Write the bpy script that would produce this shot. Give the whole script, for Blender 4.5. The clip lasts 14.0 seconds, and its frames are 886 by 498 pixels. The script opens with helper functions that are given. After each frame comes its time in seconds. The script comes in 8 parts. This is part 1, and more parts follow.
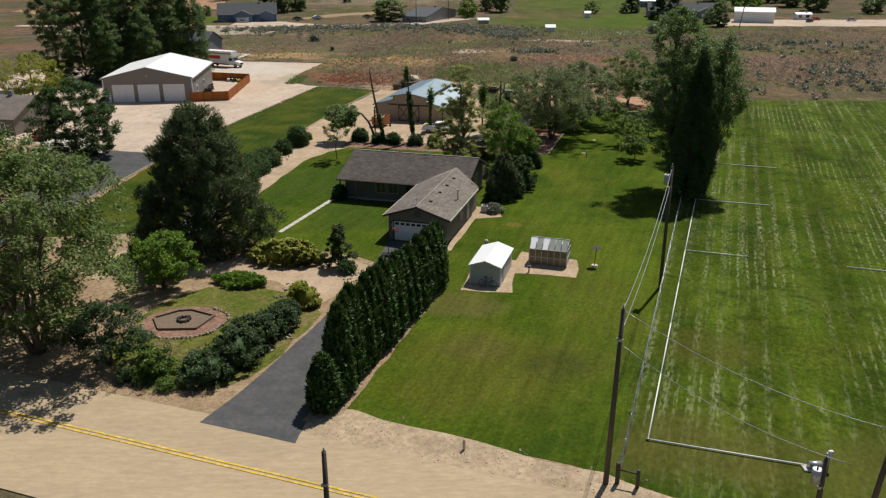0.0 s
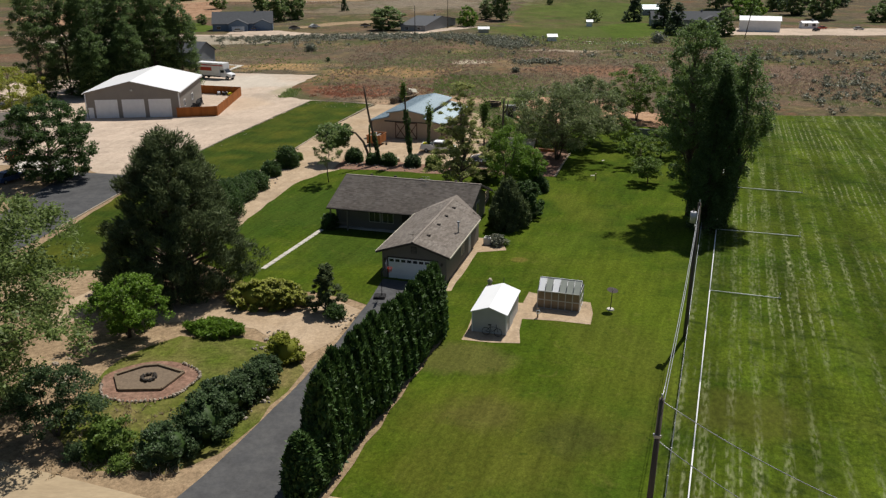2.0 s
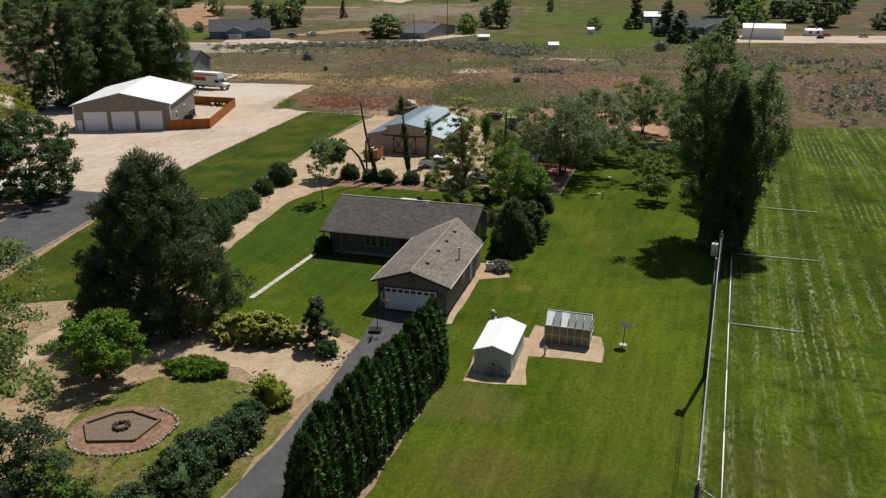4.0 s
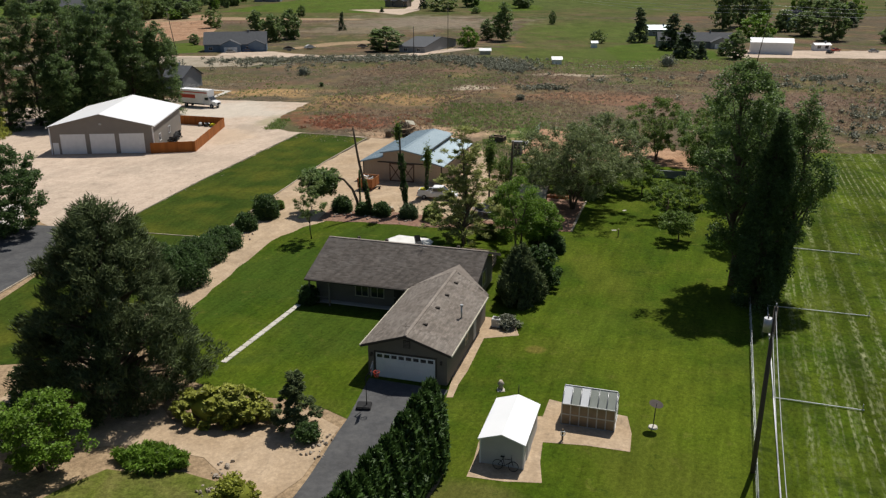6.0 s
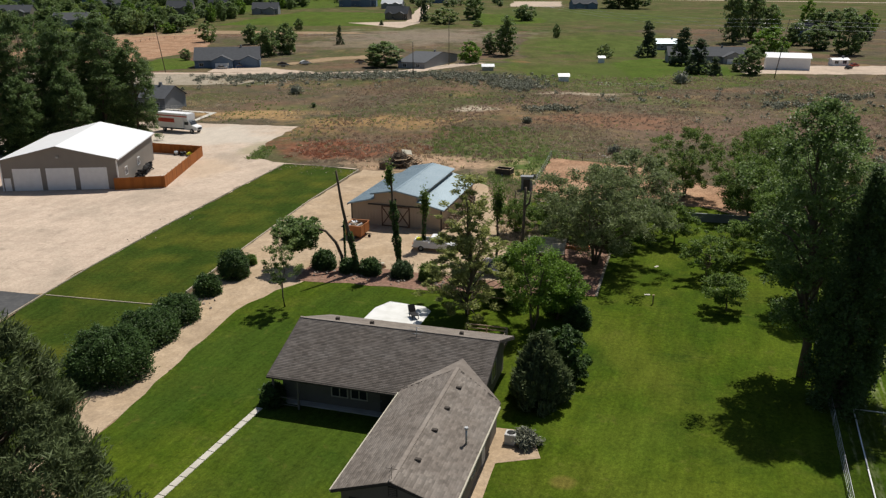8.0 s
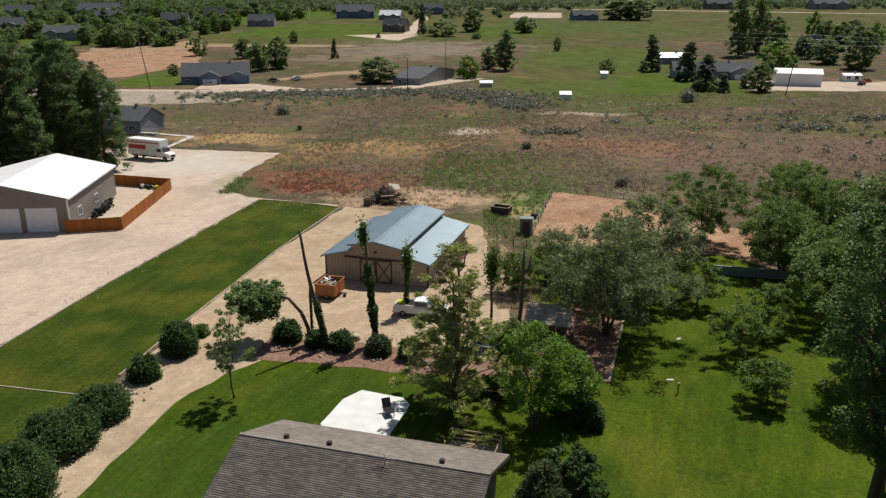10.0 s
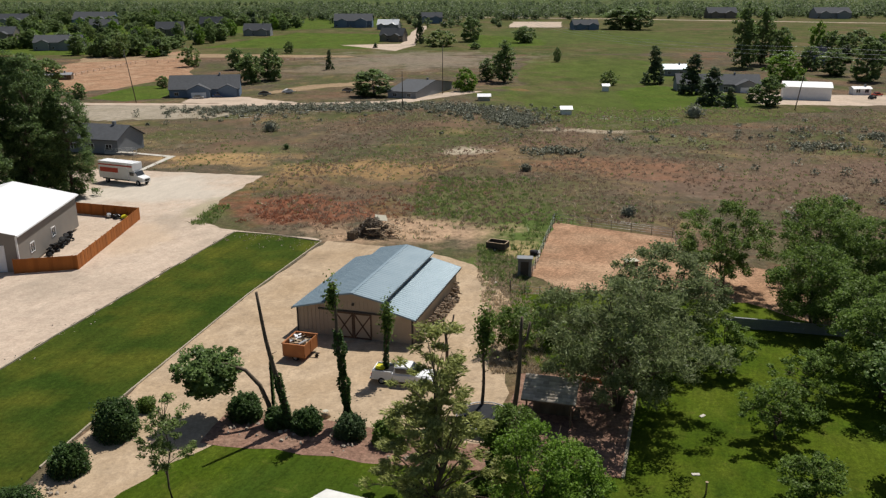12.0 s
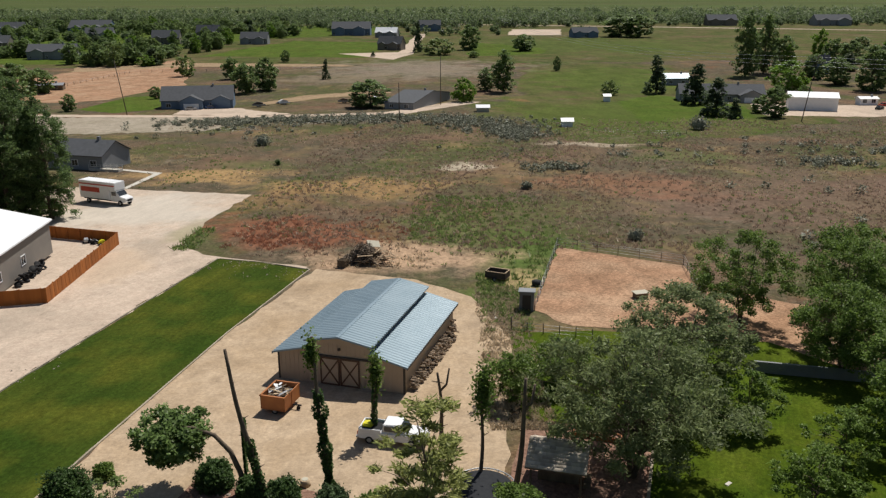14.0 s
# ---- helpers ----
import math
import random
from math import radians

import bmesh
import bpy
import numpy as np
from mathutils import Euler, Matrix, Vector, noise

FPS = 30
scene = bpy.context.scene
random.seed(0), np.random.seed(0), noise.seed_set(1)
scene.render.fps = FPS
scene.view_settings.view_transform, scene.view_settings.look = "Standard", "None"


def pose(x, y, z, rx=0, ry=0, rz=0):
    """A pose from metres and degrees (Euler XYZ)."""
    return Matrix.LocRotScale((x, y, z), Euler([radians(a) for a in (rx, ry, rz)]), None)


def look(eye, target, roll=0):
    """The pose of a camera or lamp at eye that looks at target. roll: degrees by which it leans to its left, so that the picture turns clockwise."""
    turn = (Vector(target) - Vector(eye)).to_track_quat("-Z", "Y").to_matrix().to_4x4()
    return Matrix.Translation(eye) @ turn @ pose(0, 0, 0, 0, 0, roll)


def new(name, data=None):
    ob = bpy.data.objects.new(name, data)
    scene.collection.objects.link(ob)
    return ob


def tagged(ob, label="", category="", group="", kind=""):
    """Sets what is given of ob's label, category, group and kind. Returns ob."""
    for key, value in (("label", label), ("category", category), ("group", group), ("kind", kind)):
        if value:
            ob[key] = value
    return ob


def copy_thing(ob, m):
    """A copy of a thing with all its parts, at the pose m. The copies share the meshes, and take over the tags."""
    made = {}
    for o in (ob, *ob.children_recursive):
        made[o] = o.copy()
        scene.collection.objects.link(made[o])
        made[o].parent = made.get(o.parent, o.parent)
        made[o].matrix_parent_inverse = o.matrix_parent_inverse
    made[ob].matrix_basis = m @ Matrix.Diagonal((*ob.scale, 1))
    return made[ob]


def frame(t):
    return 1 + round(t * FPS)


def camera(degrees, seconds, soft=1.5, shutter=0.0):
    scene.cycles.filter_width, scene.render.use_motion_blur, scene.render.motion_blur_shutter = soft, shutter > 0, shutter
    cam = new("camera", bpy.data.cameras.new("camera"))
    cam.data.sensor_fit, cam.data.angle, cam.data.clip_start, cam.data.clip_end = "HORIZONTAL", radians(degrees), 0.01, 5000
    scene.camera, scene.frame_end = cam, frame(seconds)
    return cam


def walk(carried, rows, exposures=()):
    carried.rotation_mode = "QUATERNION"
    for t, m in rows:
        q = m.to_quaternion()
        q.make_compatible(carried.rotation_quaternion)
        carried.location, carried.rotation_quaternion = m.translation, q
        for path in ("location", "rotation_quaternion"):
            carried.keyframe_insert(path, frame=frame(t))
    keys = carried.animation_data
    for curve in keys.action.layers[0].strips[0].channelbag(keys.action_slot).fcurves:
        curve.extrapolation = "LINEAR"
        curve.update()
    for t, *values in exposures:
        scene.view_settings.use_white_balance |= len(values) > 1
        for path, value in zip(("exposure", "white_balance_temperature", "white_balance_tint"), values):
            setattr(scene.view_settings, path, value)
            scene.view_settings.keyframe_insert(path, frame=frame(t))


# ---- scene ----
cam = camera(57.00, 14.0, soft=1.3)
PATH = [
    (0, (0.00, 0.00, 30.59), (-0.001, 9.347, 27.033), -0.14),
    (0.5, (0.06, 2.41, 30.58), (0.051, 11.758, 27.037), -0.17),
    (1, (0.07, 4.73, 30.61), (0.068, 14.089, 27.088), -0.19),
    (1.5, (0.06, 6.82, 30.67), (0.062, 16.183, 27.162), -0.20),
    (2, (0.06, 8.68, 30.71), (0.064, 18.060, 27.225), -0.16),
    (2.5, (0.08, 10.28, 30.72), (0.080, 19.662, 27.267), -0.23),
    (3, (0.05, 11.64, 30.73), (0.058, 21.031, 27.290), -0.20),
    (5.5, (0.05, 20.96, 31.34), (0.053, 30.385, 27.993), -0.11),
    (6, (0.03, 24.67, 31.37), (0.042, 34.108, 28.064), -0.01),
    (6.5, (0.03, 28.76, 31.43), (0.037, 38.211, 28.146), 0.03),
    (7, (0.06, 33.30, 31.43), (0.062, 42.760, 28.173), 0.01),
    (7.5, (0.16, 37.70, 31.52), (0.157, 47.171, 28.306), -0.03),
    (8, (0.23, 42.14, 31.59), (0.225, 51.619, 28.406), -0.09),
    (10.5, (2.22, 60.39, 32.91), (2.211, 69.914, 29.849), -0.14),
    (11, (2.58, 63.54, 33.04), (2.578, 73.062, 29.999), -0.14),
    (11.5, (2.88, 66.52, 33.26), (2.869, 76.057, 30.249), -0.08),
    (12, (3.08, 69.26, 33.48), (3.073, 78.797, 30.491), -0.10),
    (12.5, (3.27, 71.58, 33.72), (3.262, 81.123, 30.739), -0.11),
    (13, (3.37, 73.66, 33.95), (3.364, 83.218, 30.992), -0.13),
    (13.5, (3.42, 75.53, 34.12), (3.422, 85.086, 31.181), -0.12),
    (14, (3.50, 77.12, 34.22), (3.502, 86.688, 31.303), -0.18),
]
walk(cam, [(t, look(eye, target, roll)) for t, eye, target, roll in PATH])

# ---- sky, sun ----
SUN_EL, SUN_AZ = radians(59), math.atan2(0.50, 0.87)
world = bpy.data.worlds.new("sky")
scene.world = world
world.use_nodes = True
_n = world.node_tree.nodes
_sky = _n.new("ShaderNodeTexSky")
_sky.sky_type, _sky.sun_disc = "NISHITA", False
_sky.sun_elevation, _sky.sun_rotation = SUN_EL, SUN_AZ
_n["Background"].inputs["Strength"].default_value = 0.056
world.node_tree.links.new(_sky.outputs[0], _n["Background"].inputs["Color"])
_sd = Vector((math.sin(SUN_AZ) * math.cos(SUN_EL), math.cos(SUN_AZ) * math.cos(SUN_EL), math.sin(SUN_EL)))
sun = new("sun", bpy.data.lights.new("sun", "SUN"))
sun.data.energy, sun.data.angle, sun.data.color = 4.75, radians(0.53), (1.0, 0.95, 0.87)
sun.matrix_world = look(_sd * 100, (0, 0, 0))

# ---- materials ----
def mat(name, c1, c2=None, scale=4.0, rough=0.92, metal=0.0, bump=0.3, c3=None, scale3=0.25, amount3=0.6, vary=0.0, island=0.0, world_space=False, spec=0.25, stretch=None, thin=0.0, grain=1.0):
    m = bpy.data.materials.new(name)
    m.use_nodes = True
    nt = m.node_tree
    N, L = nt.nodes, nt.links
    b = N["Principled BSDF"]
    b.inputs["Roughness"].default_value = rough
    b.inputs["Metallic"].default_value = metal
    b.inputs["Specular IOR Level"].default_value = spec
    if world_space:
        b.inputs["Specular IOR Level"].default_value, b.inputs["Roughness"].default_value = 0.04, 1.0
    c2 = c2 or tuple(v * 0.75 for v in c1)
    if world_space:
        src = N.new("ShaderNodeNewGeometry").outputs["Position"]
    else:
        src = N.new("ShaderNodeTexCoord").outputs["Object"]
    if stretch:
        mp = N.new("ShaderNodeMapping")
        mp.inputs["Scale"].default_value = stretch
        L.new(src, mp.inputs["Vector"])
        src = mp.outputs[0]
    def noise_tex(s, detail):
        t = N.new("ShaderNodeTexNoise")
        t.inputs["Scale"].default_value, t.inputs["Detail"].default_value = s, detail
        L.new(src, t.inputs["Vector"])
        return t.outputs["Fac"]
    def ramp(fac, lo, hi):
        r = N.new("ShaderNodeMapRange")
        r.inputs["From Min"].default_value, r.inputs["From Max"].default_value = lo, hi
        L.new(fac, r.inputs["Value"])
        return r.outputs[0]
    def mix(fac, a, c, mode="MIX"):
        x = N.new("ShaderNodeMix")
        x.data_type, x.blend_type = "RGBA", mode
        if isinstance(fac, float):
            x.inputs[0].default_value = fac
        else:
            L.new(fac, x.inputs[0])
        for k, v in ((6, a), (7, c)):
            if isinstance(v, tuple):
                x.inputs[k].default_value = (*v, 1)
            else:
                L.new(v, x.inputs[k])
        return x.outputs[2]
    f1 = noise_tex(scale, 5)
    col = mix(ramp(f1, 0.32, 0.68), c1, c2)
    if c3:
        f3 = ramp(noise_tex(scale3, 4), 0.45, 0.68)
        k = N.new("ShaderNodeMath")
        k.operation = "MULTIPLY"
        L.new(f3, k.inputs[0])
        k.inputs[1].default_value = amount3
        col = mix(k.outputs[0], col, c3)
    if world_space:
        for s, d, lo, hi in ((2.6, 6, 0.72, 1.28), (9.0, 4, 0.8, 1.2)):
            k = N.new("ShaderNodeMapRange")
            for key, v in zip(("From Min", "From Max", "To Min", "To Max"), (0.3, 0.7, 1 - (1 - lo) * grain, 1 + (hi - 1) * grain)):
                k.inputs[key].default_value = v
            L.new(noise_tex(s, d), k.inputs["Value"])
            h = N.new("ShaderNodeHueSaturation")
            L.new(k.outputs[0], h.inputs["Value"])
            L.new(col, h.inputs["Color"])
            col = h.outputs[0]
    for amount, kind in ((vary, 0), (island, 1)):
        if amount:
            r = N.new("ShaderNodeObjectInfo").outputs["Random"] if kind == 0 else N.new("ShaderNodeNewGeometry").outputs["Random Per Island"]
            h = N.new("ShaderNodeHueSaturation")
            g = N.new("ShaderNodeMapRange")
            g.inputs["To Min"].default_value, g.inputs["To Max"].default_value = 1 - amount, 1 + amount
            L.new(r, g.inputs["Value"])
            L.new(g.outputs[0], h.inputs["Value"])
            L.new(col, h.inputs["Color"])
            col = h.outputs[0]
    L.new(col, b.inputs["Base Color"])
    if bump:
        bp = N.new("ShaderNodeBump")
        bp.inputs["Strength"].default_value = bump
        bp.inputs["Distance"].default_value = 0.05
        L.new(noise_tex(scale * 4, 3), bp.inputs["Height"])
        L.new(bp.outputs[0], b.inputs["Normal"])
    if thin:
        tr = N.new("ShaderNodeBsdfTranslucent")
        L.new(col, tr.inputs["Color"])
        ms = N.new("ShaderNodeMixShader")
        ms.inputs[0].default_value = thin
        L.new(b.outputs[0], ms.inputs[1])
        L.new(tr.outputs[0], ms.inputs[2])
        L.new(ms.outputs[0], N["Material Output"].inputs["Surface"])
    return m


def glass(name, tint=(0.03, 0.035, 0.04), rough=0.05):
    return mat(name, tint, tint, rough=rough, bump=0, spec=0.6)


M = dict(
    field=mat("dry_field", (0.132, 0.100, 0.068), (0.078, 0.072, 0.046), scale=0.35, c3=(0.175, 0.108, 0.07), scale3=0.03, amount3=0.8, world_space=True, bump=0.5),
    pasture=mat("pasture", (0.062, 0.084, 0.022), (0.11, 0.098, 0.04), scale=0.06, c3=(0.15, 0.105, 0.062), scale3=0.02, world_space=True),
    crop=mat("far_crop_rows", (0.060, 0.090, 0.026), (0.088, 0.108, 0.040), scale=1.0, c3=(0.10, 0.085, 0.045), scale3=0.5, amount3=0.5, world_space=True, bump=0, stretch=(0.0012, 0.016, 1)),
    bright_pasture=mat("bright_pasture", (0.066, 0.108, 0.015), (0.084, 0.108, 0.021), scale=0.08, world_space=True),
    lawn=mat("lawn_grass", (0.040, 0.074, 0.0055), (0.062, 0.088, 0.007), scale=0.13, c3=(0.080, 0.100, 0.012), scale3=0.22, amount3=0.7, world_space=True, bump=0.6, grain=0.6),
    lawn_dark=mat("lush_lawn", (0.029, 0.053, 0.007), (0.044, 0.064, 0.009), scale=0.12, c3=(0.080, 0.088, 0.012), scale3=0.16, amount3=0.9, world_space=True, bump=0.6, grain=0.6),
    garden_grass=mat("patchy_grass", (0.085, 0.112, 0.014), (0.165, 0.135, 0.055), scale=0.3, c3=(0.06, 0.095, 0.010), scale3=0.2, world_space=True, bump=0.5),
    sand=mat("sandy_soil", (0.34, 0.25, 0.155), (0.26, 0.185, 0.115), scale=0.6, c3=(0.22, 0.155, 0.095), scale3=0.12, world_space=True, bump=0.4),
    gravel=mat("pale_gravel", (0.532, 0.432, 0.342), (0.475, 0.376, 0.296), scale=0.9, c3=(0.437, 0.347, 0.268), scale3=0.07, amount3=0.35, grain=0.35, world_space=True, bump=0.3),
    tan_gravel=mat("tan_gravel", (0.464, 0.357, 0.248), (0.400, 0.302, 0.204), scale=0.9, c3=(0.372, 0.269, 0.167), scale3=0.15, grain=0.35, world_space=True, bump=0.35),
    verge=mat("road_shoulder_gravel", (0.43, 0.335, 0.225), (0.35, 0.268, 0.178), scale=1.1, c3=(0.27, 0.205, 0.135), scale3=0.35, amount3=0.6, grain=0.7, world_space=True, bump=0.4),
    pale_grass=mat("pale_dry_grass", (0.36, 0.315, 0.25), (0.27, 0.23, 0.175), scale=0.4, c3=(0.22, 0.19, 0.13), scale3=0.08, world_space=True, bump=0.5),
    dirt=mat("bare_dirt", (0.37, 0.222, 0.138), (0.25, 0.150, 0.092), scale=0.22, c3=(0.42, 0.29, 0.19), scale3=0.12, world_space=True, bump=0.5),
    bark=mat("bark_mulch", (0.270, 0.162, 0.118), (0.175, 0.104, 0.076), scale=3.5, c3=(0.264, 0.176, 0.128), scale3=0.6, world_space=True, bump=0.6),
    road=mat("dusty_road", (0.421, 0.330, 0.215), (0.383, 0.296, 0.191), scale=0.5, c3=(0.326, 0.258, 0.173), scale3=0.16, amount3=0.5, grain=0.35, world_space=True, bump=0.15, stretch=(0.35, 1.3, 1)),
    asphalt=mat("asphalt", (0.081, 0.082, 0.085), (0.102, 0.102, 0.102), scale=0.9, c3=(0.064, 0.064, 0.066), scale3=0.3, world_space=True, bump=0.15, grain=0.4),
    yellow=mat("worn_yellow_paint", (0.62, 0.42, 0.06), (0.52, 0.38, 0.12), scale=1.5, world_space=True, bump=0.05),
    concrete=mat("pale_concrete", (0.55, 0.52, 0.46), (0.47, 0.44, 0.38), scale=1.2, c3=(0.40, 0.37, 0.31), scale3=0.4, bump=0.1),
    patio=mat("bright_concrete", (0.72, 0.72, 0.70), (0.64, 0.64, 0.61), scale=1.0, c3=(0.55, 0.54, 0.50), scale3=0.5, amount3=0.4, bump=0.08),
    kerb=mat("dusty_kerb", (0.40, 0.345, 0.265), (0.31, 0.265, 0.20), scale=1.2, c3=(0.25, 0.21, 0.15), scale3=0.5, bump=0.15),
    shingle=mat("grey_brown_shingle", (0.212, 0.182, 0.156), (0.152, 0.130, 0.111), scale=2.2, c3=(0.245, 0.218, 0.192), scale3=0.5, island=0.22, bump=0.25),
    siding=mat("taupe_siding", (0.185, 0.165, 0.14), (0.165, 0.148, 0.125), scale=1.5, bump=0.05),
    trim=mat("dark_trim", (0.075, 0.065, 0.055), (0.06, 0.052, 0.045), scale=3, bump=0.05),
    cream=mat("cream_trim", (0.48, 0.45, 0.36), (0.44, 0.41, 0.33), scale=3, bump=0.05),
    white=mat("white_paint", (0.78, 0.79, 0.80), (0.72, 0.73, 0.74), scale=1.2, rough=0.5, bump=0.03),
    white_metal=mat("white_metal_roof", (0.82, 0.83, 0.84), (0.78, 0.79, 0.80), scale=0.5, rough=0.4, bump=0.02),
    shed_white=mat("grey_white_vinyl", (0.50, 0.50, 0.49), (0.46, 0.46, 0.45), scale=1.5, rough=0.6, bump=0.03),
    barn_wall=mat("beige_barn_siding", (0.42, 0.335, 0.25), (0.38, 0.30, 0.22), scale=0.8, rough=0.6, bump=0.05),
    barn_roof=mat("blue_grey_metal_roof", (0.21, 0.285, 0.335), (0.245, 0.32, 0.37), scale=0.4, rough=0.45, metal=0.15, bump=0.02),
    barn_door=mat("brown_barn_door", (0.13, 0.075, 0.05), (0.10, 0.06, 0.04), scale=2, bump=0.1),
    shop_wall=mat("grey_metal_siding", (0.235, 0.215, 0.19), (0.215, 0.195, 0.175), scale=0.6, rough=0.6, bump=0.03),
    cedar=mat("orange_cedar_fence", (0.36, 0.125, 0.03), (0.29, 0.10, 0.026), scale=1.2, vary=0.12, bump=0.2, stretch=(1, 1, 0.2)),
    wood=mat("weathered_wood", (0.20, 0.15, 0.10), (0.13, 0.10, 0.07), scale=3, bump=0.3, stretch=(1, 1, 0.25)),
    pole=mat("pole_wood", (0.105, 0.088, 0.07), (0.075, 0.062, 0.05), scale=4, bump=0.3, stretch=(1, 1, 0.1)),
    pale_wood=mat("pale_lumber", (0.44, 0.34, 0.23), (0.36, 0.27, 0.18), scale=3, vary=0.2, bump=0.2),
    bark_tree=mat("tree_bark", (0.155, 0.118, 0.086), (0.095, 0.073, 0.054), scale=5, bump=0.5, stretch=(1, 1, 0.3)),
    steel=mat("galvanised_steel", (0.42, 0.43, 0.44), (0.36, 0.37, 0.38), scale=3, rough=0.45, metal=0.6, bump=0.05),
    dark=mat("dark_rubber", (0.02, 0.02, 0.022), (0.03, 0.03, 0.03), scale=5, bump=0.05),
    black_net=mat("black_mat", (0.022, 0.024, 0.028), (0.03, 0.032, 0.036), scale=4, bump=0.05),
    red=mat("red_paint", (0.45, 0.06, 0.03), (0.40, 0.05, 0.03), scale=2, rough=0.4, bump=0.02),
    orange=mat("orange_steel", (0.42, 0.17, 0.06), (0.34, 0.13, 0.05), scale=1.5, rough=0.6, bump=0.08),
    silver=mat("silver_car_paint", (0.42, 0.43, 0.44), (0.40, 0.41, 0.42), scale=2, rough=0.25, metal=0.4, bump=0),
    blue=mat("blue_paint", (0.03, 0.07, 0.17), (0.03, 0.06, 0.15), scale=2, rough=0.4, bump=0),
    yellow_thing=mat("yellow_plastic", (0.65, 0.60, 0.03), (0.60, 0.55, 0.03), scale=2, rough=0.5, bump=0),
    glass=glass("dark_glass"),
    poly=mat("greenhouse_panel", (0.34, 0.36, 0.32), (0.28, 0.30, 0.26), scale=1.2, rough=0.2, bump=0.02, spec=0.5),
    poly_side=mat("greenhouse_side_panel", (0.24, 0.17, 0.10), (0.17, 0.125, 0.08), scale=1.6, rough=0.25, bump=0.02, spec=0.5),
    rock=mat("pale_rock", (0.42, 0.36, 0.29), (0.31, 0.26, 0.21), scale=2, vary=0.2, bump=0.5),
    grey_roof=mat("slate_grey_shingle", (0.10, 0.105, 0.115), (0.08, 0.085, 0.092), scale=1.2, island=0.15, bump=0.2),
    blue_siding=mat("blue_grey_siding", (0.13, 0.185, 0.26), (0.115, 0.165, 0.235), scale=1.0, bump=0.05),
    grey_siding=mat("grey_siding", (0.24, 0.25, 0.26), (0.22, 0.23, 0.24), scale=1.0, bump=0.05),
)


def leaf(name, c, spread=0.4, thin=0.42, spec=0.22):
    return mat(name, c, tuple(v * 0.72 for v in c), scale=0.6, rough=0.5, bump=0, island=spread, thin=thin, spec=spec)


LEAF = dict(
    willow=leaf("grey_green_leaves", (0.195, 0.264, 0.078)), ash=leaf("mid_green_leaves", (0.160, 0.245, 0.049)),
    bright=leaf("bright_green_leaves", (0.174, 0.297, 0.036)), dark=leaf("dark_green_leaves", (0.080, 0.142, 0.040)),
    poplar=leaf("poplar_leaves", (0.175, 0.265, 0.075), spec=0.3), pine=leaf("pine_needles", (0.124, 0.160, 0.068), thin=0.25, spec=0.08), cotton=leaf("cottonwood_leaves", (0.140, 0.215, 0.070)), elm=leaf("narrow_elm_leaves", (0.225, 0.275, 0.115)),
    spruce=leaf("sparse_conifer_needles", (0.36, 0.39, 0.125), thin=0.4), cedar=leaf("arborvitae_foliage", (0.061, 0.115, 0.027), thin=0.2),
    juniper=leaf("juniper_foliage", (0.31, 0.33, 0.055), thin=0.2), sage=leaf("sagebrush_leaves", (0.215, 0.225, 0.160), thin=0.15),
    shrub=leaf("blue_green_leaves", (0.094, 0.148, 0.061)), gold=leaf("golden_leaves", (0.33, 0.36, 0.055)),
    grass=leaf("dry_grass_blades", (0.50, 0.40, 0.27), thin=0.4), green_grass=leaf("green_grass_blades", (0.205, 0.275, 0.085), thin=0.45), brown_grass=leaf("brown_grass_blades", (0.33, 0.235, 0.17), thin=0.4),
    red_grass=leaf("red_weed_stalks", (0.36, 0.165, 0.10), thin=0.4), far=leaf("far_leaves", (0.185, 0.265, 0.085)), column=leaf("columnar_poplar_leaves", (0.108, 0.172, 0.055)), wood=leaf("far_wood_leaves", (0.150, 0.205, 0.085), spread=0.5), far_dark=leaf("far_conifer_needles", (0.105, 0.150, 0.070)),
)


# ---- mesh helpers ----
def terr(y):
    if y < 130:
        return 0.0
    if y < 450:
        return -0.022 * (y - 130)
    return -7.04 + 0.012 * (y - 450) if y < 2500 else 17.56 + 0.06 * (y - 2500)


def quick_mesh(name, verts, faces):
    me = bpy.data.meshes.new(name)
    verts, faces = np.asarray(verts, np.float32), np.asarray(faces, np.int32)
    k = faces.shape[1]
    me.vertices.add(len(verts))
    me.vertices.foreach_set("co", verts.ravel())
    me.loops.add(faces.size)
    me.loops.foreach_set("vertex_index", faces.ravel())
    me.polygons.add(len(faces))
    me.polygons.foreach_set("loop_start", np.arange(0, faces.size, k, dtype=np.int32))
    me.update(calc_edges=True)
    return me


def part(name, bm, material, parent, label=""):
    if isinstance(bm, bmesh.types.BMesh):
        me = bpy.data.meshes.new(name)
        bm.normal_update()
        bm.to_mesh(me)
        bm.free()
    else:
        me = bm
    if not me.materials:
        me.materials.append(material)
    ob = new(name, me)
    if name == "shingling":
        ob["kind"] = "stuff"
    ob.parent = parent
    if label:
        ob["label"] = label
    return ob


def thing(name, x, y, turn=0.0, z=None, label="", category="", group="", kind=""):
    ob = new(name)
    ob.empty_display_size = 0.3
    ob.matrix_world = pose(x, y, terr(y) if z is None else z, 0, 0, turn)
    return tagged(ob, label, category, group, kind)


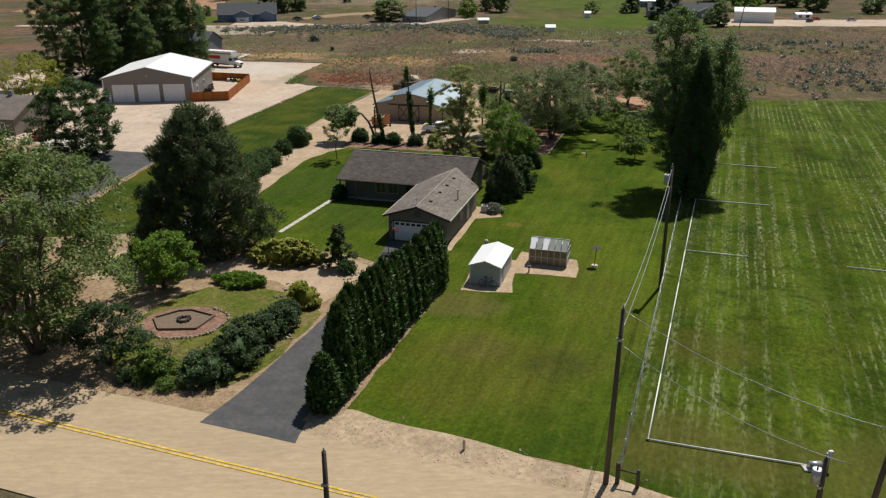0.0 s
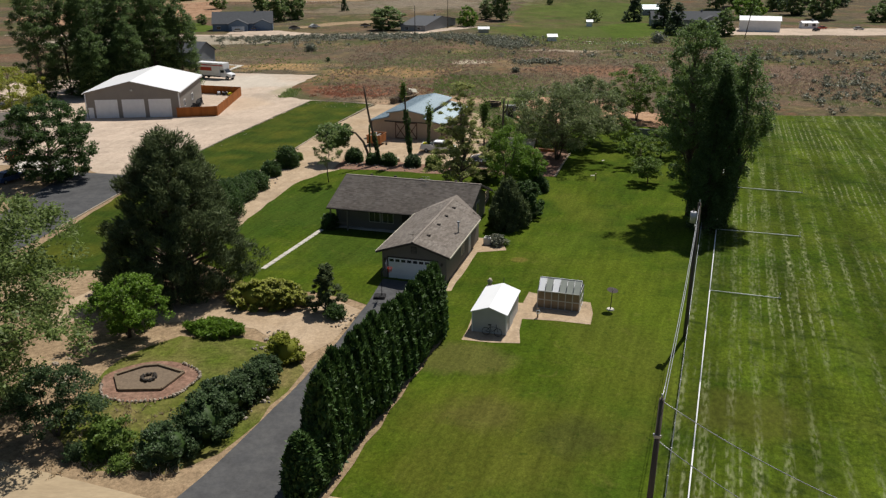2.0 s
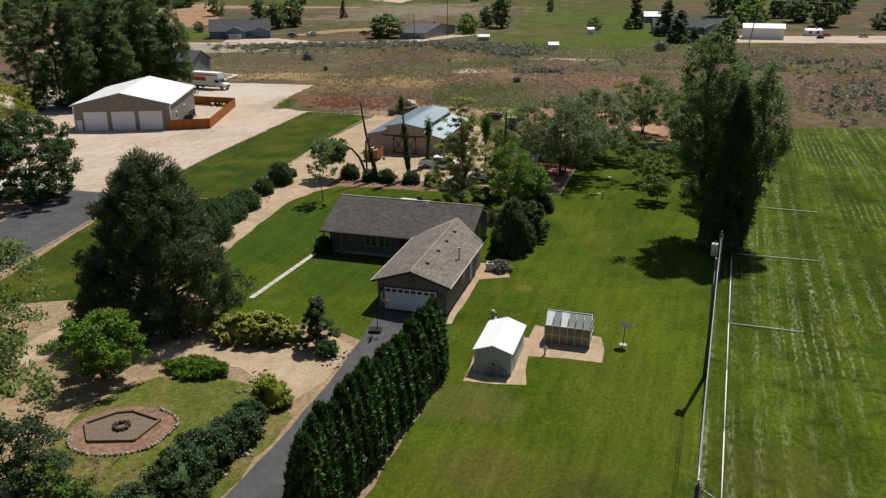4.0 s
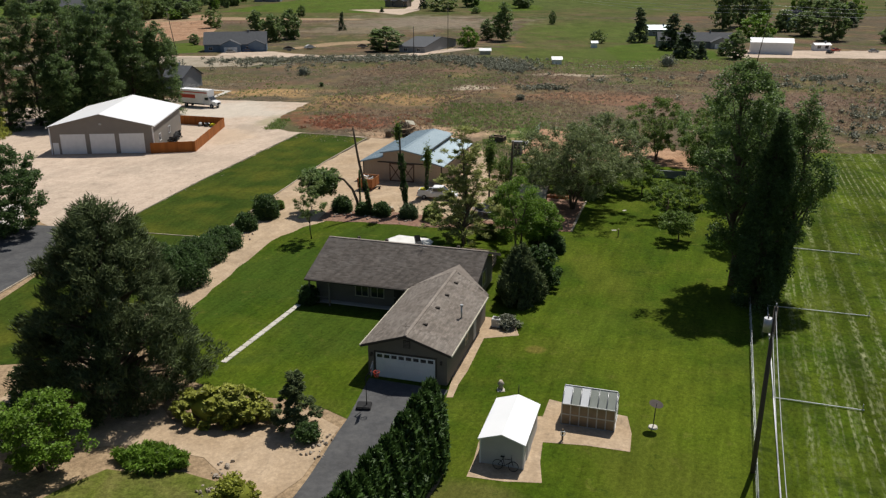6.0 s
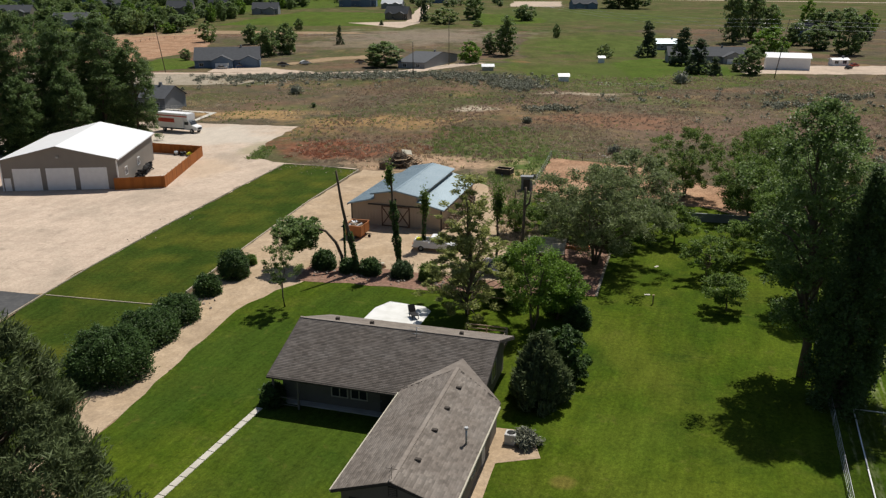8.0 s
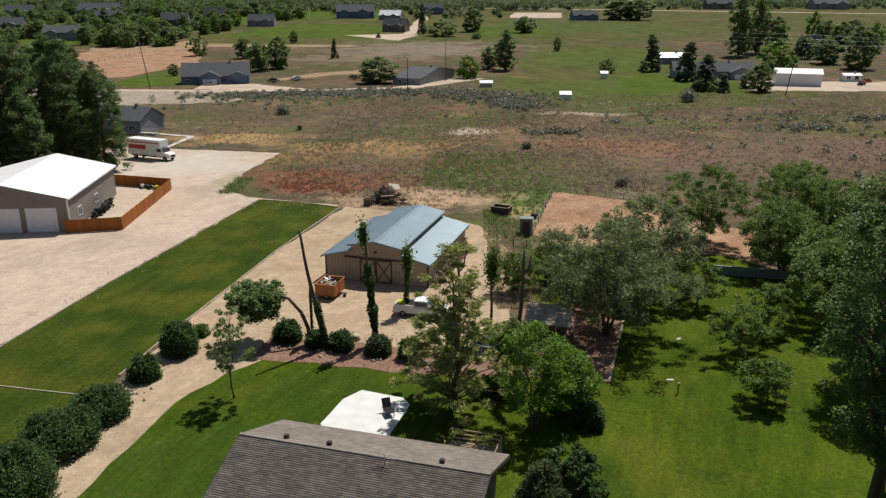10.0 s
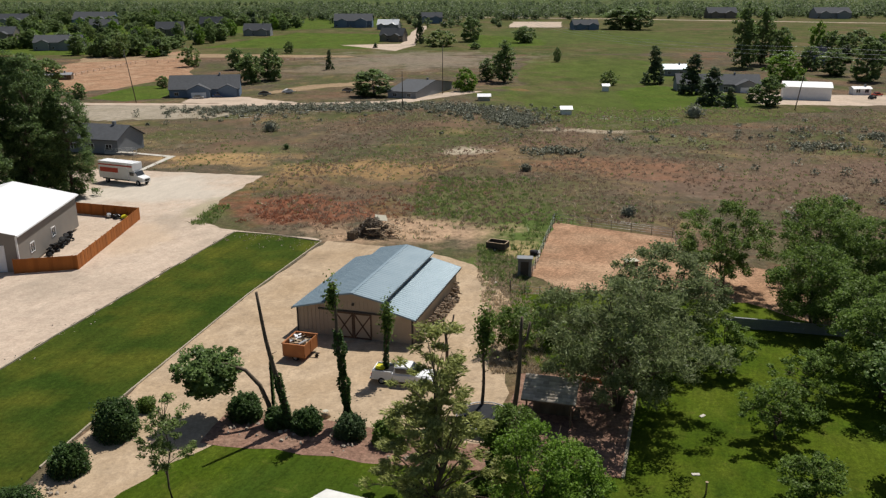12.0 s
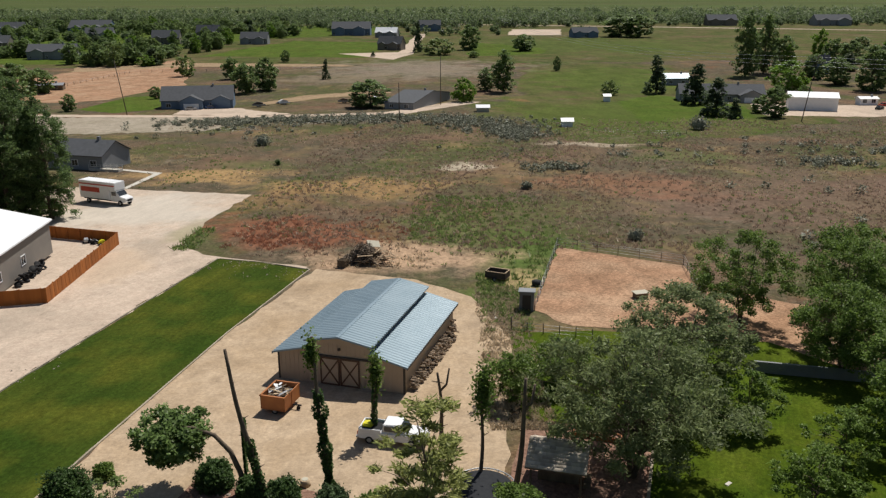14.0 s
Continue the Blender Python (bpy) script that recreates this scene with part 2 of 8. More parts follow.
def box(bm, x0, x1, y0, y1, z0, z1, m=None, bevel=0.0):
    vs = [bm.verts.new((x, y, z)) for z in (z0, z1) for y in (y0, y1) for x in (x0, x1)]
    fs = [bm.faces.new([vs[i] for i in q]) for q in ((0, 2, 3, 1), (4, 5, 7, 6), (0, 1, 5, 4), (2, 6, 7, 3), (0, 4, 6, 2), (1, 3, 7, 5))]
    if bevel:
        r = bmesh.ops.bevel(bm, geom=list({e for f in fs for e in f.edges}), offset=bevel, segments=2, affect="EDGES")
        vs = list({v for f in r["faces"] for v in f.verts} | {v for v in vs if v.is_valid})
    if m is not None:
        bmesh.ops.transform(bm, matrix=m, verts=[v for v in vs if v.is_valid])
    return bm


def boxm(*a, **k):
    return box(bmesh.new(), *a, **k)


def tube(bm, pts, radii, n=8, cap=True):
    rings = []
    for i, p in enumerate(pts):
        p = Vector(p)
        d = (Vector(pts[min(i + 1, len(pts) - 1)]) - Vector(pts[max(i - 1, 0)])).normalized()
        a = d.orthogonal().normalized() if abs(d.z) > 0.99 else d.cross(Vector((0, 0, 1))).normalized()
        b = d.cross(a)
        rings.append([bm.verts.new(p + float(radii[i]) * (a * math.cos(t) + b * math.sin(t))) for t in (2 * math.pi * j / n for j in range(n))])
    for r0, r1 in zip(rings, rings[1:]):
        for j in range(n):
            bm.faces.new((r0[j], r0[(j + 1) % n], r1[(j + 1) % n], r1[j])).smooth = True
    if cap:
        bm.faces.new(rings[0][::-1])
        bm.faces.new(rings[-1])
    return bm


def prism(bm, outline, y0, y1, axis="y"):
    """A solid with the outline (x, z), pulled from y0 to y1."""
    a = [bm.verts.new((x, y0, z)) for x, z in outline]
    b = [bm.verts.new((x, y1, z)) for x, z in outline]
    k = len(outline)
    for i in range(k):
        bm.faces.new((a[i], a[(i + 1) % k], b[(i + 1) % k], b[i]))
    bm.faces.new(a[::-1])
    bm.faces.new(b)
    bmesh.ops.recalc_face_normals(bm, faces=bm.faces)
    return bm


def rock(bm, x, y, z, r, rng):
    m = pose(x, y, z, rng.uniform(0, 360), rng.uniform(0, 360), rng.uniform(0, 360)) @ Matrix.Diagonal((r, r * rng.uniform(0.6, 1), r * rng.uniform(0.5, 0.8), 1))
    vs = bmesh.ops.create_icosphere(bm, subdivisions=1, radius=1, matrix=m)["verts"]
    for v in vs:
        v.co += Vector([rng.uniform(-0.15, 0.15) * r for _ in range(3)])


def sheet(name, pts, lift, material, label, category="ground", rough=0.35, step=2.0, seed=1):
    """A layer of ground with an uneven edge, laid on the land."""
    rng = random.Random(seed)
    out = []
    for (xa, ya), (xb, yb) in zip(pts, pts[1:] + pts[:1]):
        d = math.hypot(xb - xa, yb - ya)
        k = max(1, min(60, int(d / step)))
        for i in range(k):
            s = i / k
            j = rough * (rng.random() - 0.5) * 2 if i else 0
            out.append((xa + (xb - xa) * s + j * (yb - ya) / d, ya + (yb - ya) * s - j * (xb - xa) / d))
    bm = bmesh.new()
    f = bm.faces.new([bm.verts.new((x, y, 0)) for x, y in out])
    if f.normal.z < 0 or (f.normal_update() or f.normal.z < 0):
        bmesh.ops.reverse_faces(bm, faces=[f])
    bmesh.ops.triangulate(bm, faces=bm.faces[:])
    for cut in (130, 450, 2500):
        bmesh.ops.bisect_plane(bm, geom=bm.verts[:] + bm.edges[:] + bm.faces[:], plane_co=(0, cut, 0), plane_no=(0, 1, 0))
    for v in bm.verts:
        v.co.z = terr(v.co.y) + lift
    ob = part(name, bm, M[material], None)
    return tagged(ob, label, category, kind="structure")


def mown_material():
    """Lawn with broken pale rows of dry clippings along the mowing lines."""
    m = M["lawn"].copy()
    m.name = "mown_field"
    N, L = m.node_tree.nodes, m.node_tree.links
    b = N["Principled BSDF"]
    col = b.inputs["Base Color"].links[0].from_socket
    g = N.new("ShaderNodeNewGeometry")
    mp = N.new("ShaderNodeMapping")
    mp.inputs["Rotation"].default_value = (0, 0, radians(19.0))
    L.new(g.outputs["Position"], mp.inputs["Vector"])
    sep = N.new("ShaderNodeSeparateXYZ")
    L.new(mp.outputs[0], sep.inputs[0])
    def math_node(op, a, b=None):
        k = N.new("ShaderNodeMath")
        k.operation = op
        for i, v in enumerate((a, b)):
            if v is None:
                continue
            if isinstance(v, (int, float)):
                k.inputs[i].default_value = v
            else:
                L.new(v, k.inputs[i])
        return k.outputs[0]
    def tex(scale, stretch, detail):
        q = N.new("ShaderNodeMapping")
        q.inputs["Scale"].default_value = stretch
        L.new(mp.outputs[0], q.inputs["Vector"])
        t = N.new("ShaderNodeTexNoise")
        t.inputs["Scale"].default_value, t.inputs["Detail"].default_value = scale, detail
        L.new(q.outputs[0], t.inputs["Vector"])
        return t.outputs["Fac"]
    def rng(v, lo, hi, a=0.0, c=1.0):
        r = N.new("ShaderNodeMapRange")
        for k, x in zip(("From Min", "From Max", "To Min", "To Max"), (lo, hi, a, c)):
            r.inputs[k].default_value = x
        L.new(v, r.inputs["Value"])
        return r.outputs[0]
    wob = math_node("MULTIPLY", tex(0.35, (1, 0.3, 1), 2), 0.5)
    s = math_node("SINE", math_node("MULTIPLY", math_node("ADD", sep.outputs[0], wob), 2 * math.pi / 1.75))
    row = rng(s, 0.25, 0.95)
    patch = math_node("MULTIPLY", rng(tex(0.05, (1, 0.6, 1), 5), 0.41, 0.58), rng(tex(0.5, (1, 0.2, 1), 4), 0.36, 0.58, 0.3, 1.0))
    bits = rng(tex(4.5, (1, 0.25, 1), 6), 0.42, 0.6)
    band = rng(math_node("SINE", math_node("MULTIPLY", sep.outputs[0], 2 * math.pi / 7.0)), -1, 1, 0.88, 1.25)
    s2 = math_node("SINE", math_node("MULTIPLY", math_node("ADD", sep.outputs[0], wob), 2 * math.pi / 0.83))
    row2 = math_node("MULTIPLY", rng(s2, 0.35, 0.95), rng(tex(0.07, (1, 0.5, 1), 5), 0.47, 0.60, 0.0, 0.9))
    strew = math_node("MULTIPLY", rng(tex(0.045, (1, 0.7, 1), 6), 0.56, 0.68), rng(tex(2.2, (1, 0.5, 1), 6), 0.50, 0.64))
    rows = math_node("MAXIMUM", math_node("MAXIMUM", math_node("MULTIPLY", row, patch), row2), strew)
    near = rng(math_node("ADD", sep.outputs[1], math_node("MULTIPLY", tex(0.12, (1, 0.6, 1), 4), 14.0)), 46.0, 58.0, 0.08, 1.0)
    fac = math_node("MULTIPLY", math_node("MULTIPLY", rows, bits), near)
    hs = N.new("ShaderNodeHueSaturation")
    L.new(col, hs.inputs["Color"])
    L.new(band, hs.inputs["Value"])
    x = N.new("ShaderNodeMix")
    x.data_type = "RGBA"
    L.new(fac, x.inputs[0])
    L.new(hs.outputs[0], x.inputs[6])
    x.inputs[7].default_value = (0.27, 0.29, 0.15, 1)
    L.new(x.outputs[2], b.inputs["Base Color"])
    return m


def patches(m, layers):
    """Irregular patches of other plants or soil over a ground material."""
    N, L = m.node_tree.nodes, m.node_tree.links
    b = N["Principled BSDF"]
    for i, (c, scale, lo, hi, amount) in enumerate(layers):
        col = b.inputs["Base Color"].links[0].from_socket
        mp = N.new("ShaderNodeMapping")
        mp.inputs["Location"].default_value = (37.0 * i + 11, 19.0 * i, 5.0 * i)
        L.new(N.new("ShaderNodeNewGeometry").outputs["Position"], mp.inputs["Vector"])
        t = N.new("ShaderNodeTexNoise")
        for k, v in (("Scale", scale), ("Detail", 8.0), ("Roughness", 0.68), ("Distortion", 0.6)):
            t.inputs[k].default_value = v
        L.new(mp.outputs[0], t.inputs["Vector"])
        r = N.new("ShaderNodeMapRange")
        for k, v in zip(("From Min", "From Max", "To Max"), (lo, hi, amount)):
            r.inputs[k].default_value = v
        L.new(t.outputs["Fac"], r.inputs["Value"])
        x = N.new("ShaderNodeMix")
        x.data_type = "RGBA"
        L.new(r.outputs[0], x.inputs[0])
        L.new(col, x.inputs[6])
        x.inputs[7].default_value = (*c, 1)
        L.new(x.outputs[2], b.inputs["Base Color"])


patches(M["field"], [((0.075, 0.088, 0.030), 0.028, 0.47, 0.60, 0.85), ((0.24, 0.175, 0.085), 0.045, 0.54, 0.66, 0.7), ((0.17, 0.083, 0.048), 0.06, 0.55, 0.68, 0.7), ((0.06, 0.056, 0.034), 0.35, 0.54, 0.68, 0.75), ((0.26, 0.21, 0.16), 0.14, 0.60, 0.72, 0.6)])
patches(M["pasture"], [((0.13, 0.09, 0.055), 0.022, 0.53, 0.65, 0.65), ((0.055, 0.08, 0.018), 0.035, 0.52, 0.62, 0.75), ((0.2, 0.165, 0.12), 0.04, 0.60, 0.70, 0.6), ((0.05, 0.06, 0.022), 0.2, 0.55, 0.68, 0.6)])
patches(M["lawn"], [((0.030, 0.058, 0.005), 0.07, 0.50, 0.64, 0.6), ((0.072, 0.092, 0.012), 0.16, 0.56, 0.70, 0.6), ((0.028, 0.050, 0.006), 0.7, 0.56, 0.70, 0.5)])
patches(M["lawn"], [((0.078, 0.110, 0.009), 0.045, 0.49, 0.62, 0.8), ((0.026, 0.052, 0.006), 0.09, 0.55, 0.68, 0.6)])
patches(M["gravel"], [((0.30, 0.255, 0.20), 0.05, 0.50, 0.68, 0.6), ((0.24, 0.20, 0.155), 0.5, 0.58, 0.70, 0.5)])
patches(M["tan_gravel"], [((0.25, 0.19, 0.13), 0.12, 0.53, 0.68, 0.5), ((0.20, 0.155, 0.11), 0.7, 0.58, 0.70, 0.5)])


def zones(m, spots):
    """Stands of other plants or soil with soft ragged borders, each round its own place on the land."""
    N, L = m.node_tree.nodes, m.node_tree.links
    b = N["Principled BSDF"]
    pos = N.new("ShaderNodeNewGeometry").outputs["Position"]
    t = N.new("ShaderNodeTexNoise")
    for k, v in (("Scale", 0.085), ("Detail", 7.0), ("Roughness", 0.66)):
        t.inputs[k].default_value = v
    L.new(pos, t.inputs["Vector"])
    rag = N.new("ShaderNodeMapRange")
    rag.inputs["From Min"].default_value, rag.inputs["From Max"].default_value = 0.25, 0.75
    rag.inputs["To Min"].default_value, rag.inputs["To Max"].default_value = -0.75, 0.75
    rag.clamp = False
    L.new(t.outputs["Fac"], rag.inputs["Value"])
    for x, y, rx, ry, turn, c, amount in spots:
        mp = N.new("ShaderNodeMapping")
        mp.vector_type = "TEXTURE"
        mp.inputs["Location"].default_value = (x, y, 0)
        mp.inputs["Rotation"].default_value = (0, 0, radians(turn))
        mp.inputs["Scale"].default_value = (rx, ry, 1e6)
        L.new(pos, mp.inputs["Vector"])
        d = N.new("ShaderNodeVectorMath")
        d.operation = "LENGTH"
        L.new(mp.outputs[0], d.inputs[0])
        a = N.new("ShaderNodeMath")
        L.new(d.outputs["Value"], a.inputs[0])
        L.new(rag.outputs[0], a.inputs[1])
        r = N.new("ShaderNodeMapRange")
        for k, v in zip(("From Min", "From Max", "To Min", "To Max"), (0.55, 1.15, amount, 0.0)):
            r.inputs[k].default_value = v
        L.new(a.outputs[0], r.inputs["Value"])
        q = N.new("ShaderNodeMix")
        q.data_type = "RGBA"
        L.new(r.outputs[0], q.inputs[0])
        L.new(b.inputs["Base Color"].links[0].from_socket, q.inputs[6])
        q.inputs[7].default_value = (*c, 1)
        L.new(q.outputs[2], b.inputs["Base Color"])


def regrain(m, layers):
    """Blade and clod scale variation over all of a ground: (scale, low, high, stretch along the rows)."""
    N, L = m.node_tree.nodes, m.node_tree.links
    b = N["Principled BSDF"]
    for scale, lo, hi, stretch, turn in layers:
        mp = N.new("ShaderNodeMapping")
        mp.inputs["Scale"].default_value = (1, stretch, 1)
        rot = N.new("ShaderNodeMapping")
        rot.inputs["Rotation"].default_value = (0, 0, radians(turn))
        L.new(N.new("ShaderNodeNewGeometry").outputs["Position"], rot.inputs["Vector"])
        L.new(rot.outputs[0], mp.inputs["Vector"])
        t = N.new("ShaderNodeTexNoise")
        for k, v in (("Scale", scale), ("Detail", 5.0), ("Roughness", 0.7)):
            t.inputs[k].default_value = v
        L.new(mp.outputs[0], t.inputs["Vector"])
        r = N.new("ShaderNodeMapRange")
        for k, v in zip(("From Min", "From Max", "To Min", "To Max"), (0.32, 0.68, lo, hi)):
            r.inputs[k].default_value = v
        L.new(t.outputs["Fac"], r.inputs["Value"])
        h = N.new("ShaderNodeHueSaturation")
        L.new(r.outputs[0], h.inputs["Value"])
        L.new(b.inputs["Base Color"].links[0].from_socket, h.inputs["Color"])
        L.new(h.outputs[0], b.inputs["Base Color"])


RED, STRAW, GREEN, MAUVE = (0.21, 0.088, 0.050), (0.36, 0.235, 0.108), (0.112, 0.122, 0.048), (0.156, 0.105, 0.078)
PALE, GULLY, DRY = (0.36, 0.30, 0.225), (0.078, 0.108, 0.022), (0.235, 0.195, 0.150)
zones(M["field"], [
    (78, 232, 44, 26, 8, MAUVE, 0.75), (40, 243, 24, 13, -10, (0.24, 0.125, 0.075), 0.7), (-18, 204, 19, 10, -18, RED, 0.9), (-31, 209, 8, 6, 0, RED, 0.7),
    (-49, 255, 17, 10, 0, STRAW, 0.8), (-14, 242, 24, 10, 5, (0.30, 0.19, 0.088), 0.85), (-30, 228, 14, 7, 0, (0.22, 0.14, 0.068), 0.7), (-42, 268, 14, 7, 0, GREEN, 0.6),
    (5, 206, 11, 17, 10, GREEN, 0.85), (15, 184, 8, 12, 0, GREEN, 0.85), (24, 222, 9, 20, -25, (0.105, 0.105, 0.045), 0.7), (64, 278, 18, 8, 0, GREEN, 0.8), (97, 262, 9, 4, 0, GREEN, 0.8),
    (46, 301, 14, 6, 0, PALE, 0.85), (8, 265, 7.5, 5.5, 30, (0.42, 0.36, 0.27), 1.0), (17, 190, 9, 16, -15, (0.085, 0.128, 0.032), 0.9), (10, 172, 5, 8, 0, (0.095, 0.13, 0.035), 0.85), (-2, 189, 15, 8.5, -8, (0.40, 0.275, 0.18), 1.0), (13, 179, 4, 5, 0, (0.36, 0.27, 0.14), 0.8), (-35, 200, 3, 6, 0, (0.105, 0.115, 0.045), 0.7), (-58, 360, 55, 12, 0, (0.25, 0.215, 0.17), 0.6),
    (-12, 578, 55, 55, 0, DRY, 0.75), (-50, 522, 40, 26, 0, (0.20, 0.165, 0.115), 0.7), (50, 398, 32, 55, 0, GULLY, 0.9), (92, 500, 48, 62, 0, GULLY, 0.85), (42, 428, 9, 10, 0, (0.24, 0.14, 0.07), 0.7), (72, 371, 5, 7, 0, (0.30, 0.21, 0.12), 0.8)])
patches(M["field"], [((0.085, 0.080, 0.050), 0.55, 0.56, 0.68, 0.5), ((0.27, 0.18, 0.13), 0.8, 0.58, 0.68, 0.5)])
regrain(M["field"], [(0.28, 0.80, 1.18, 0.55, 0), (1.6, 0.70, 1.25, 0.6, 0), (6.0, 0.70, 1.25, 1.0, 0)])
zones(M["gravel"], [(-50, 219, 15, 17, 0, (0.52, 0.47, 0.40), 0.8), (-37.5, 205, 3, 8, 0, (0.30, 0.27, 0.17), 0.7), (-42, 183, 5, 9, 0, (0.50, 0.38, 0.27), 0.6)])
regrain(M["gravel"], [(0.5, 0.88, 1.08, 0.35, 12), (4.0, 0.88, 1.10, 1.0, 0)])
regrain(M["tan_gravel"], [(0.6, 0.86, 1.10, 0.5, 14), (4.0, 0.84, 1.12, 1.0, 0)])
zones(M["pasture"], [(130, 800, 110, 120, 0, (0.074, 0.100, 0.024), 0.8), (95, 520, 60, 70, 0, GULLY, 0.8), (60, 370, 60, 60, 0, GULLY, 0.7), (-10, 600, 70, 45, 0, DRY, 0.7)])
regrain(M["pasture"], [(0.12, 0.78, 1.22, 0.4, 0), (0.9, 0.75, 1.2, 0.7, 0)])
regrain(M["bright_pasture"], [(0.12, 0.78, 1.2, 0.4, 0), (0.9, 0.75, 1.2, 0.7, 0)])
LAWN_TURN = 19.0
zones(M["lawn"], [(4, 55, 9, 7, 0, (0.088, 0.090, 0.014), 0.6), (14, 68, 4, 9, 20, (0.082, 0.092, 0.014), 0.5), (2.5, 58, 3.2, 2.6, 0, (0.085, 0.078, 0.020), 0.65), (8.5, 55, 2.5, 2.5, 0, (0.040, 0.046, 0.012), 0.55), (2, 66.5, 5, 2.5, 0, (0.105, 0.100, 0.028), 0.7), (8, 88, 0.9, 0.7, 0, (0.15, 0.115, 0.03), 0.6), (-17, 106, 9, 15, -15, (0.034, 0.064, 0.009), 0.65), (-9, 93, 8, 7, 0, (0.036, 0.066, 0.009), 0.6), (-6, 117, 9, 6, 0, (0.036, 0.066, 0.008), 0.55), (13, 62, 4, 5, 20, (0.088, 0.105, 0.012), 0.6), (16, 83, 4, 7, 20, (0.085, 0.112, 0.010), 0.6), (17, 105, 3, 9, 20, (0.095, 0.112, 0.014), 0.55), (13, 94, 3, 5, 0, (0.072, 0.108, 0.010), 0.6)])
patches(M["lawn"], [((0.10, 0.108, 0.020), 0.55, 0.58, 0.70, 0.6), ((0.022, 0.044, 0.006), 1.4, 0.58, 0.68, 0.55)])
regrain(M["lawn"], [(1.1, 0.80, 1.22, 0.12, LAWN_TURN), (3.5, 0.74, 1.24, 0.7, LAWN_TURN), (11.0, 0.78, 1.22, 1.0, 0)])
regrain(M["lawn_dark"], [(0.9, 0.82, 1.2, 0.12, 11), (3.0, 0.76, 1.2, 0.7, 0), (11.0, 0.8, 1.2, 1.0, 0)])
regrain(M["garden_grass"], [(1.4, 0.75, 1.25, 1.0, 0), (7.0, 0.75, 1.25, 1.0, 0)])
regrain(M["dirt"], [(0.8, 0.8, 1.2, 0.5, 20), (4.0, 0.78, 1.18, 1.0, 0)])
M["mown"] = mown_material()
patches(M["mown"], [((0.026, 0.044, 0.006), 0.45, 0.53, 0.64, 0.7), ((0.095, 0.125, 0.020), 0.30, 0.55, 0.68, 0.6), ((0.024, 0.040, 0.006), 1.8, 0.56, 0.66, 0.6)])
zones(M["mown"], [(17, 44, 8, 5, -18, (0.100, 0.098, 0.022), 0.7), (30, 40, 10, 5, -18, (0.085, 0.092, 0.018), 0.7), (22, 58, 4, 4, 0, (0.080, 0.082, 0.016), 0.6), (33, 130, 5, 22, -19, (0.085, 0.105, 0.014), 0.55)])
regrain(M["mown"], [(0.35, 0.78, 1.08, 0.25, LAWN_TURN), (3.0, 0.68, 1.14, 0.5, LAWN_TURN)])

# ---- ground ----
def ground_mesh():
    xs = [-4000, -2500, -1500, -900, -500, -300, -200, -120, -60, 0, 60, 120, 200, 300, 500, 900, 1500, 2500, 4000]
    ys = [-600, -200, 0, 40, 80, 130, 180, 250, 330, 400, 450, 520, 650, 800, 1000, 1300, 1700, 2100, 2500, 3200]
    v = [(x, y, terr(y) - 0.02) for y in ys for x in xs]
    k = len(xs)
    f = [(j * k + i, j * k + i + 1, (j + 1) * k + i + 1, (j + 1) * k + i) for j in range(len(ys) - 1) for i in range(k - 1)]
    return quick_mesh("ground", v, f)


ground = part("ground", ground_mesh(), M["field"], None)
tagged(ground, "dry grassy open land reaching the horizon", "ground", kind="structure")
sheet("soil", [(-130, 40), (-70, 62), (-31, 50), (14, 36), (16, 42), (10, 60), (-2, 84), (-22, 92), (-30, 125), (-60, 130), (-130, 130)], 0.01, "sand", "bare sandy garden soil with leaf litter", seed=2)
sheet("sports_field", [(9.3, 41.8), (13.5, 38.5), (70, 20), (260, 60), (260, 150), (100, 166.5), (59, 169), (45.4, 146), (27.4, 92)], 0.02, "mown", "mown irrigated grass field with pale rows of clippings", "lawn", 0.15, seed=3)
sheet("lawn", [(-6.9, 48.9), (-2, 46.6), (4, 44), (9.8, 41.6), (27.9, 92), (46, 146), (38, 157), (20, 160.5), (10.8, 160), (10.2, 140), (20, 138), (20, 135), (15.8, 120.5), (12, 121.5), (5, 122), (-3, 123), (-10, 125), (-14.5, 125.5), (-17.5, 122.5), (-20.4, 117), (-22.3, 108), (-24.0, 98), (-26, 89), (-20, 82.5), (-17, 80.8), (-12, 79.6), (-8.5, 78), (-6, 76), (-0.7, 71)], 0.03, "lawn", "mown green lawn with yellowish patches", "lawn", 0.2, seed=4)
sheet("verge", [(-70, 62), (-31, 49.5), (-22, 50), (-16, 48), (-9.5, 45.4), (-8.5, 49.5), (-6.0, 48.9), (-2, 46.8), (4, 44.2), (9.8, 41.8), (11, 40.8), (14, 39), (70, 19), (70, 14), (-70, 56)], 0.04, "verge", "sandy gravel road shoulder", "verge", 0.3, seed=5)
def strip_pts(a, b, w0, w1):
    d = Vector((b[0] - a[0], b[1] - a[1])).normalized()
    n = Vector((-d.y, d.x))
    return [(a[0] + n.x * w0, a[1] + n.y * w0), (b[0] + n.x * w0, b[1] + n.y * w0), (b[0] + n.x * w1, b[1] + n.y * w1), (a[0] + n.x * w1, a[1] + n.y * w1)]


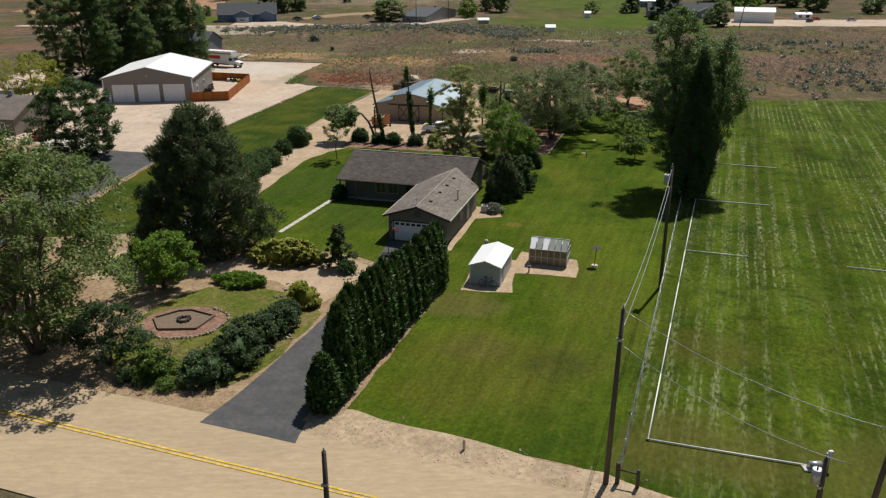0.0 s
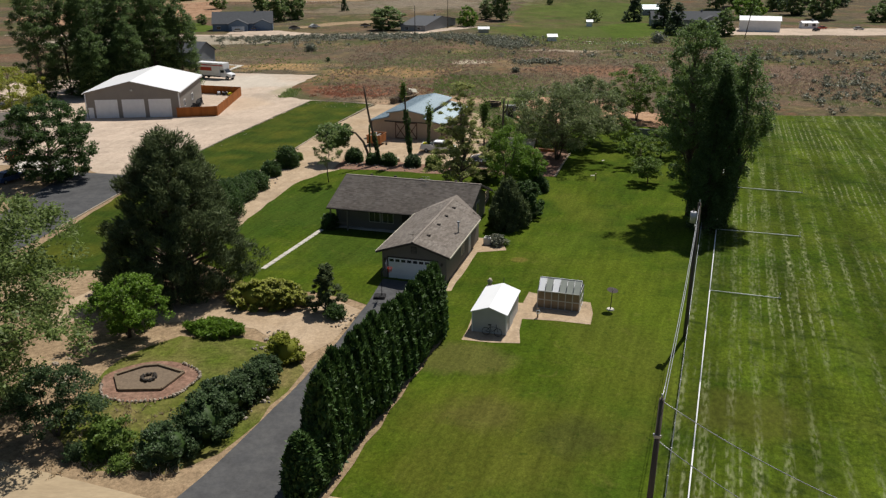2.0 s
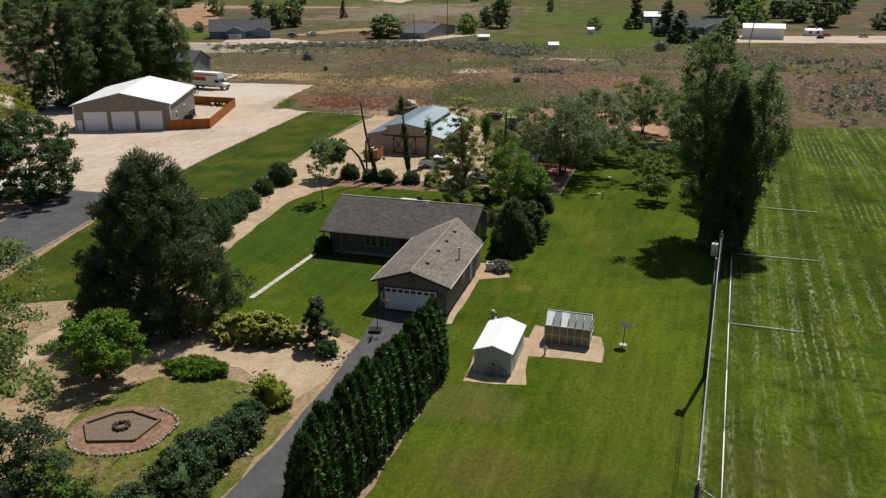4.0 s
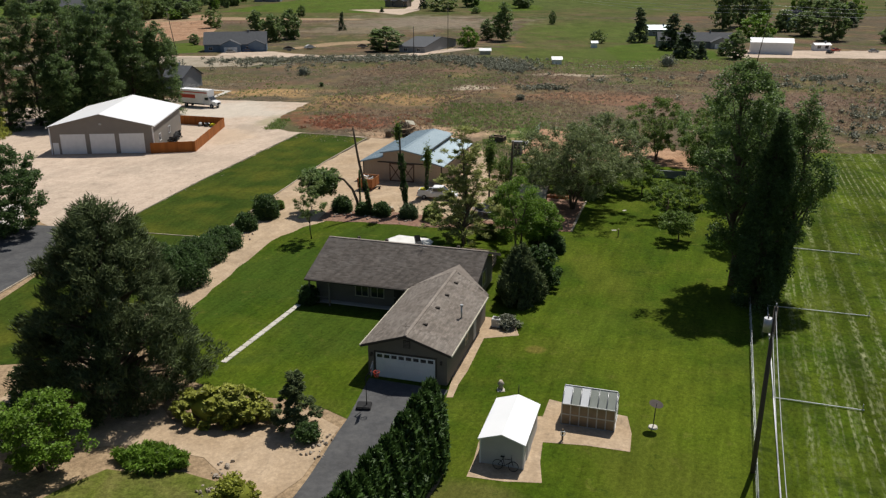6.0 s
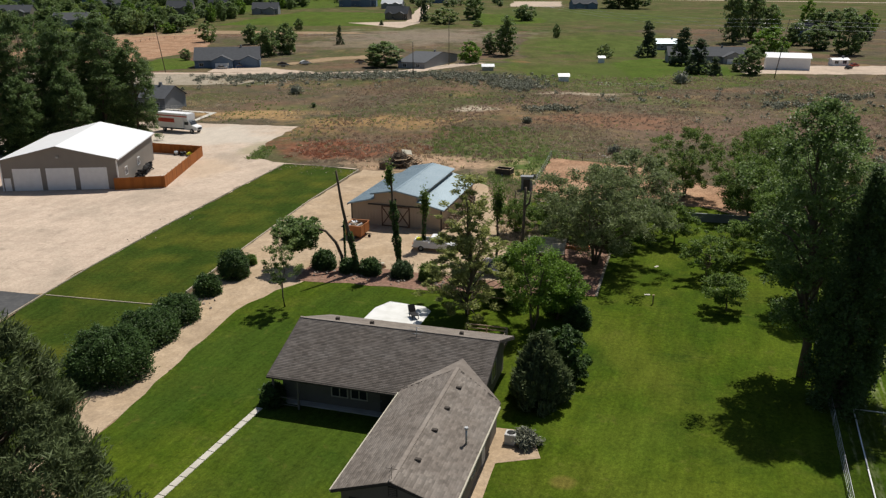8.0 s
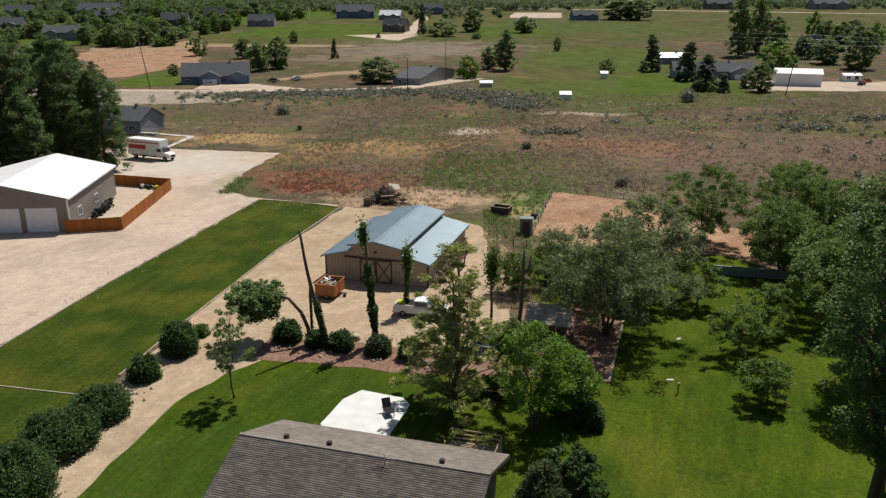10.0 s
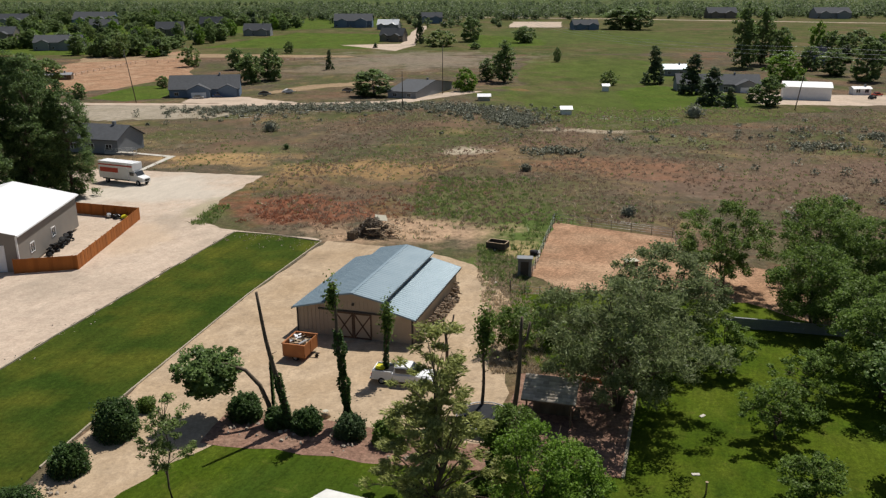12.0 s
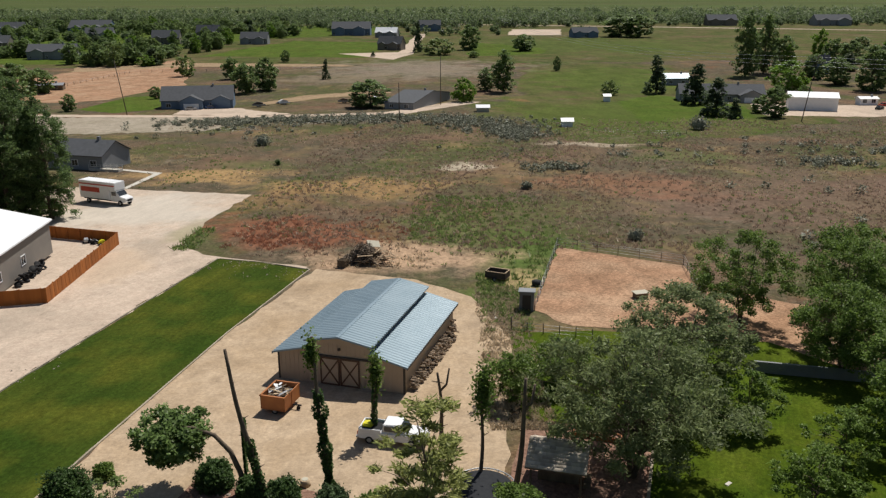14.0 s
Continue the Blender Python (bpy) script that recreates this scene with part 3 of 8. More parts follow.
RA, RB = (-300, 145.9), (300, -70.3)
sheet("road", strip_pts(RA, RB, -6.5, 4.6), 0.05, "road", "dusty tan paved road", "road", 0.1, seed=6)
for w in (-0.16, 0.16):
    sheet("road_line", strip_pts(RA, RB, w - 0.08, w + 0.08), 0.08, "yellow", "worn yellow painted centre line", "road marking", 0.0, step=30)
sheet("driveway", [(-16.5, 47.4), (-9.6, 44.9), (-9.2, 48.5), (-5, 63), (-1.6, 74), (0.5, 80.9), (-5.8, 82.9), (-6.8, 77), (-8.6, 69.5), (-11.2, 60.9), (-14.8, 51)], 0.06, "asphalt", "dark grey asphalt driveway", "driveway", 0.06, seed=7)
sheet("garden_lawn", [(-25.5, 66.5), (-22, 70.5), (-17, 70.2), (-12.2, 67.5), (-10.6, 64.5), (-11.4, 61.2), (-14.4, 53.5), (-17, 51.2), (-22, 51.6), (-27, 56.5)], 0.02, "garden_grass", "patchy yellowing garden grass", "lawn", 0.4, seed=8)
sheet("garden_path", [(-9.0, 69.5), (-7.3, 75.5), (-10, 78.0), (-14, 74.8), (-18, 75.2), (-21, 78.5), (-27, 76), (-25, 72.8), (-20.5, 73.2), (-16, 71.8), (-13.5, 69), (-11, 66.5)], 0.035, "tan_gravel", "pale tan gravel garden path", "path", 0.3, seed=9)
sheet("gravel_drive", [(-33, 72), (-26.5, 87), (-23.8, 98), (-21.9, 108), (-20.0, 117), (-17.2, 122.2), (-14.6, 125.6), (-10, 125.1), (-3, 123.1), (5, 122.1), (8, 126), (9, 140), (11, 158), (7, 172), (0, 179), (-14, 184), (-20.2, 160), (-24.3, 138), (-26, 122), (-27.2, 108), (-28, 97), (-36, 74)], 0.02, "tan_gravel", "tan gravel drive and barn yard", "driveway", 0.3, seed=10)
sheet("grass_strip", [(-45, 84), (-31, 86), (-28.5, 97), (-26.9, 121), (-20.3, 160), (-14.9, 183.5), (-22, 187), (-28.8, 189), (-37.2, 147), (-41.5, 121.5)], 0.03, "lawn_dark", "lush dark green grass strip", "lawn", 0.15, seed=11)
sheet("gravel_lot", [(-47.5, 121.5), (-41.5, 121.8), (-37.4, 147), (-29, 189.2), (-15.6, 184.2), (-15.2, 184.9), (-29.5, 190.4), (-36.8, 195.5), (-36.5, 215), (-34, 234), (-52, 238), (-72, 242), (-110, 220), (-110, 128), (-55, 128)], 0.016, "gravel", "pale gravel parking lot", "parking lot", 0.5, seed=12)
sheet("side_road", [(-41.8, 121.3), (-54, 124), (-54, 100), (-60, 58), (-52, 55), (-45.2, 95)], 0.045, "asphalt", "grey asphalt side drive", "driveway", 0.05, seed=13)
sheet("pen_dirt", [(20.9, 194.5), (37, 185), (34, 160), (18, 162), (13.8, 167.5)], 0.022, "dirt", "bare orange dirt of an animal pen", "ground", 0.4, seed=18)
sheet("orchard_dirt", [(32, 160), (45, 148), (53, 156), (50, 168), (38, 175)], 0.024, "dirt", "bare dirt under trees", "ground", 1.5, seed=19)
sheet("bark_bed", [(6, 122.2), (12.5, 121), (16.0, 120.6), (20.0, 134), (17.8, 137), (10, 138), (8.5, 130)], 0.045, "bark", "reddish bark mulch bed", "garden bed", 0.15, seed=20)
sheet("house_gravel", [(0.35, 79.8), (0.85, 79.8), (3.75, 90.2), (6.9, 90.8), (6.6, 94.3), (3.2, 95), (1.2, 85)], 0.045, "tan_gravel", "pale gravel strip beside the garage", "garden bed", 0.15, seed=21)
sheet("shed_pad", [(1.6, 69.6), (6.4, 68.9), (7.0, 73.6), (12.8, 72.4), (13.6, 77), (8.2, 79.5), (7.4, 77), (3.6, 77.5)], 0.045, "tan_gravel", "tan gravel pad under shed and greenhouse", "gravel pad", 0.2, seed=22)
sheet("planting_bed", [(-16, 125.5), (-10, 124.6), (-3, 122.6), (6, 121.5), (7, 125), (0, 127), (-8, 129.5), (-15, 130.5)], 0.047, "bark", "mulched bed with pale stones", "garden bed", 0.3, seed=23)
sheet("hedge_bed", [(-9.6, 47.5), (-7.0, 48.3), (0.4, 70.8), (0.2, 72.5), (-2.2, 72)], 0.062, "sand", "bare sandy strip under the hedge", "garden bed", 0.15, seed=24)
sheet("pasture_green", [(30, 330), (50, 300), (100, 320), (150, 365), (110, 450), (150, 600), (60, 640), (40, 480)], 0.02, "pasture", "green pasture", "field", 6, step=12, seed=25)
sheet("far_lane", [(-190, 372), (-60, 366), (-10, 376), (20, 420), (10, 424), (-18, 382), (-62, 372), (-190, 380)], 0.04, "gravel", "pale gravel lane", "road", 0.4, seed=26)
sheet("sage_bank", [(-190, 366), (-58, 362), (-12, 372), (20, 352), (32, 322), (10, 330), (-40, 340), (-80, 330), (-190, 330)], 0.025, "field", "pale dry bank", "field", 2, seed=27)
sheet("far_lawn", [(-137, 393), (-119, 382), (-108, 392), (-112, 426), (-128, 452), (-138, 448)], 0.03, "bright_pasture", "green house lawn", "lawn", 0.6, seed=28)
sheet("neighbour_lawn", [(70, 345), (112, 360), (122, 400), (100, 450), (76, 420)], 0.04, "bright_pasture", "green house lawn", "lawn", 1.5, seed=29)
sheet("neighbour_yard", [(118, 366), (300, 352), (300, 400), (160, 402), (128, 410)], 0.03, "gravel", "pale gravel yard", "yard", 1.5, seed=30)
sheet("far_dirt", [(-217, 559), (-240, 470), (-150, 415), (-126, 498), (-174, 658)], 0.03, "dirt", "bare ploughed paddock", "field", 3, step=10, seed=31)
sheet("far_paddock", [(-173, 683), (-49, 668), (-39, 841), (-137, 872)], 0.04, "bright_pasture", "bright green paddock", "field", 4, step=12, seed=32)
sheet("far_green", [(22.6, 675), (78, 700), (85, 760), (33, 838)], 0.04, "bright_pasture", "bright green hay field", "field", 4, step=12, seed=33)
sheet("arena", [(73, 960), (126, 957), (146, 1082), (86, 1086)], 0.07, "gravel", "pale sand riding arena", "field", 2, step=12, seed=34)
sheet("far_road", [(-700, 1520), (263, 1135), (505, 1030), (900, 850), (900, 862), (505, 1044), (263, 1150), (-700, 1536)], 0.09, "gravel", "pale far road", "road", 1, step=30, seed=35)
sheet("far_fields", [(-3000, 1250), (3000, 1250), (3800, 3150), (-3800, 3150)], 0.1, "crop", "far green farmland", "field", 4, step=200, seed=36)

sheet("far_meadow", [(-1500, 600), (-200, 590), (200, 640), (1500, 620), (1500, 1245), (-1500, 1245)], 0.015, "pasture", "far green and brown meadows", "field", 8, step=60, seed=37)
sheet("village_green", [(-1200, 640), (-230, 620), (-180, 900), (-60, 1000), (-60, 1200), (-1200, 1200)], 0.022, "bright_pasture", "green village gardens", "field", 8, step=40, seed=38)
sheet("pale_grass", [(-150, 366), (-89, 371), (-60, 360), (-70, 330), (-119, 321), (-160, 330)], 0.035, "pale_grass", "pale dry grass beside the lane", "field", 2, seed=39)
sheet("far_drive", [(-75, 706), (-30, 650), (-18, 700), (-14, 990), (-24, 990), (-30, 720)], 0.05, "gravel", "pale far gravel drive", "road", 1, step=20, seed=45)


# ---- buildings ----
def slope(bm, u0, u1, v0, v1, z0, z1, t=0.12):
    """A roof slab over u0..u1 that climbs from v0, z0 to v1, z1."""
    vs = [bm.verts.new(p) for p in ((u0, v0, z0), (u1, v0, z0), (u1, v1, z1), (u0, v1, z1), (u0, v0, z0 - t), (u1, v0, z0 - t), (u1, v1, z1 - t), (u0, v1, z1 - t))]
    for q in ((0, 1, 2, 3), (7, 6, 5, 4), (0, 4, 5, 1), (1, 5, 6, 2), (2, 6, 7, 3), (3, 7, 4, 0)):
        bm.faces.new([vs[i] for i in q])
    bmesh.ops.recalc_face_normals(bm, faces=bm.faces)
    return bm


def courses(u0, u1, v0, v1, z0, z1, tab=0.42, row=0.16, seed=0, clip=None, along="u"):
    """Overlapping rows of shingle tabs on a slope."""
    rng = random.Random(seed)
    run = math.hypot(v1 - v0, z1 - z0)
    k = int(run / row)
    V, F = [], []
    for i in range(k):
        a, b = i / k, min(1, (i + 1.12) / k)
        u = u0 - rng.random() * tab
        while u < u1:
            w = tab * rng.uniform(0.7, 1.3)
            p, q = max(u, u0), min(u + w, u1)
            u += w
            if q - p < 0.02 or (clip and not clip((p + q) / 2, v0 + (v1 - v0) * (a + b) / 2)):
                continue
            lift = 0.022 + rng.random() * 0.008
            n = len(V)
            va, vb, za, zb = v0 + (v1 - v0) * a, v0 + (v1 - v0) * b, z0 + (z1 - z0) * a, z0 + (z1 - z0) * b
            V += [(p, va, za + lift), (q, va, za + lift), (q, vb, zb + 0.004), (p, vb, zb + 0.004), (p, va, za), (q, va, za)]
            F += [(n, n + 1, n + 2, n + 3), (n + 4, n + 5, n + 1, n)]
    if along == "v":
        V = [(y, x, z) for x, y, z in V]
        F = [f[::-1] for f in F]
    return quick_mesh("shingling", V, F)


def window(parent, x, z, w, h, y, face="front", frame_mat="cream", panes=2):
    """A framed window; face front looks to -y, side to +x (then x is the y place)."""
    m = pose(x, y, z) if face == "front" else pose(y, x, z, 0, 0, 90)
    bm = bmesh.new()
    e = 0.07
    for a in ((-w / 2 - e, -w / 2 + 0.01, -e, h + e), (w / 2 - 0.01, w / 2 + e, -e, h + e), (-w / 2, w / 2, -e, 0.01), (-w / 2, w / 2, h - 0.01, h + e)):
        box(bm, a[0], a[1], -0.06, 0.03, a[2], a[3], m)
    for i in range(1, panes):
        x0 = -w / 2 + w * i / panes
        box(bm, x0 - 0.03, x0 + 0.03, -0.05, 0.02, 0, h, m)
    wn = part("window", bm, M[frame_mat], parent)
    for i in range(panes):
        p = bmesh.new()
        box(p, -w / 2 + w * i / panes, -w / 2 + w * (i + 1) / panes, -0.015, 0.01, 0, h, m)
        part("pane", p, M["glass"], wn)
    return wn


def build_house():
    O = (-11.5, 103.9)
    h = thing("house", *O, turn=-16.2, label="single-storey taupe ranch house with grey-brown shingle roof and front garage", category="house")
    # main walls: u along the ridge, v across
    bm = bmesh.new()
    prism(bm, [(5.0, 0), (5.0, 2.72), (0, 4.66), (-4.7, 2.86), (-4.7, 0)], 0.5, 16.0)
    bmesh.ops.transform(bm, matrix=Matrix(((0, 1, 0, 0), (1, 0, 0, 0), (0, 0, 1, 0), (0, 0, 0, 1))), verts=bm.verts)
    bmesh.ops.recalc_face_normals(bm, faces=bm.faces)
    part("wall", bm, M["siding"], h)
    E0, R0 = 2.70, 4.98
    rf = part("roof", slope(bmesh.new(), 0, 16.7, -6.2, 0.02, E0, R0), M["trim"], h)
    part("shingling", courses(0, 16.7, -6.2, 0.0, E0, R0, seed=1, clip=lambda u, v: not (abs(u - 14.35) < 3.7 - (v + 6.2) * 0.95)), M["shingle"], rf)
    rb = part("roof", slope(bmesh.new(), 0, 16.7, 5.8, 0.0, E0 + 0.1, R0), M["trim"], h)
    part("shingling", courses(0, 16.7, 5.8, 0.0, E0 + 0.1, R0, seed=2), M["shingle"], rb)
    bm = bmesh.new()
    box(bm, 0, 16.7, -0.14, 0.14, R0 - 0.03, R0 + 0.045, bevel=0.02)
    part("ridge_cap", bm, M["shingle"], rf)
    part("gutter", boxm(0, 10.6, -6.33, -6.2, E0 - 0.14, E0 - 0.01), M["trim"], h)
    for s, v1 in ((-1, -6.2), (1, 5.8)):
        for u in (-0.03, 16.7):
            bm = bmesh.new()
            a, b = (0, R0), (v1, E0)
            vs = [bm.verts.new((u + du, v, z + dz)) for du in (0, 0.04) for v, z, dz in ((*a, 0.02), (*b, 0.02), (*b, -0.2), (*a, -0.2))]
            for q in ((0, 1, 2, 3), (7, 6, 5, 4), (0, 4, 5, 1), (1, 5, 6, 2), (2, 6, 7, 3), (3, 7, 4, 0)):
                bm.faces.new([vs[i] for i in q])
            bmesh.ops.recalc_face_normals(bm, faces=bm.faces)
            part("bargeboard", bm, M["trim"], h)
    # porch posts and steps
    for u in (0.35, 2.4):
        part("porch_post", boxm(u - 0.07, u + 0.07, -6.0, -5.86, 0, 2.6), M["siding"], h)
    part("porch_slab", boxm(0.2, 10.6, -5.35, -4.68, 0.0, 0.1), M["concrete"], h)
    part("porch_rail", box(boxm(0.35, 2.4, -5.96, -5.9, 0.85, 0.92), 0.35, 2.4, -5.96, -5.9, 0.25, 0.3), M["siding"], h)
    for u in (5.3, 6.9):
        window(h, u, 0.95, 1.25, 1.3, -4.72, panes=2)
    dr = part("front_door", boxm(8.6, 9.55, -4.76, -4.68, 0.12, 2.15), M["trim"], h)
    part("door_handle", boxm(8.67, 8.72, -4.82, -4.76, 1.05, 1.15), M["steel"], dr)
    for v, w in ((-2.6, 1.3), (1.2, 1.3)):
        window(h, v, 1.0, w, 1.5, 16.02, face="side")
    # garage
    U0, U1, UC, V0 = 10.65, 18.1, 14.38, -18.5
    GE, GR = 2.88, 4.10
    bm = bmesh.new()
    prism(bm, [(11.1, 0), (17.65, 0), (17.65, 2.80), (UC, 3.92), (11.1, 2.80)], V0 + 0.45, -5.0)
    part("wall", bm, M["siding"], h)
    def side(a, b, name, back):
        bm = bmesh.new()
        vs = [bm.verts.new(p) for p in ((a, V0, GE), (a, back[0], GE), (b, back[1], GR), (b, V0, GR))]
        top = bm.faces.new(vs)
        r = bmesh.ops.extrude_face_region(bm, geom=[top])
        for g in r["geom"]:
            if isinstance(g, bmesh.types.BMVert):
                g.co.z -= 0.12
        bmesh.ops.recalc_face_normals(bm, faces=bm.faces)
        return part("roof", bm, M["trim"], h)
    def clip_l(v, u):
        return v < -6.3 + (u - U0) * 1.0
    g1 = side(U0, UC, "roof", (-5.8, -3.6))
    for s, u in ((1, U0), (-1, U1)):
        bm = bmesh.new()
        vs = [bm.verts.new(p) for p in ((UC, -3.6, GR), (UC, -2.2, 4.2), (u, -5.7, GE + 0.02))]
        f = bm.faces.new(vs if s > 0 else vs[::-1])
        r = bmesh.ops.extrude_face_region(bm, geom=[f])
        for g in r["geom"]:
            if isinstance(g, bmesh.types.BMVert):
                g.co.z -= 0.1
        bmesh.ops.recalc_face_normals(bm, faces=bm.faces)
        part("roof", bm, M["shingle"], h)
    part("shingling", courses(V0, -3.6, U0, UC, GE, GR, seed=3, along="v", clip=lambda v, u: v < -5.9 + (u - U0) * 0.6), M["shingle"], g1)
    g2 = side(U1, UC, "roof", (-5.8, -3.6))
    part("shingling", courses(V0, -3.6, U1, UC, GE, GR, seed=4, along="v", clip=lambda v, u: v < -5.9 + (U1 - u) * 0.6), M["shingle"], g2)
    part("ridge_cap", boxm(UC - 0.14, UC + 0.14, V0, -3.6, GR - 0.03, GR + 0.045, bevel=0.02), M["shingle"], g1)
    for u, e in ((U0, -0.1), (U1, 0.0)):
        part("gutter", boxm(u + e, u + e + 0.1, V0, -6.2, GE - 0.13, GE - 0.0), M["cream"], h, "pale metal gutter")
    for s in (U0, U1):
        bm = bmesh.new()
        vs = [bm.verts.new((u, V0 + dv, z)) for dv in (-0.04, 0.0) for u, z in ((s, GE + 0.02), (UC, GR + 0.02), (UC, GR - 0.2), (s, GE - 0.2))]
        for q in ((0, 1, 2, 3), (7, 6, 5, 4), (0, 4, 5, 1), (1, 5, 6, 2), (2, 6, 7, 3), (3, 7, 4, 0)):
            bm.faces.new([vs[i] for i in q])
        bmesh.ops.recalc_face_normals(bm, faces=bm.faces)
        part("bargeboard", bm, M["trim"], h)
    # garage door
    W, D0, Y = 4.95, 11.75, V0 + 0.45
    fr = part("door_frame", box(box(boxm(D0 - 0.14, D0, Y - 0.05, Y + 0.05, 0, 2.3), D0 + W, D0 + W + 0.14, Y - 0.05, Y + 0.05, 0, 2.3), D0, D0 + W, Y - 0.05, Y + 0.05, 2.16, 2.3), M["trim"], h)
    gd = part("garage_door", boxm(D0, D0 + W, Y - 0.025, Y + 0.02, 0.02, 2.16), M["white"], h, "white sectional garage door with a row of small windows")
    for r in range(4):
        for c in range(8):
            x0, z0 = D0 + 0.06 + c * (W - 0.1) / 8, 0.05 + r * 0.53
            if r < 3:
                part("panel", boxm(x0, x0 + 0.52, Y - 0.04, Y - 0.026, z0, z0 + 0.46), M["white"], gd)
            else:
                part("pane", boxm(x0 + 0.05, x0 + 0.49, Y - 0.04, Y - 0.026, z0 + 0.12, z0 + 0.40), M["glass"], gd)
    lv = part("gable_vent", boxm(UC - 0.28, UC + 0.28, Y - 0.07, Y + 0.01, 2.85, 3.5), M["trim"], h)
    for i in range(5):
        part("slat", boxm(UC - 0.22, UC + 0.22, Y - 0.1, Y - 0.07, 2.9 + i * 0.12, 2.96 + i * 0.12), M["siding"], lv)
    for u in (11.4, 17.2):
        part("wall_lamp", boxm(u - 0.08, u + 0.08, Y - 0.16, Y, 1.8, 2.1, bevel=0.02), M["trim"], h)
    window(h, -12.0, 1.0, 1.0, 1.0, 17.66, face="side")
    part("side_door", boxm(17.64, 17.69, -9.6, -8.7, 0.05, 2.1), M["shed_white"], h)
    # roof fittings
    def on_g(u, v):
        s = abs(u - UC) / (U1 - UC)
        return GR + (GE - GR) * s
    for v in (-6.2, -9.2, -12.1, -15.6):
        u = UC + 0.75
        part("roof_vent", boxm(u - 0.2, u + 0.2, v - 0.14, v + 0.14, on_g(u, v) - 0.02, on_g(u, v) + 0.14, bevel=0.03), M["trim"], h)
    bm = tube(bmesh.new(), [(17.2, -12.0, 3.0), (17.2, -12.0, 4.25)], [0.07, 0.07], 10)
    tube(bm, [(17.2, -12.0, 4.25), (17.2, -12.0, 4.4)], [0.13, 0.13], 10)
    part("flue", bm, M["steel"], h, "galvanised flue pipe")
    bm = tube(bmesh.new(), [(UC, V0 + 0.3, GR), (UC, V0 + 0.3, GR + 1.0)], [0.015, 0.015], 6)
    tube(bm, [(UC - 0.35, V0 + 0.3, GR + 0.7), (UC + 0.35, V0 + 0.3, GR + 0.7)], [0.015, 0.015], 6)
    tube(bm, [(UC, V0 - 0.05, GR + 0.7), (UC, V0 + 0.65, GR + 0.7)], [0.015, 0.015], 6)
    part("weather_vane", bm, M["trim"], h)
    bm = tube(bmesh.new(), [(10.2, -0.6, 4.6), (10.2, -0.6, 5.6)], [0.025, 0.025], 6)
    for dz, w in ((5.55, 0.5), (5.3, 0.7), (5.0, 0.4)):
        tube(bm, [(10.2 - w, -0.6, dz), (10.2 + w, -0.6, dz)], [0.018, 0.018], 6)
    part("aerial", bm, M["steel"], h)
    for u in (3, 6, 13.5):
        part("roof_vent", boxm(u - 0.15, u + 0.15, 0.5, 0.8, 4.7, 5.05, bevel=0.03), M["trim"], h)
    return h


house = build_house()


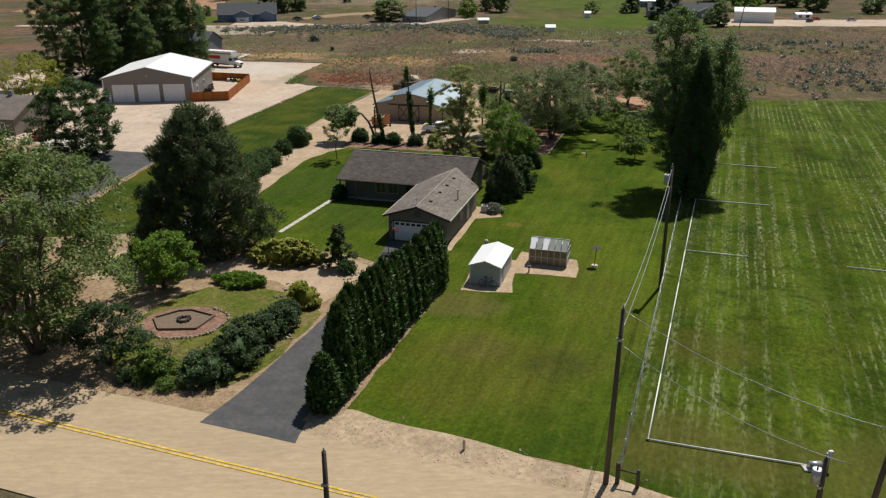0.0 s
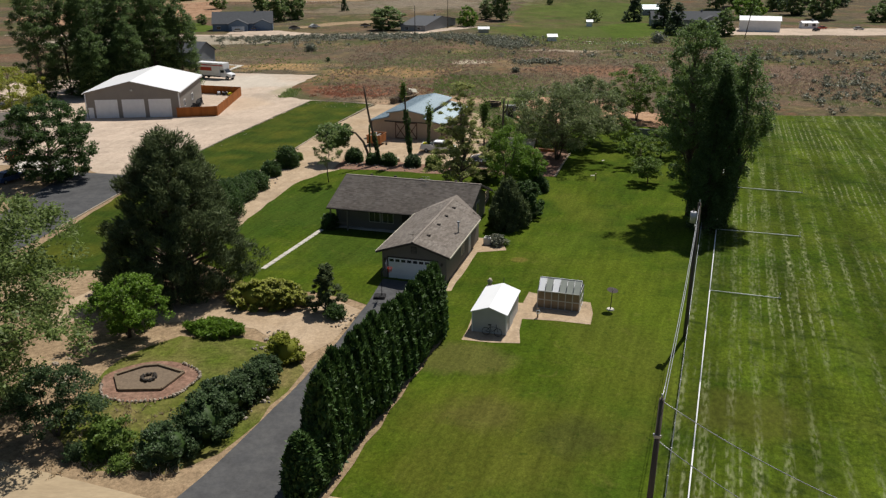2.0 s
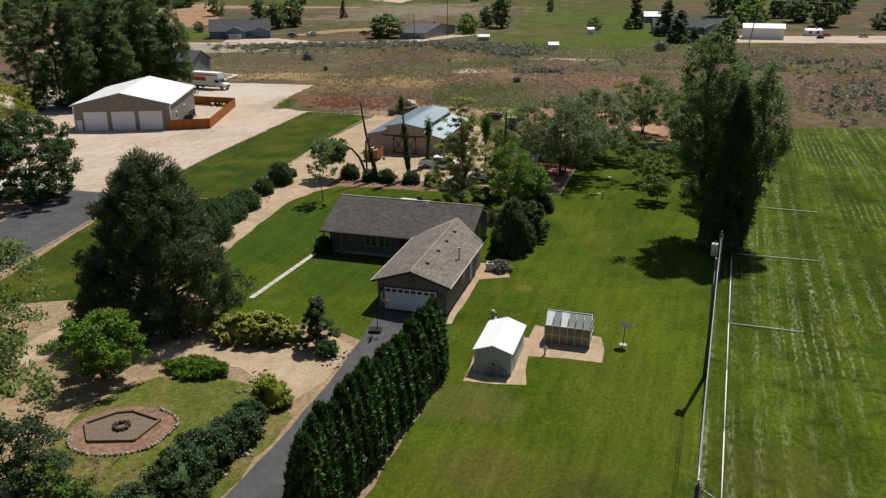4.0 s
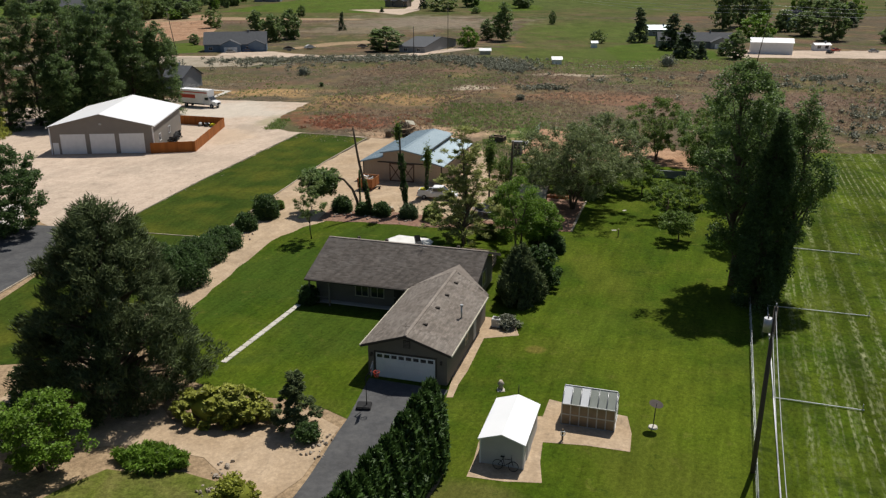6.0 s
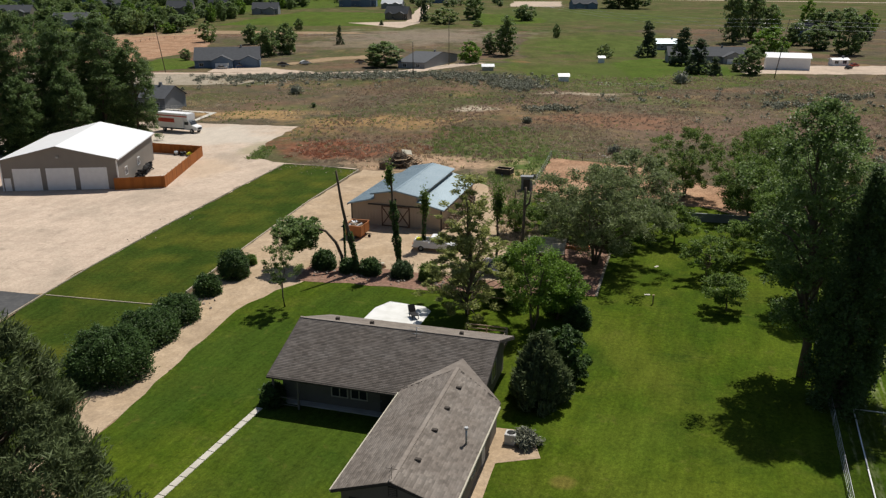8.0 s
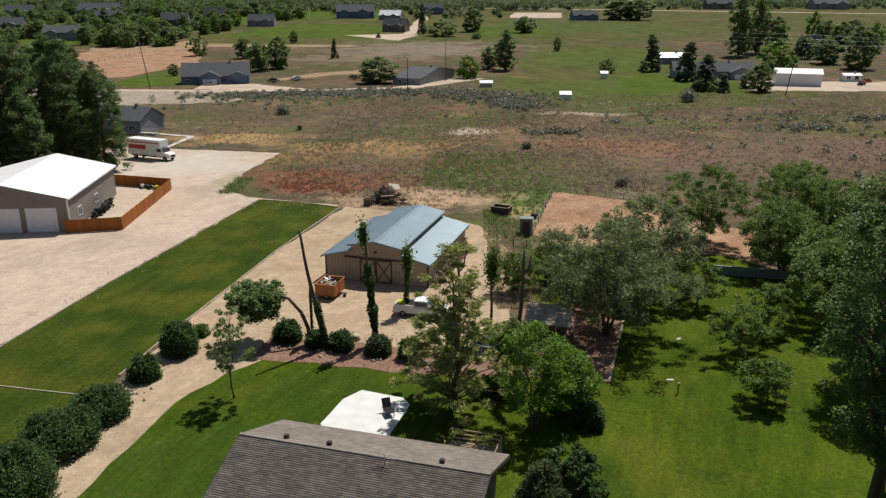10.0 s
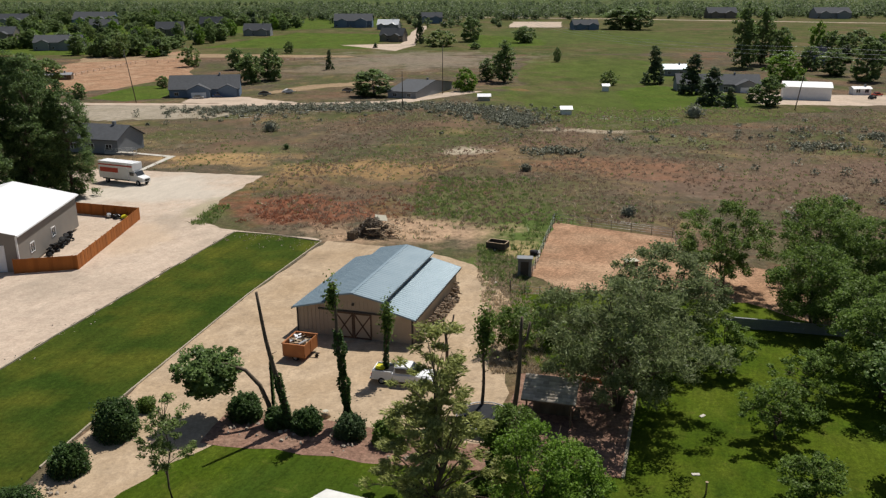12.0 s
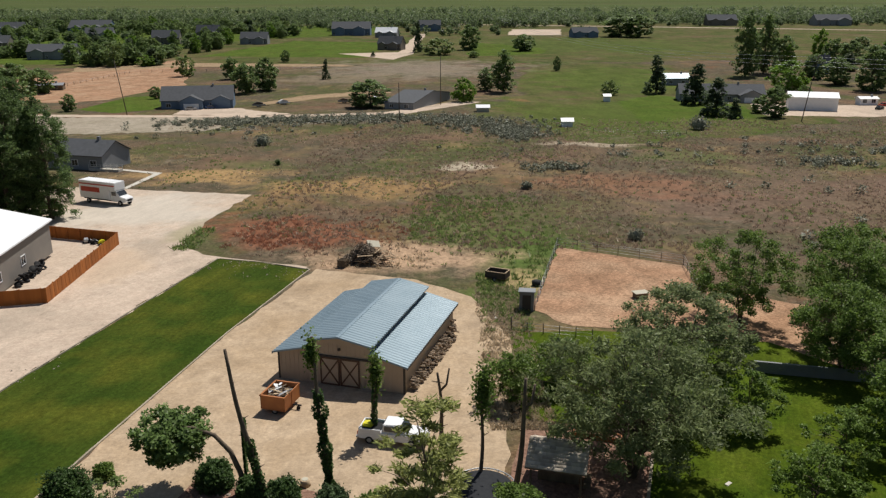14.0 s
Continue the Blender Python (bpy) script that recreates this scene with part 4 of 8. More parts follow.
def build_barn():
    b = thing("barn", -6.1, 146.6, turn=-16.5, z=-0.35, label="beige raised-centre barn with blue-grey metal roof and brown sliding doors", category="barn")
    W, D = 12.6, 16.4
    H1, H2, HM, HR, c = 2.85, 3.62, 4.38, 4.92, 3.05
    bm = prism(bmesh.new(), [(-W / 2, 0), (W / 2, 0), (W / 2, H1), (c, H2), (c, HM), (0, HR), (-c, HM), (-c, H2), (-W / 2, H1)], 0, D)
    part("wall", bm, M["barn_wall"], b)
    def ribbed(x0, z0, x1, z1, ya, yb):
        n = 36
        V, F = [], []
        prof = []
        for i in range(n + 1):
            y = ya + (yb - ya) * i / n
            for d, l in ((-0.13, 0), (-0.07, 0.09), (0.07, 0.09), (0.13, 0)):
                prof.append((min(max(y + d, ya), yb), l))
        for x, z in ((x0, z0), (x1, z1)):
            V += [(x, y, z + l) for y, l in prof]
        k = len(prof)
        F = [(i, i + 1, k + i + 1, k + i) for i in range(k - 1)]
        if x1 > x0:
            F = [f[::-1] for f in F]
        bm = bmesh.new()
        bm.from_mesh(quick_mesh("roof", V, F))
        slab = [bm.verts.new(p) for p in ((x0, ya, z0), (x0, yb, z0), (x1, yb, z1), (x1, ya, z1), (x0, ya, z0 - 0.09), (x0, yb, z0 - 0.09), (x1, yb, z1 - 0.09), (x1, ya, z1 - 0.09))]
        for q in ((4, 5, 6, 7), (0, 4, 7, 3), (1, 2, 6, 5), (0, 1, 5, 4), (2, 3, 7, 6)):
            bm.faces.new([slab[i] for i in q])
        return bm
    e = 0.45
    for s in (-1, 1):
        part("roof", ribbed(s * (W / 2 + e), H1 - 0.02, s * c, H2 + 0.12, -e, D + e), M["barn_roof"], b)
        part("roof", ribbed(s * (c + 0.35), HM + 0.02, 0, HR + 0.12, -e, D + e), M["barn_roof"], b)
        part("corner_trim", boxm(s * W / 2 - 0.09, s * W / 2 + 0.09, -0.03, 0.12, 0, H1), M["trim"], b)
        part("fascia", boxm(s * (W / 2 + e) - 0.03, s * (W / 2 + e) + 0.03, -e, D + e, H1 - 0.2, H1 - 0.05), M["trim"], b)
    part("ridge_cap", boxm(-0.18, 0.18, -e, D + e, HR + 0.1, HR + 0.19, bevel=0.03), M["barn_roof"], b)
    for i in range(28):
        x = -W / 2 + 0.25 + i * (W - 0.5) / 27
        top = H1 + (abs(abs(x) - W / 2)) / (W / 2 - c) * (H2 - H1) if abs(x) > c else HM - 0.1
        part("siding_rib", boxm(x - 0.025, x + 0.025, -0.03, 0.0, 0.05, top - 0.1), M["barn_wall"], b)
    part("door_track", boxm(-3.9, 3.9, -0.16, 0.0, 2.85, 3.0), M["trim"], b)
    for s in (-1, 1):
        x0, x1 = (-1.98, -0.03) if s < 0 else (0.03, 1.98)
        d = part("barn_door", boxm(x0, x1, -0.1, -0.03, 0.05, 2.82), M["barn_wall"], b)
        for a in ((x0, x0 + 0.14, 0.05, 2.82), (x1 - 0.14, x1, 0.05, 2.82), (x0 + 0.14, x1 - 0.14, 0.05, 0.2), (x0 + 0.14, x1 - 0.14, 2.67, 2.82)):
            part("door_rail", boxm(a[0], a[1], -0.14, -0.1, a[2], a[3]), M["barn_door"], d)
        L = math.hypot(1.8, 2.5)
        for g in (1, -1):
            part("cross_brace", boxm(-L / 2, L / 2, -0.02, 0.02, -0.07, 0.07, pose((x0 + x1) / 2, -0.12 - 0.003 * g, 1.43, 0, g * math.degrees(math.atan2(2.5, 1.8)), 0)), M["barn_door"], d)
    part("lamp", boxm(-0.12, 0.12, -0.2, 0, 3.6, 3.85, bevel=0.03), M["trim"], b)
    return b


barn = build_barn()


def build_shop():
    s = thing("workshop", -60.5, 168.4, turn=4.8, z=-0.85, label="large grey metal workshop with white roof and three white roller doors", category="workshop")
    W, D, H, R = 17.8, 22.0, 4.9, 7.0
    part("wall", prism(bmesh.new(), [(-W / 2, 0), (W / 2, 0), (W / 2, H), (0, R), (-W / 2, H)], 0, D), M["shop_wall"], s)
    for k in (-1, 1):
        bm = bmesh.new()
        x0, x1 = k * (W / 2 + 0.35), 0
        z0 = H - 0.05
        vs = [bm.verts.new((x, y, z)) for x, z in ((x0, z0), (x1, R + 0.05)) for y in (-0.4, D + 0.4)]
        top = bm.faces.new((vs[0], vs[1], vs[3], vs[2]))
        r = bmesh.ops.extrude_face_region(bm, geom=[top])
        for g in r["geom"]:
            if isinstance(g, bmesh.types.BMVert):
                g.co.z += 0.12
        bmesh.ops.recalc_face_normals(bm, faces=bm.faces)
        part("roof", bm, M["white_metal"], s)
        part("corner_trim", boxm(k * W / 2 - 0.1, k * W / 2 + 0.1, -0.05, 0.1, 0, H), M["white"], s)
        part("gutter", boxm(x0 - 0.08, x0 + 0.08, -0.4, D + 0.4, z0 - 0.1, z0 + 0.08), M["white"], s)
        part("fascia", boxm(-9.6, 9.6, -0.05, 0.0, 0, 0.25, pose(k * W / 4, -0.36, (H + R) / 2 - 0.1, 0, k * math.degrees(math.atan2(R - H, W / 2)), 0) @ Matrix.Diagonal((0.49, 1, 1, 1))), M["shop_wall"], s)
    for i, x in enumerate((-7.2, -2.1, 3.0)):
        d = part("roller_door", boxm(x, x + 4.3, -0.04, 0.02, 0.05, 3.6), M["white"], s)
        for j in range(6):
            part("panel", boxm(x + 0.05, x + 4.25, -0.06, -0.04, 0.1 + j * 0.59, 0.62 + j * 0.59), M["white"], d)
    part("door", boxm(-8.6, -7.6, -0.04, 0.02, 0.05, 2.1), M["white"], s)
    for y in (4.5, 12.0):
        window(s, y, 1.4, 1.3, 1.2, W / 2 + 0.02, face="side", frame_mat="white")
    part("lamp", boxm(-0.2, 0.2, -0.3, 0, 5.2, 5.5, bevel=0.03), M["steel"], s)
    return s


shop = build_shop()


def build_shed():
    s = thing("garden_shed", 2.55, 71.2, turn=-16.5, label="small grey-white vinyl shed with bright white gable roof", category="shed")
    W, D, H, R = 2.9, 5.2, 1.9, 2.42
    part("wall", prism(bmesh.new(), [(0, 0), (W, 0), (W, H), (W / 2, R - 0.06), (0, H)], 0, D), M["shed_white"], s)
    for k in (0, 1):
        x0 = -0.15 if k == 0 else W + 0.15
        bm = bmesh.new()
        vs = [bm.verts.new(p) for p in ((x0, -0.15, H - 0.03), (x0, D + 0.15, H - 0.03), (W / 2, D + 0.15, R), (W / 2, -0.15, R))]
        top = bm.faces.new(vs)
        r = bmesh.ops.extrude_face_region(bm, geom=[top])
        for g in r["geom"]:
            if isinstance(g, bmesh.types.BMVert):
                g.co.z += 0.07
        bmesh.ops.recalc_face_normals(bm, faces=bm.faces)
        part("roof", bm, M["white_metal"], s)
    for x in (0.0, W):
        part("corner_trim", boxm(x - 0.05, x + 0.05, -0.04, 0.05, 0, H), M["white"], s)
    part("door", boxm(W + 0.005, W + 0.05, 1.2, 2.6, 0.05, 1.8), M["shed_white"], s)
    return s


build_shed()


def build_greenhouse():
    g = thing("greenhouse", 8.6, 76.0, turn=-17, label="small greenhouse with aluminium frame and cloudy panels", category="greenhouse")
    W, D, H, R = 3.75, 2.5, 1.7, 2.55
    fr = bmesh.new()
    e = 0.04
    for x in np.linspace(0, W, 7):
        for y in (0, D):
            box(fr, x - e, x + e, y - e, y + e, 0, H)
        for y0 in (0, D):
            tube(fr, [(x, y0, H), (x, D / 2, R)], [0.035, 0.035], 4)
    for y, z in ((0, H), (D, H), (D / 2, R), (0, 0.05), (D, 0.05), (0, 0.9), (D, 0.9)):
        box(fr, 0, W, y - e, y + e, z - e, z + e)
    for x in (0, W):
        for z in (0.05, 0.9, H):
            box(fr, x - e, x + e, 0, D, z - e, z + e)
        tube(fr, [(x, D / 2, 0), (x, D / 2, R)], [0.035, 0.035], 4)
    part("frame", fr, M["steel"], g)
    for i in range(6):
        a, b = i * W / 6 + 0.04, (i + 1) * W / 6 - 0.04
        m = "white" if i == 2 or i == 0 else "poly"
        for y0, y1 in ((0, D / 2), (D, D / 2)):
            bm = bmesh.new()
            vs = [bm.verts.new(p) for p in ((a, y0, H + 0.02), (b, y0, H + 0.02), (b, y1, R + 0.0), (a, y1, R + 0.0))]
            f = bm.faces.new(vs)
            r = bmesh.ops.extrude_face_region(bm, geom=[f])
            for q in r["geom"]:
                if isinstance(q, bmesh.types.BMVert):
                    q.co.z += 0.02
            bmesh.ops.recalc_face_normals(bm, faces=bm.faces)
            part("roof_panel", bm, M[m], g)
        for y in (0, D):
            for z0, z1 in ((0.1, 0.86), (0.94, H - 0.05)):
                part("side_panel", boxm(a, b, y - 0.01, y + 0.01, z0, z1), M["poly_side"], g)
    for x in (0, W):
        for y0, y1 in ((0.05, D / 2 - 0.05), (D / 2 + 0.05, D - 0.05)):
            part("end_panel", boxm(x - 0.01, x + 0.01, y0, y1, 0.1, H), M["poly"], g)
    return g


build_greenhouse()

# ---- trees ----
def leaves_mesh(name, P, size, rng, aspect=1.0, up=0.5, dirs=None):
    """Many small four-cornered leaves at the points P, each turned its own way."""
    n = len(P)
    nrm = rng.normal(size=(n, 3))
    nrm /= np.linalg.norm(nrm, axis=1, keepdims=True)
    nrm[:, 2] = np.abs(nrm[:, 2]) + up
    nrm /= np.linalg.norm(nrm, axis=1, keepdims=True)
    a = rng.normal(size=(n, 3)) if dirs is None else dirs + 0.35 * rng.normal(size=(n, 3))
    a -= nrm * (a * nrm).sum(1, keepdims=True)
    a /= np.linalg.norm(a, axis=1, keepdims=True) + 1e-9
    b = np.cross(nrm, a)
    s = size * rng.uniform(0.6, 1.35, (n, 1))
    la, lb = a * s * aspect, b * s
    tip = nrm * s * 0.25
    V = np.stack([P - la * 0.5, P + lb * 0.5 - tip, P + la * 0.6, P - lb * 0.5 - tip], 1).reshape(-1, 3)
    F = np.arange(4 * n).reshape(n, 4)
    return quick_mesh(name, V, F)


def crown_points(n, clusters, rng, h0, h1, prof, cr, squash=0.7, shell=0.45, cx=0.0, cy=0.0, wob=0.25):
    """Points in clumps that fill a crown whose radius at height s (0 to 1) is prof(s)."""
    C = []
    while len(C) < clusters:
        s = rng.random()
        r = prof(s)
        if rng.random() * 1.0 > r / max(prof(q / 10) for q in range(11)) + 0.08:
            continue
        t = rng.random() * 2 * np.pi
        rad = r * (rng.random() ** shell) * (1 + wob * math.sin(3 * t + 7 * s) * rng.random())
        C.append((cx + rad * math.cos(t), cy + rad * math.sin(t), h0 + (h1 - h0) * s))
    C = np.array(C)
    k = rng.integers(0, clusters, n)
    off = rng.normal(size=(n, 3))
    off *= (cr * rng.random((n, 1)) ** 0.5) / (np.linalg.norm(off, axis=1, keepdims=True) + 1e-9)
    off[:, 2] *= squash
    return C, C[k] + off * rng.uniform(0.6, 1.2, (clusters, 1))[k]


def trunk_mesh(h, r, rng, limbs, C, lean=(0, 0), stems=1, h0=1.0):
    """The stems as one list of meshes and the limbs as another."""
    trunks, boughs = [], []
    for sidx in range(stems):
        a = 2 * math.pi * sidx / stems + 0.4
        ox, oy = (0.12 * r * stems * math.cos(a), 0.12 * r * stems * math.sin(a)) if stems > 1 else (0, 0)
        sx, sy = lean[0] + (0.16 * h * math.cos(a) if stems > 1 else 0), lean[1] + (0.16 * h * math.sin(a) if stems > 1 else 0)
        pts, rad = [], []
        for i in range(7):
            s = i / 6
            pts.append((ox + sx * s + rng.normal() * 0.02 * h * (s > 0), oy + sy * s + rng.normal() * 0.02 * h * (s > 0), h * s - 0.1))
            rad.append(r / stems ** 0.5 * (1 - 0.88 * s) * (1.25 if i == 0 else 1))
        trunks.append(tube(bmesh.new(), pts, rad, 8))
        pick = rng.permutation(len(C))[:max(1, limbs // stems)]
        for j in pick:
            c = C[j]
            z0 = max(h0 * 0.8, min(c[2] - 0.25 * h * rng.uniform(0.3, 1), h * 0.85))
            s = min(1.0, max(0.0, z0 / h))
            q = min(5, int(s * 6))
            p = Vector(pts[q]).lerp(Vector(pts[q + 1]), s * 6 - q)
            mid = p.lerp(Vector(c.tolist()), 0.5) + Vector((0, 0, 0.06 * h * rng.random()))
            rr = max(0.025, r / stems ** 0.5 * (1 - 0.88 * s) * 0.45)
            boughs.append(tube(bmesh.new(), [p, mid, Vector(c.tolist())], [rr, rr * 0.6, rr * 0.2], 5, cap=False))
    return trunks, boughs


def tree(name, x, y, h, radius, material, label, category="tree", group="", kind_seed=1, h0=1.5, prof=None, clusters=70, leaves=6000, leaf=0.3, cr=1.1, shell=0.45, limbs=24, trunk=0.25, stems=1, aspect=1.3, up=0.4, squash=0.7, lean=(0, 0), needle=False, rise=0.25, top=0.92, wob=0.25):
    rng = np.random.default_rng(kind_seed)
    t = thing(name, x, y, label=label, category=category, group=group)
    prof = prof or (lambda s: radius * math.sqrt(max(0.02, 1 - (2 * s - 0.9) ** 2 * 0.95)))
    leaves, clusters, leaf, cr = int(leaves * (2.4 if y < 300 else 1.2)), int(clusters * 2.3), leaf * (0.58 if y < 300 else 0.78), cr * 0.72
    C, P = crown_points(leaves, clusters, rng, h0, h - cr * squash * 0.6, prof, cr, squash, shell, wob=wob)
    f = np.clip(P[:, 2] / h, 0, 1)
    P[:, 0] += lean[0] * f
    P[:, 1] += lean[1] * f
    C[:, 0] += lean[0] * C[:, 2] / h
    C[:, 1] += lean[1] * C[:, 2] / h
    dirs = None
    if needle:
        dirs = P.copy()
        dirs[:, 2] = 0
        dirs /= np.linalg.norm(dirs, axis=1, keepdims=True) + 1e-6
        dirs[:, 2] = rise
    P[:, 2] = np.maximum(P[:, 2], 0.05)
    trunks, boughs = trunk_mesh(h * top, trunk, rng, limbs, C, lean, stems, h0)
    first = None
    for bm in trunks:
        ob = part("trunk", bm, M["bark_tree"], t)
        first = first or ob
    if y < 300:
        for bm in boughs:
            part("limb", bm, M["bark_tree"], first)
    else:
        for bm in boughs:
            bm.free()
    part("crown", leaves_mesh("crown", P, leaf, rng, aspect, up, dirs), LEAF[material], t)
    return t


def bush(x, y, h, r, material, label, name="bush", seed=1, leaves=1500, leaf=0.16, ry=None, turn=0, category="shrub", group="", cr=0.45, aspect=1.3, up=0.4, clusters=None, clipped=False):
    rng = np.random.default_rng(seed)
    t = thing(name, x, y, turn, label=label, category=category, group=group)
    k = clusters or max(14, int(r * 16))
    leaves, k, leaf = leaves * 2, k * 2, leaf * 0.75
    C, P = crown_points(leaves, k, rng, 0.25, h - cr * 0.4, lambda s: max(0.1, (r - cr * 0.4) * math.sqrt(max(0.02, 1 - (1.45 * s - 0.45) ** 2))), cr, 0.75, 0.35, wob=0.12)
    if clipped:
        n = len(P)
        th, q = rng.random(n) * 2 * np.pi, np.sqrt(rng.random(n))
        up_ = np.sqrt(np.maximum(0, 1 - q ** 2.6))
        lump = (0.78 + 0.26 * rng.random(n)) * (1 + 0.09 * np.sin(3 * th + seed) * np.sin(4 * q + seed) + 0.07 * np.sin(7 * th + 9 * q))
        low = rng.random(n) < 0.3
        P = np.stack([r * q * lump * np.cos(th), r * q * lump * np.sin(th), h * lump * np.where(low, up_ * rng.random(n), up_)], 1)
        P[low, :2] *= (0.97 / np.maximum(q[low], 0.5))[:, None]
    if ry:
        P[:, 1] *= ry / r
        C[:, 1] *= ry / r
    P[:, 2] = np.maximum(P[:, 2], 0.04)
    bm = bmesh.new()
    for j in rng.permutation(len(C))[:10]:
        c = Vector(C[j].tolist()) * 0.9
        tube(bm, [(0, 0, -0.05), c * 0.5, c], [0.05, 0.035, 0.012], 5, cap=False)
    part("branch_frame", bm, M["bark_tree"], t)
    V, F = [], []
    ring = 12
    for z, q in ((0.1, 0.5), (0.28, 0.62), (0.5, 0.58), (0.68, 0.38), (0.78, 0.1)):
        q = q * (1.22 if clipped else 1)
        V += [(r * q * math.cos(2 * math.pi * j / ring) * rng.uniform(0.85, 1.1), (ry or r) * q * math.sin(2 * math.pi * j / ring) * rng.uniform(0.85, 1.1), h * z * rng.uniform(0.92, 1.04)) for j in range(ring)]
    F = [(a * ring + j, a * ring + (j + 1) % ring, (a + 1) * ring + (j + 1) % ring, (a + 1) * ring + j) for a in range(4) for j in range(ring)]
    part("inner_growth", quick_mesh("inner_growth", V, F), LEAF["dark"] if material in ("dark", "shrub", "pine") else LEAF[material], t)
    part("foliage", leaves_mesh("foliage", P, leaf, rng, aspect, up), LEAF[material], t)
    return t


# garden by the road
tree("broadleaf_tree", -32.0, 57.5, 18.0, 8.6, "willow", "large airy grey-green multi-stemmed tree over bare soil", kind_seed=2, h0=2.5, clusters=150, leaves=19000, leaf=0.26, cr=1.6, stems=4, trunk=0.5, limbs=50, aspect=1.8, wob=0.3)
tree("broadleaf_tree", -39.0, 66.0, 14.5, 6.5, "willow", "airy grey-green tree at the garden edge", kind_seed=3, h0=2, clusters=70, leaves=7000, leaf=0.27, cr=1.4, stems=3, trunk=0.35, limbs=24, aspect=1.8)
tree("pine_tree", -25.1, 81.0, 15.2, 6.9, "pine", "broad dark green pine with a rounded top", kind_seed=4, h0=0.5, clusters=230, leaves=36000, leaf=0.135, cr=1.15, trunk=0.4, limbs=70, aspect=6.0, up=0.0, needle=True, rise=1.2, shell=0.28, wob=0.25, squash=0.95, prof=lambda s: 6.9 * min(1, 0.78 + s * 1.3) * max(0.04, 1 - max(0, s - 0.15) / 0.87) ** 0.55)
tree("broadleaf_tree", -26.2, 70.3, 5.8, 3.3, "bright", "low bright green spreading tree", kind_seed=5, h0=1.0, clusters=50, leaves=5500, leaf=0.24, cr=0.8, trunk=0.16, stems=3)
bush(-16.0, 76.9, 2.4, 3.9, "juniper", "low spreading yellow-green juniper by gravel", "juniper", 6, 6500, 0.2, ry=2.0, turn=-8, aspect=2.2, up=0.7)
tree("pine_tree", -10.4, 75.6, 4.4, 1.8, "pine", "small irregular dark pine", kind_seed=7, h0=0.4, clusters=34, leaves=3600, leaf=0.16, cr=0.5, trunk=0.1, limbs=18, aspect=2.4, needle=True, prof=lambda s: 1.75 * (1 - 0.75 * s))
bush(-9.4, 74.0, 1.3, 1.0, "dark", "rounded dark shrub below the small pine", seed=8, leaves=900)
bush(-19.2, 71.2, 0.95, 2.7, "bright", "mound of tall green ornamental grass", "ornamental_grass", 9, 4200, 0.14, ry=1.5, turn=-14, aspect=4.0, up=0.1, category="ornamental grass")
bush(-12.4, 66.2, 2.4, 1.6, "gold", "yellow-green leafy shrub by gravel path", seed=10, leaves=2600, leaf=0.2)
SHRUBS = [(-17.6, 53.2, 2.2, 2.1), (-16.0, 55.8, 2.9, 2.4), (-15.2, 58.6, 2.8, 2.2), (-13.9, 61.3, 2.4, 1.9), (-13.6, 63.9, 1.7, 1.3)]
for i, (x, y, h, r) in enumerate(SHRUBS):
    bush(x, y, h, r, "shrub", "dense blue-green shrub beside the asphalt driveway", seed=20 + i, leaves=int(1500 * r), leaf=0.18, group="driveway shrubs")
tree("broadleaf_tree", -25.8, 55.6, 5.2, 3.4, "shrub", "low wide dark green tree", kind_seed=30, h0=1.2, clusters=46, leaves=5200, leaf=0.22, cr=0.8, trunk=0.16, stems=2)
bush(-21.6, 54.0, 2.4, 1.8, "ash", "rounded mid-green shrub by the road", seed=31, leaves=2600, leaf=0.18)
bush(-20.1, 51.9, 0.9, 0.8, "ash", "small low green shrub at the road edge", seed=32, leaves=700, leaf=0.14)
bush(-23.2, 53.2, 1.2, 1.0, "shrub", "small blue-green shrub near the road", seed=33, leaves=900, leaf=0.15)
bush(-29.5, 76.5, 2.2, 2.2, "dark", "dark shrub beside the big pine", seed=34, leaves=2200)
bush(-30.5, 80.0, 3.0, 2.6, "dark", "dark shrub beside the big pine", seed=35, leaves=2800)

# hedge of columnar evergreens
N_HEDGE = 20
def hedge_tree(seed):
    rng = np.random.default_rng(seed)
    t = thing("columnar_evergreen", 0, 0, label="tall narrow dark green evergreen in a clipped row", category="tree", group="evergreen hedge")
    h, r = 5.1, 0.98
    n = 2600
    s = rng.random(n) ** 0.9
    th = rng.random(n) * 2 * np.pi
    prof = r * np.clip(1 - s ** 2.5, 0, 1) ** 0.65 * (0.86 + 0.14 * np.minimum(1, s * 6)) + 0.05
    rad = prof * (0.72 + 0.3 * rng.random(n)) * (1 + 0.10 * np.sin(5 * th + 4 * s))
    P = np.stack([rad * np.cos(th), rad * np.sin(th), 0.1 + s * h * (0.97 + 0.04 * rng.random(n))], 1)
    d = np.stack([np.cos(th) * 0.4, np.sin(th) * 0.4, np.ones(n)], 1)
    nr = leaves_mesh("foliage", P, 0.17, rng, 2.2, 0.0, d)
    part("foliage", nr, LEAF["cedar"], t)
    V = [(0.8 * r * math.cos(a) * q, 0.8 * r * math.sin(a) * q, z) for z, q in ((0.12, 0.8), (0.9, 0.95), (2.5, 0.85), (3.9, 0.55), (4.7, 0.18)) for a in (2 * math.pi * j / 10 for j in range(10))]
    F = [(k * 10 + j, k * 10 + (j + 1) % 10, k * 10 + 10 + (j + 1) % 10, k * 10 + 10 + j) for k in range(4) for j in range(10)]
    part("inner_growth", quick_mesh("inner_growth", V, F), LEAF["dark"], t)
    part("trunk", tube(bmesh.new(), [(0, 0, -0.1), (0, 0, 2.5)], [0.1, 0.05], 8), M["bark_tree"], t)
    return t


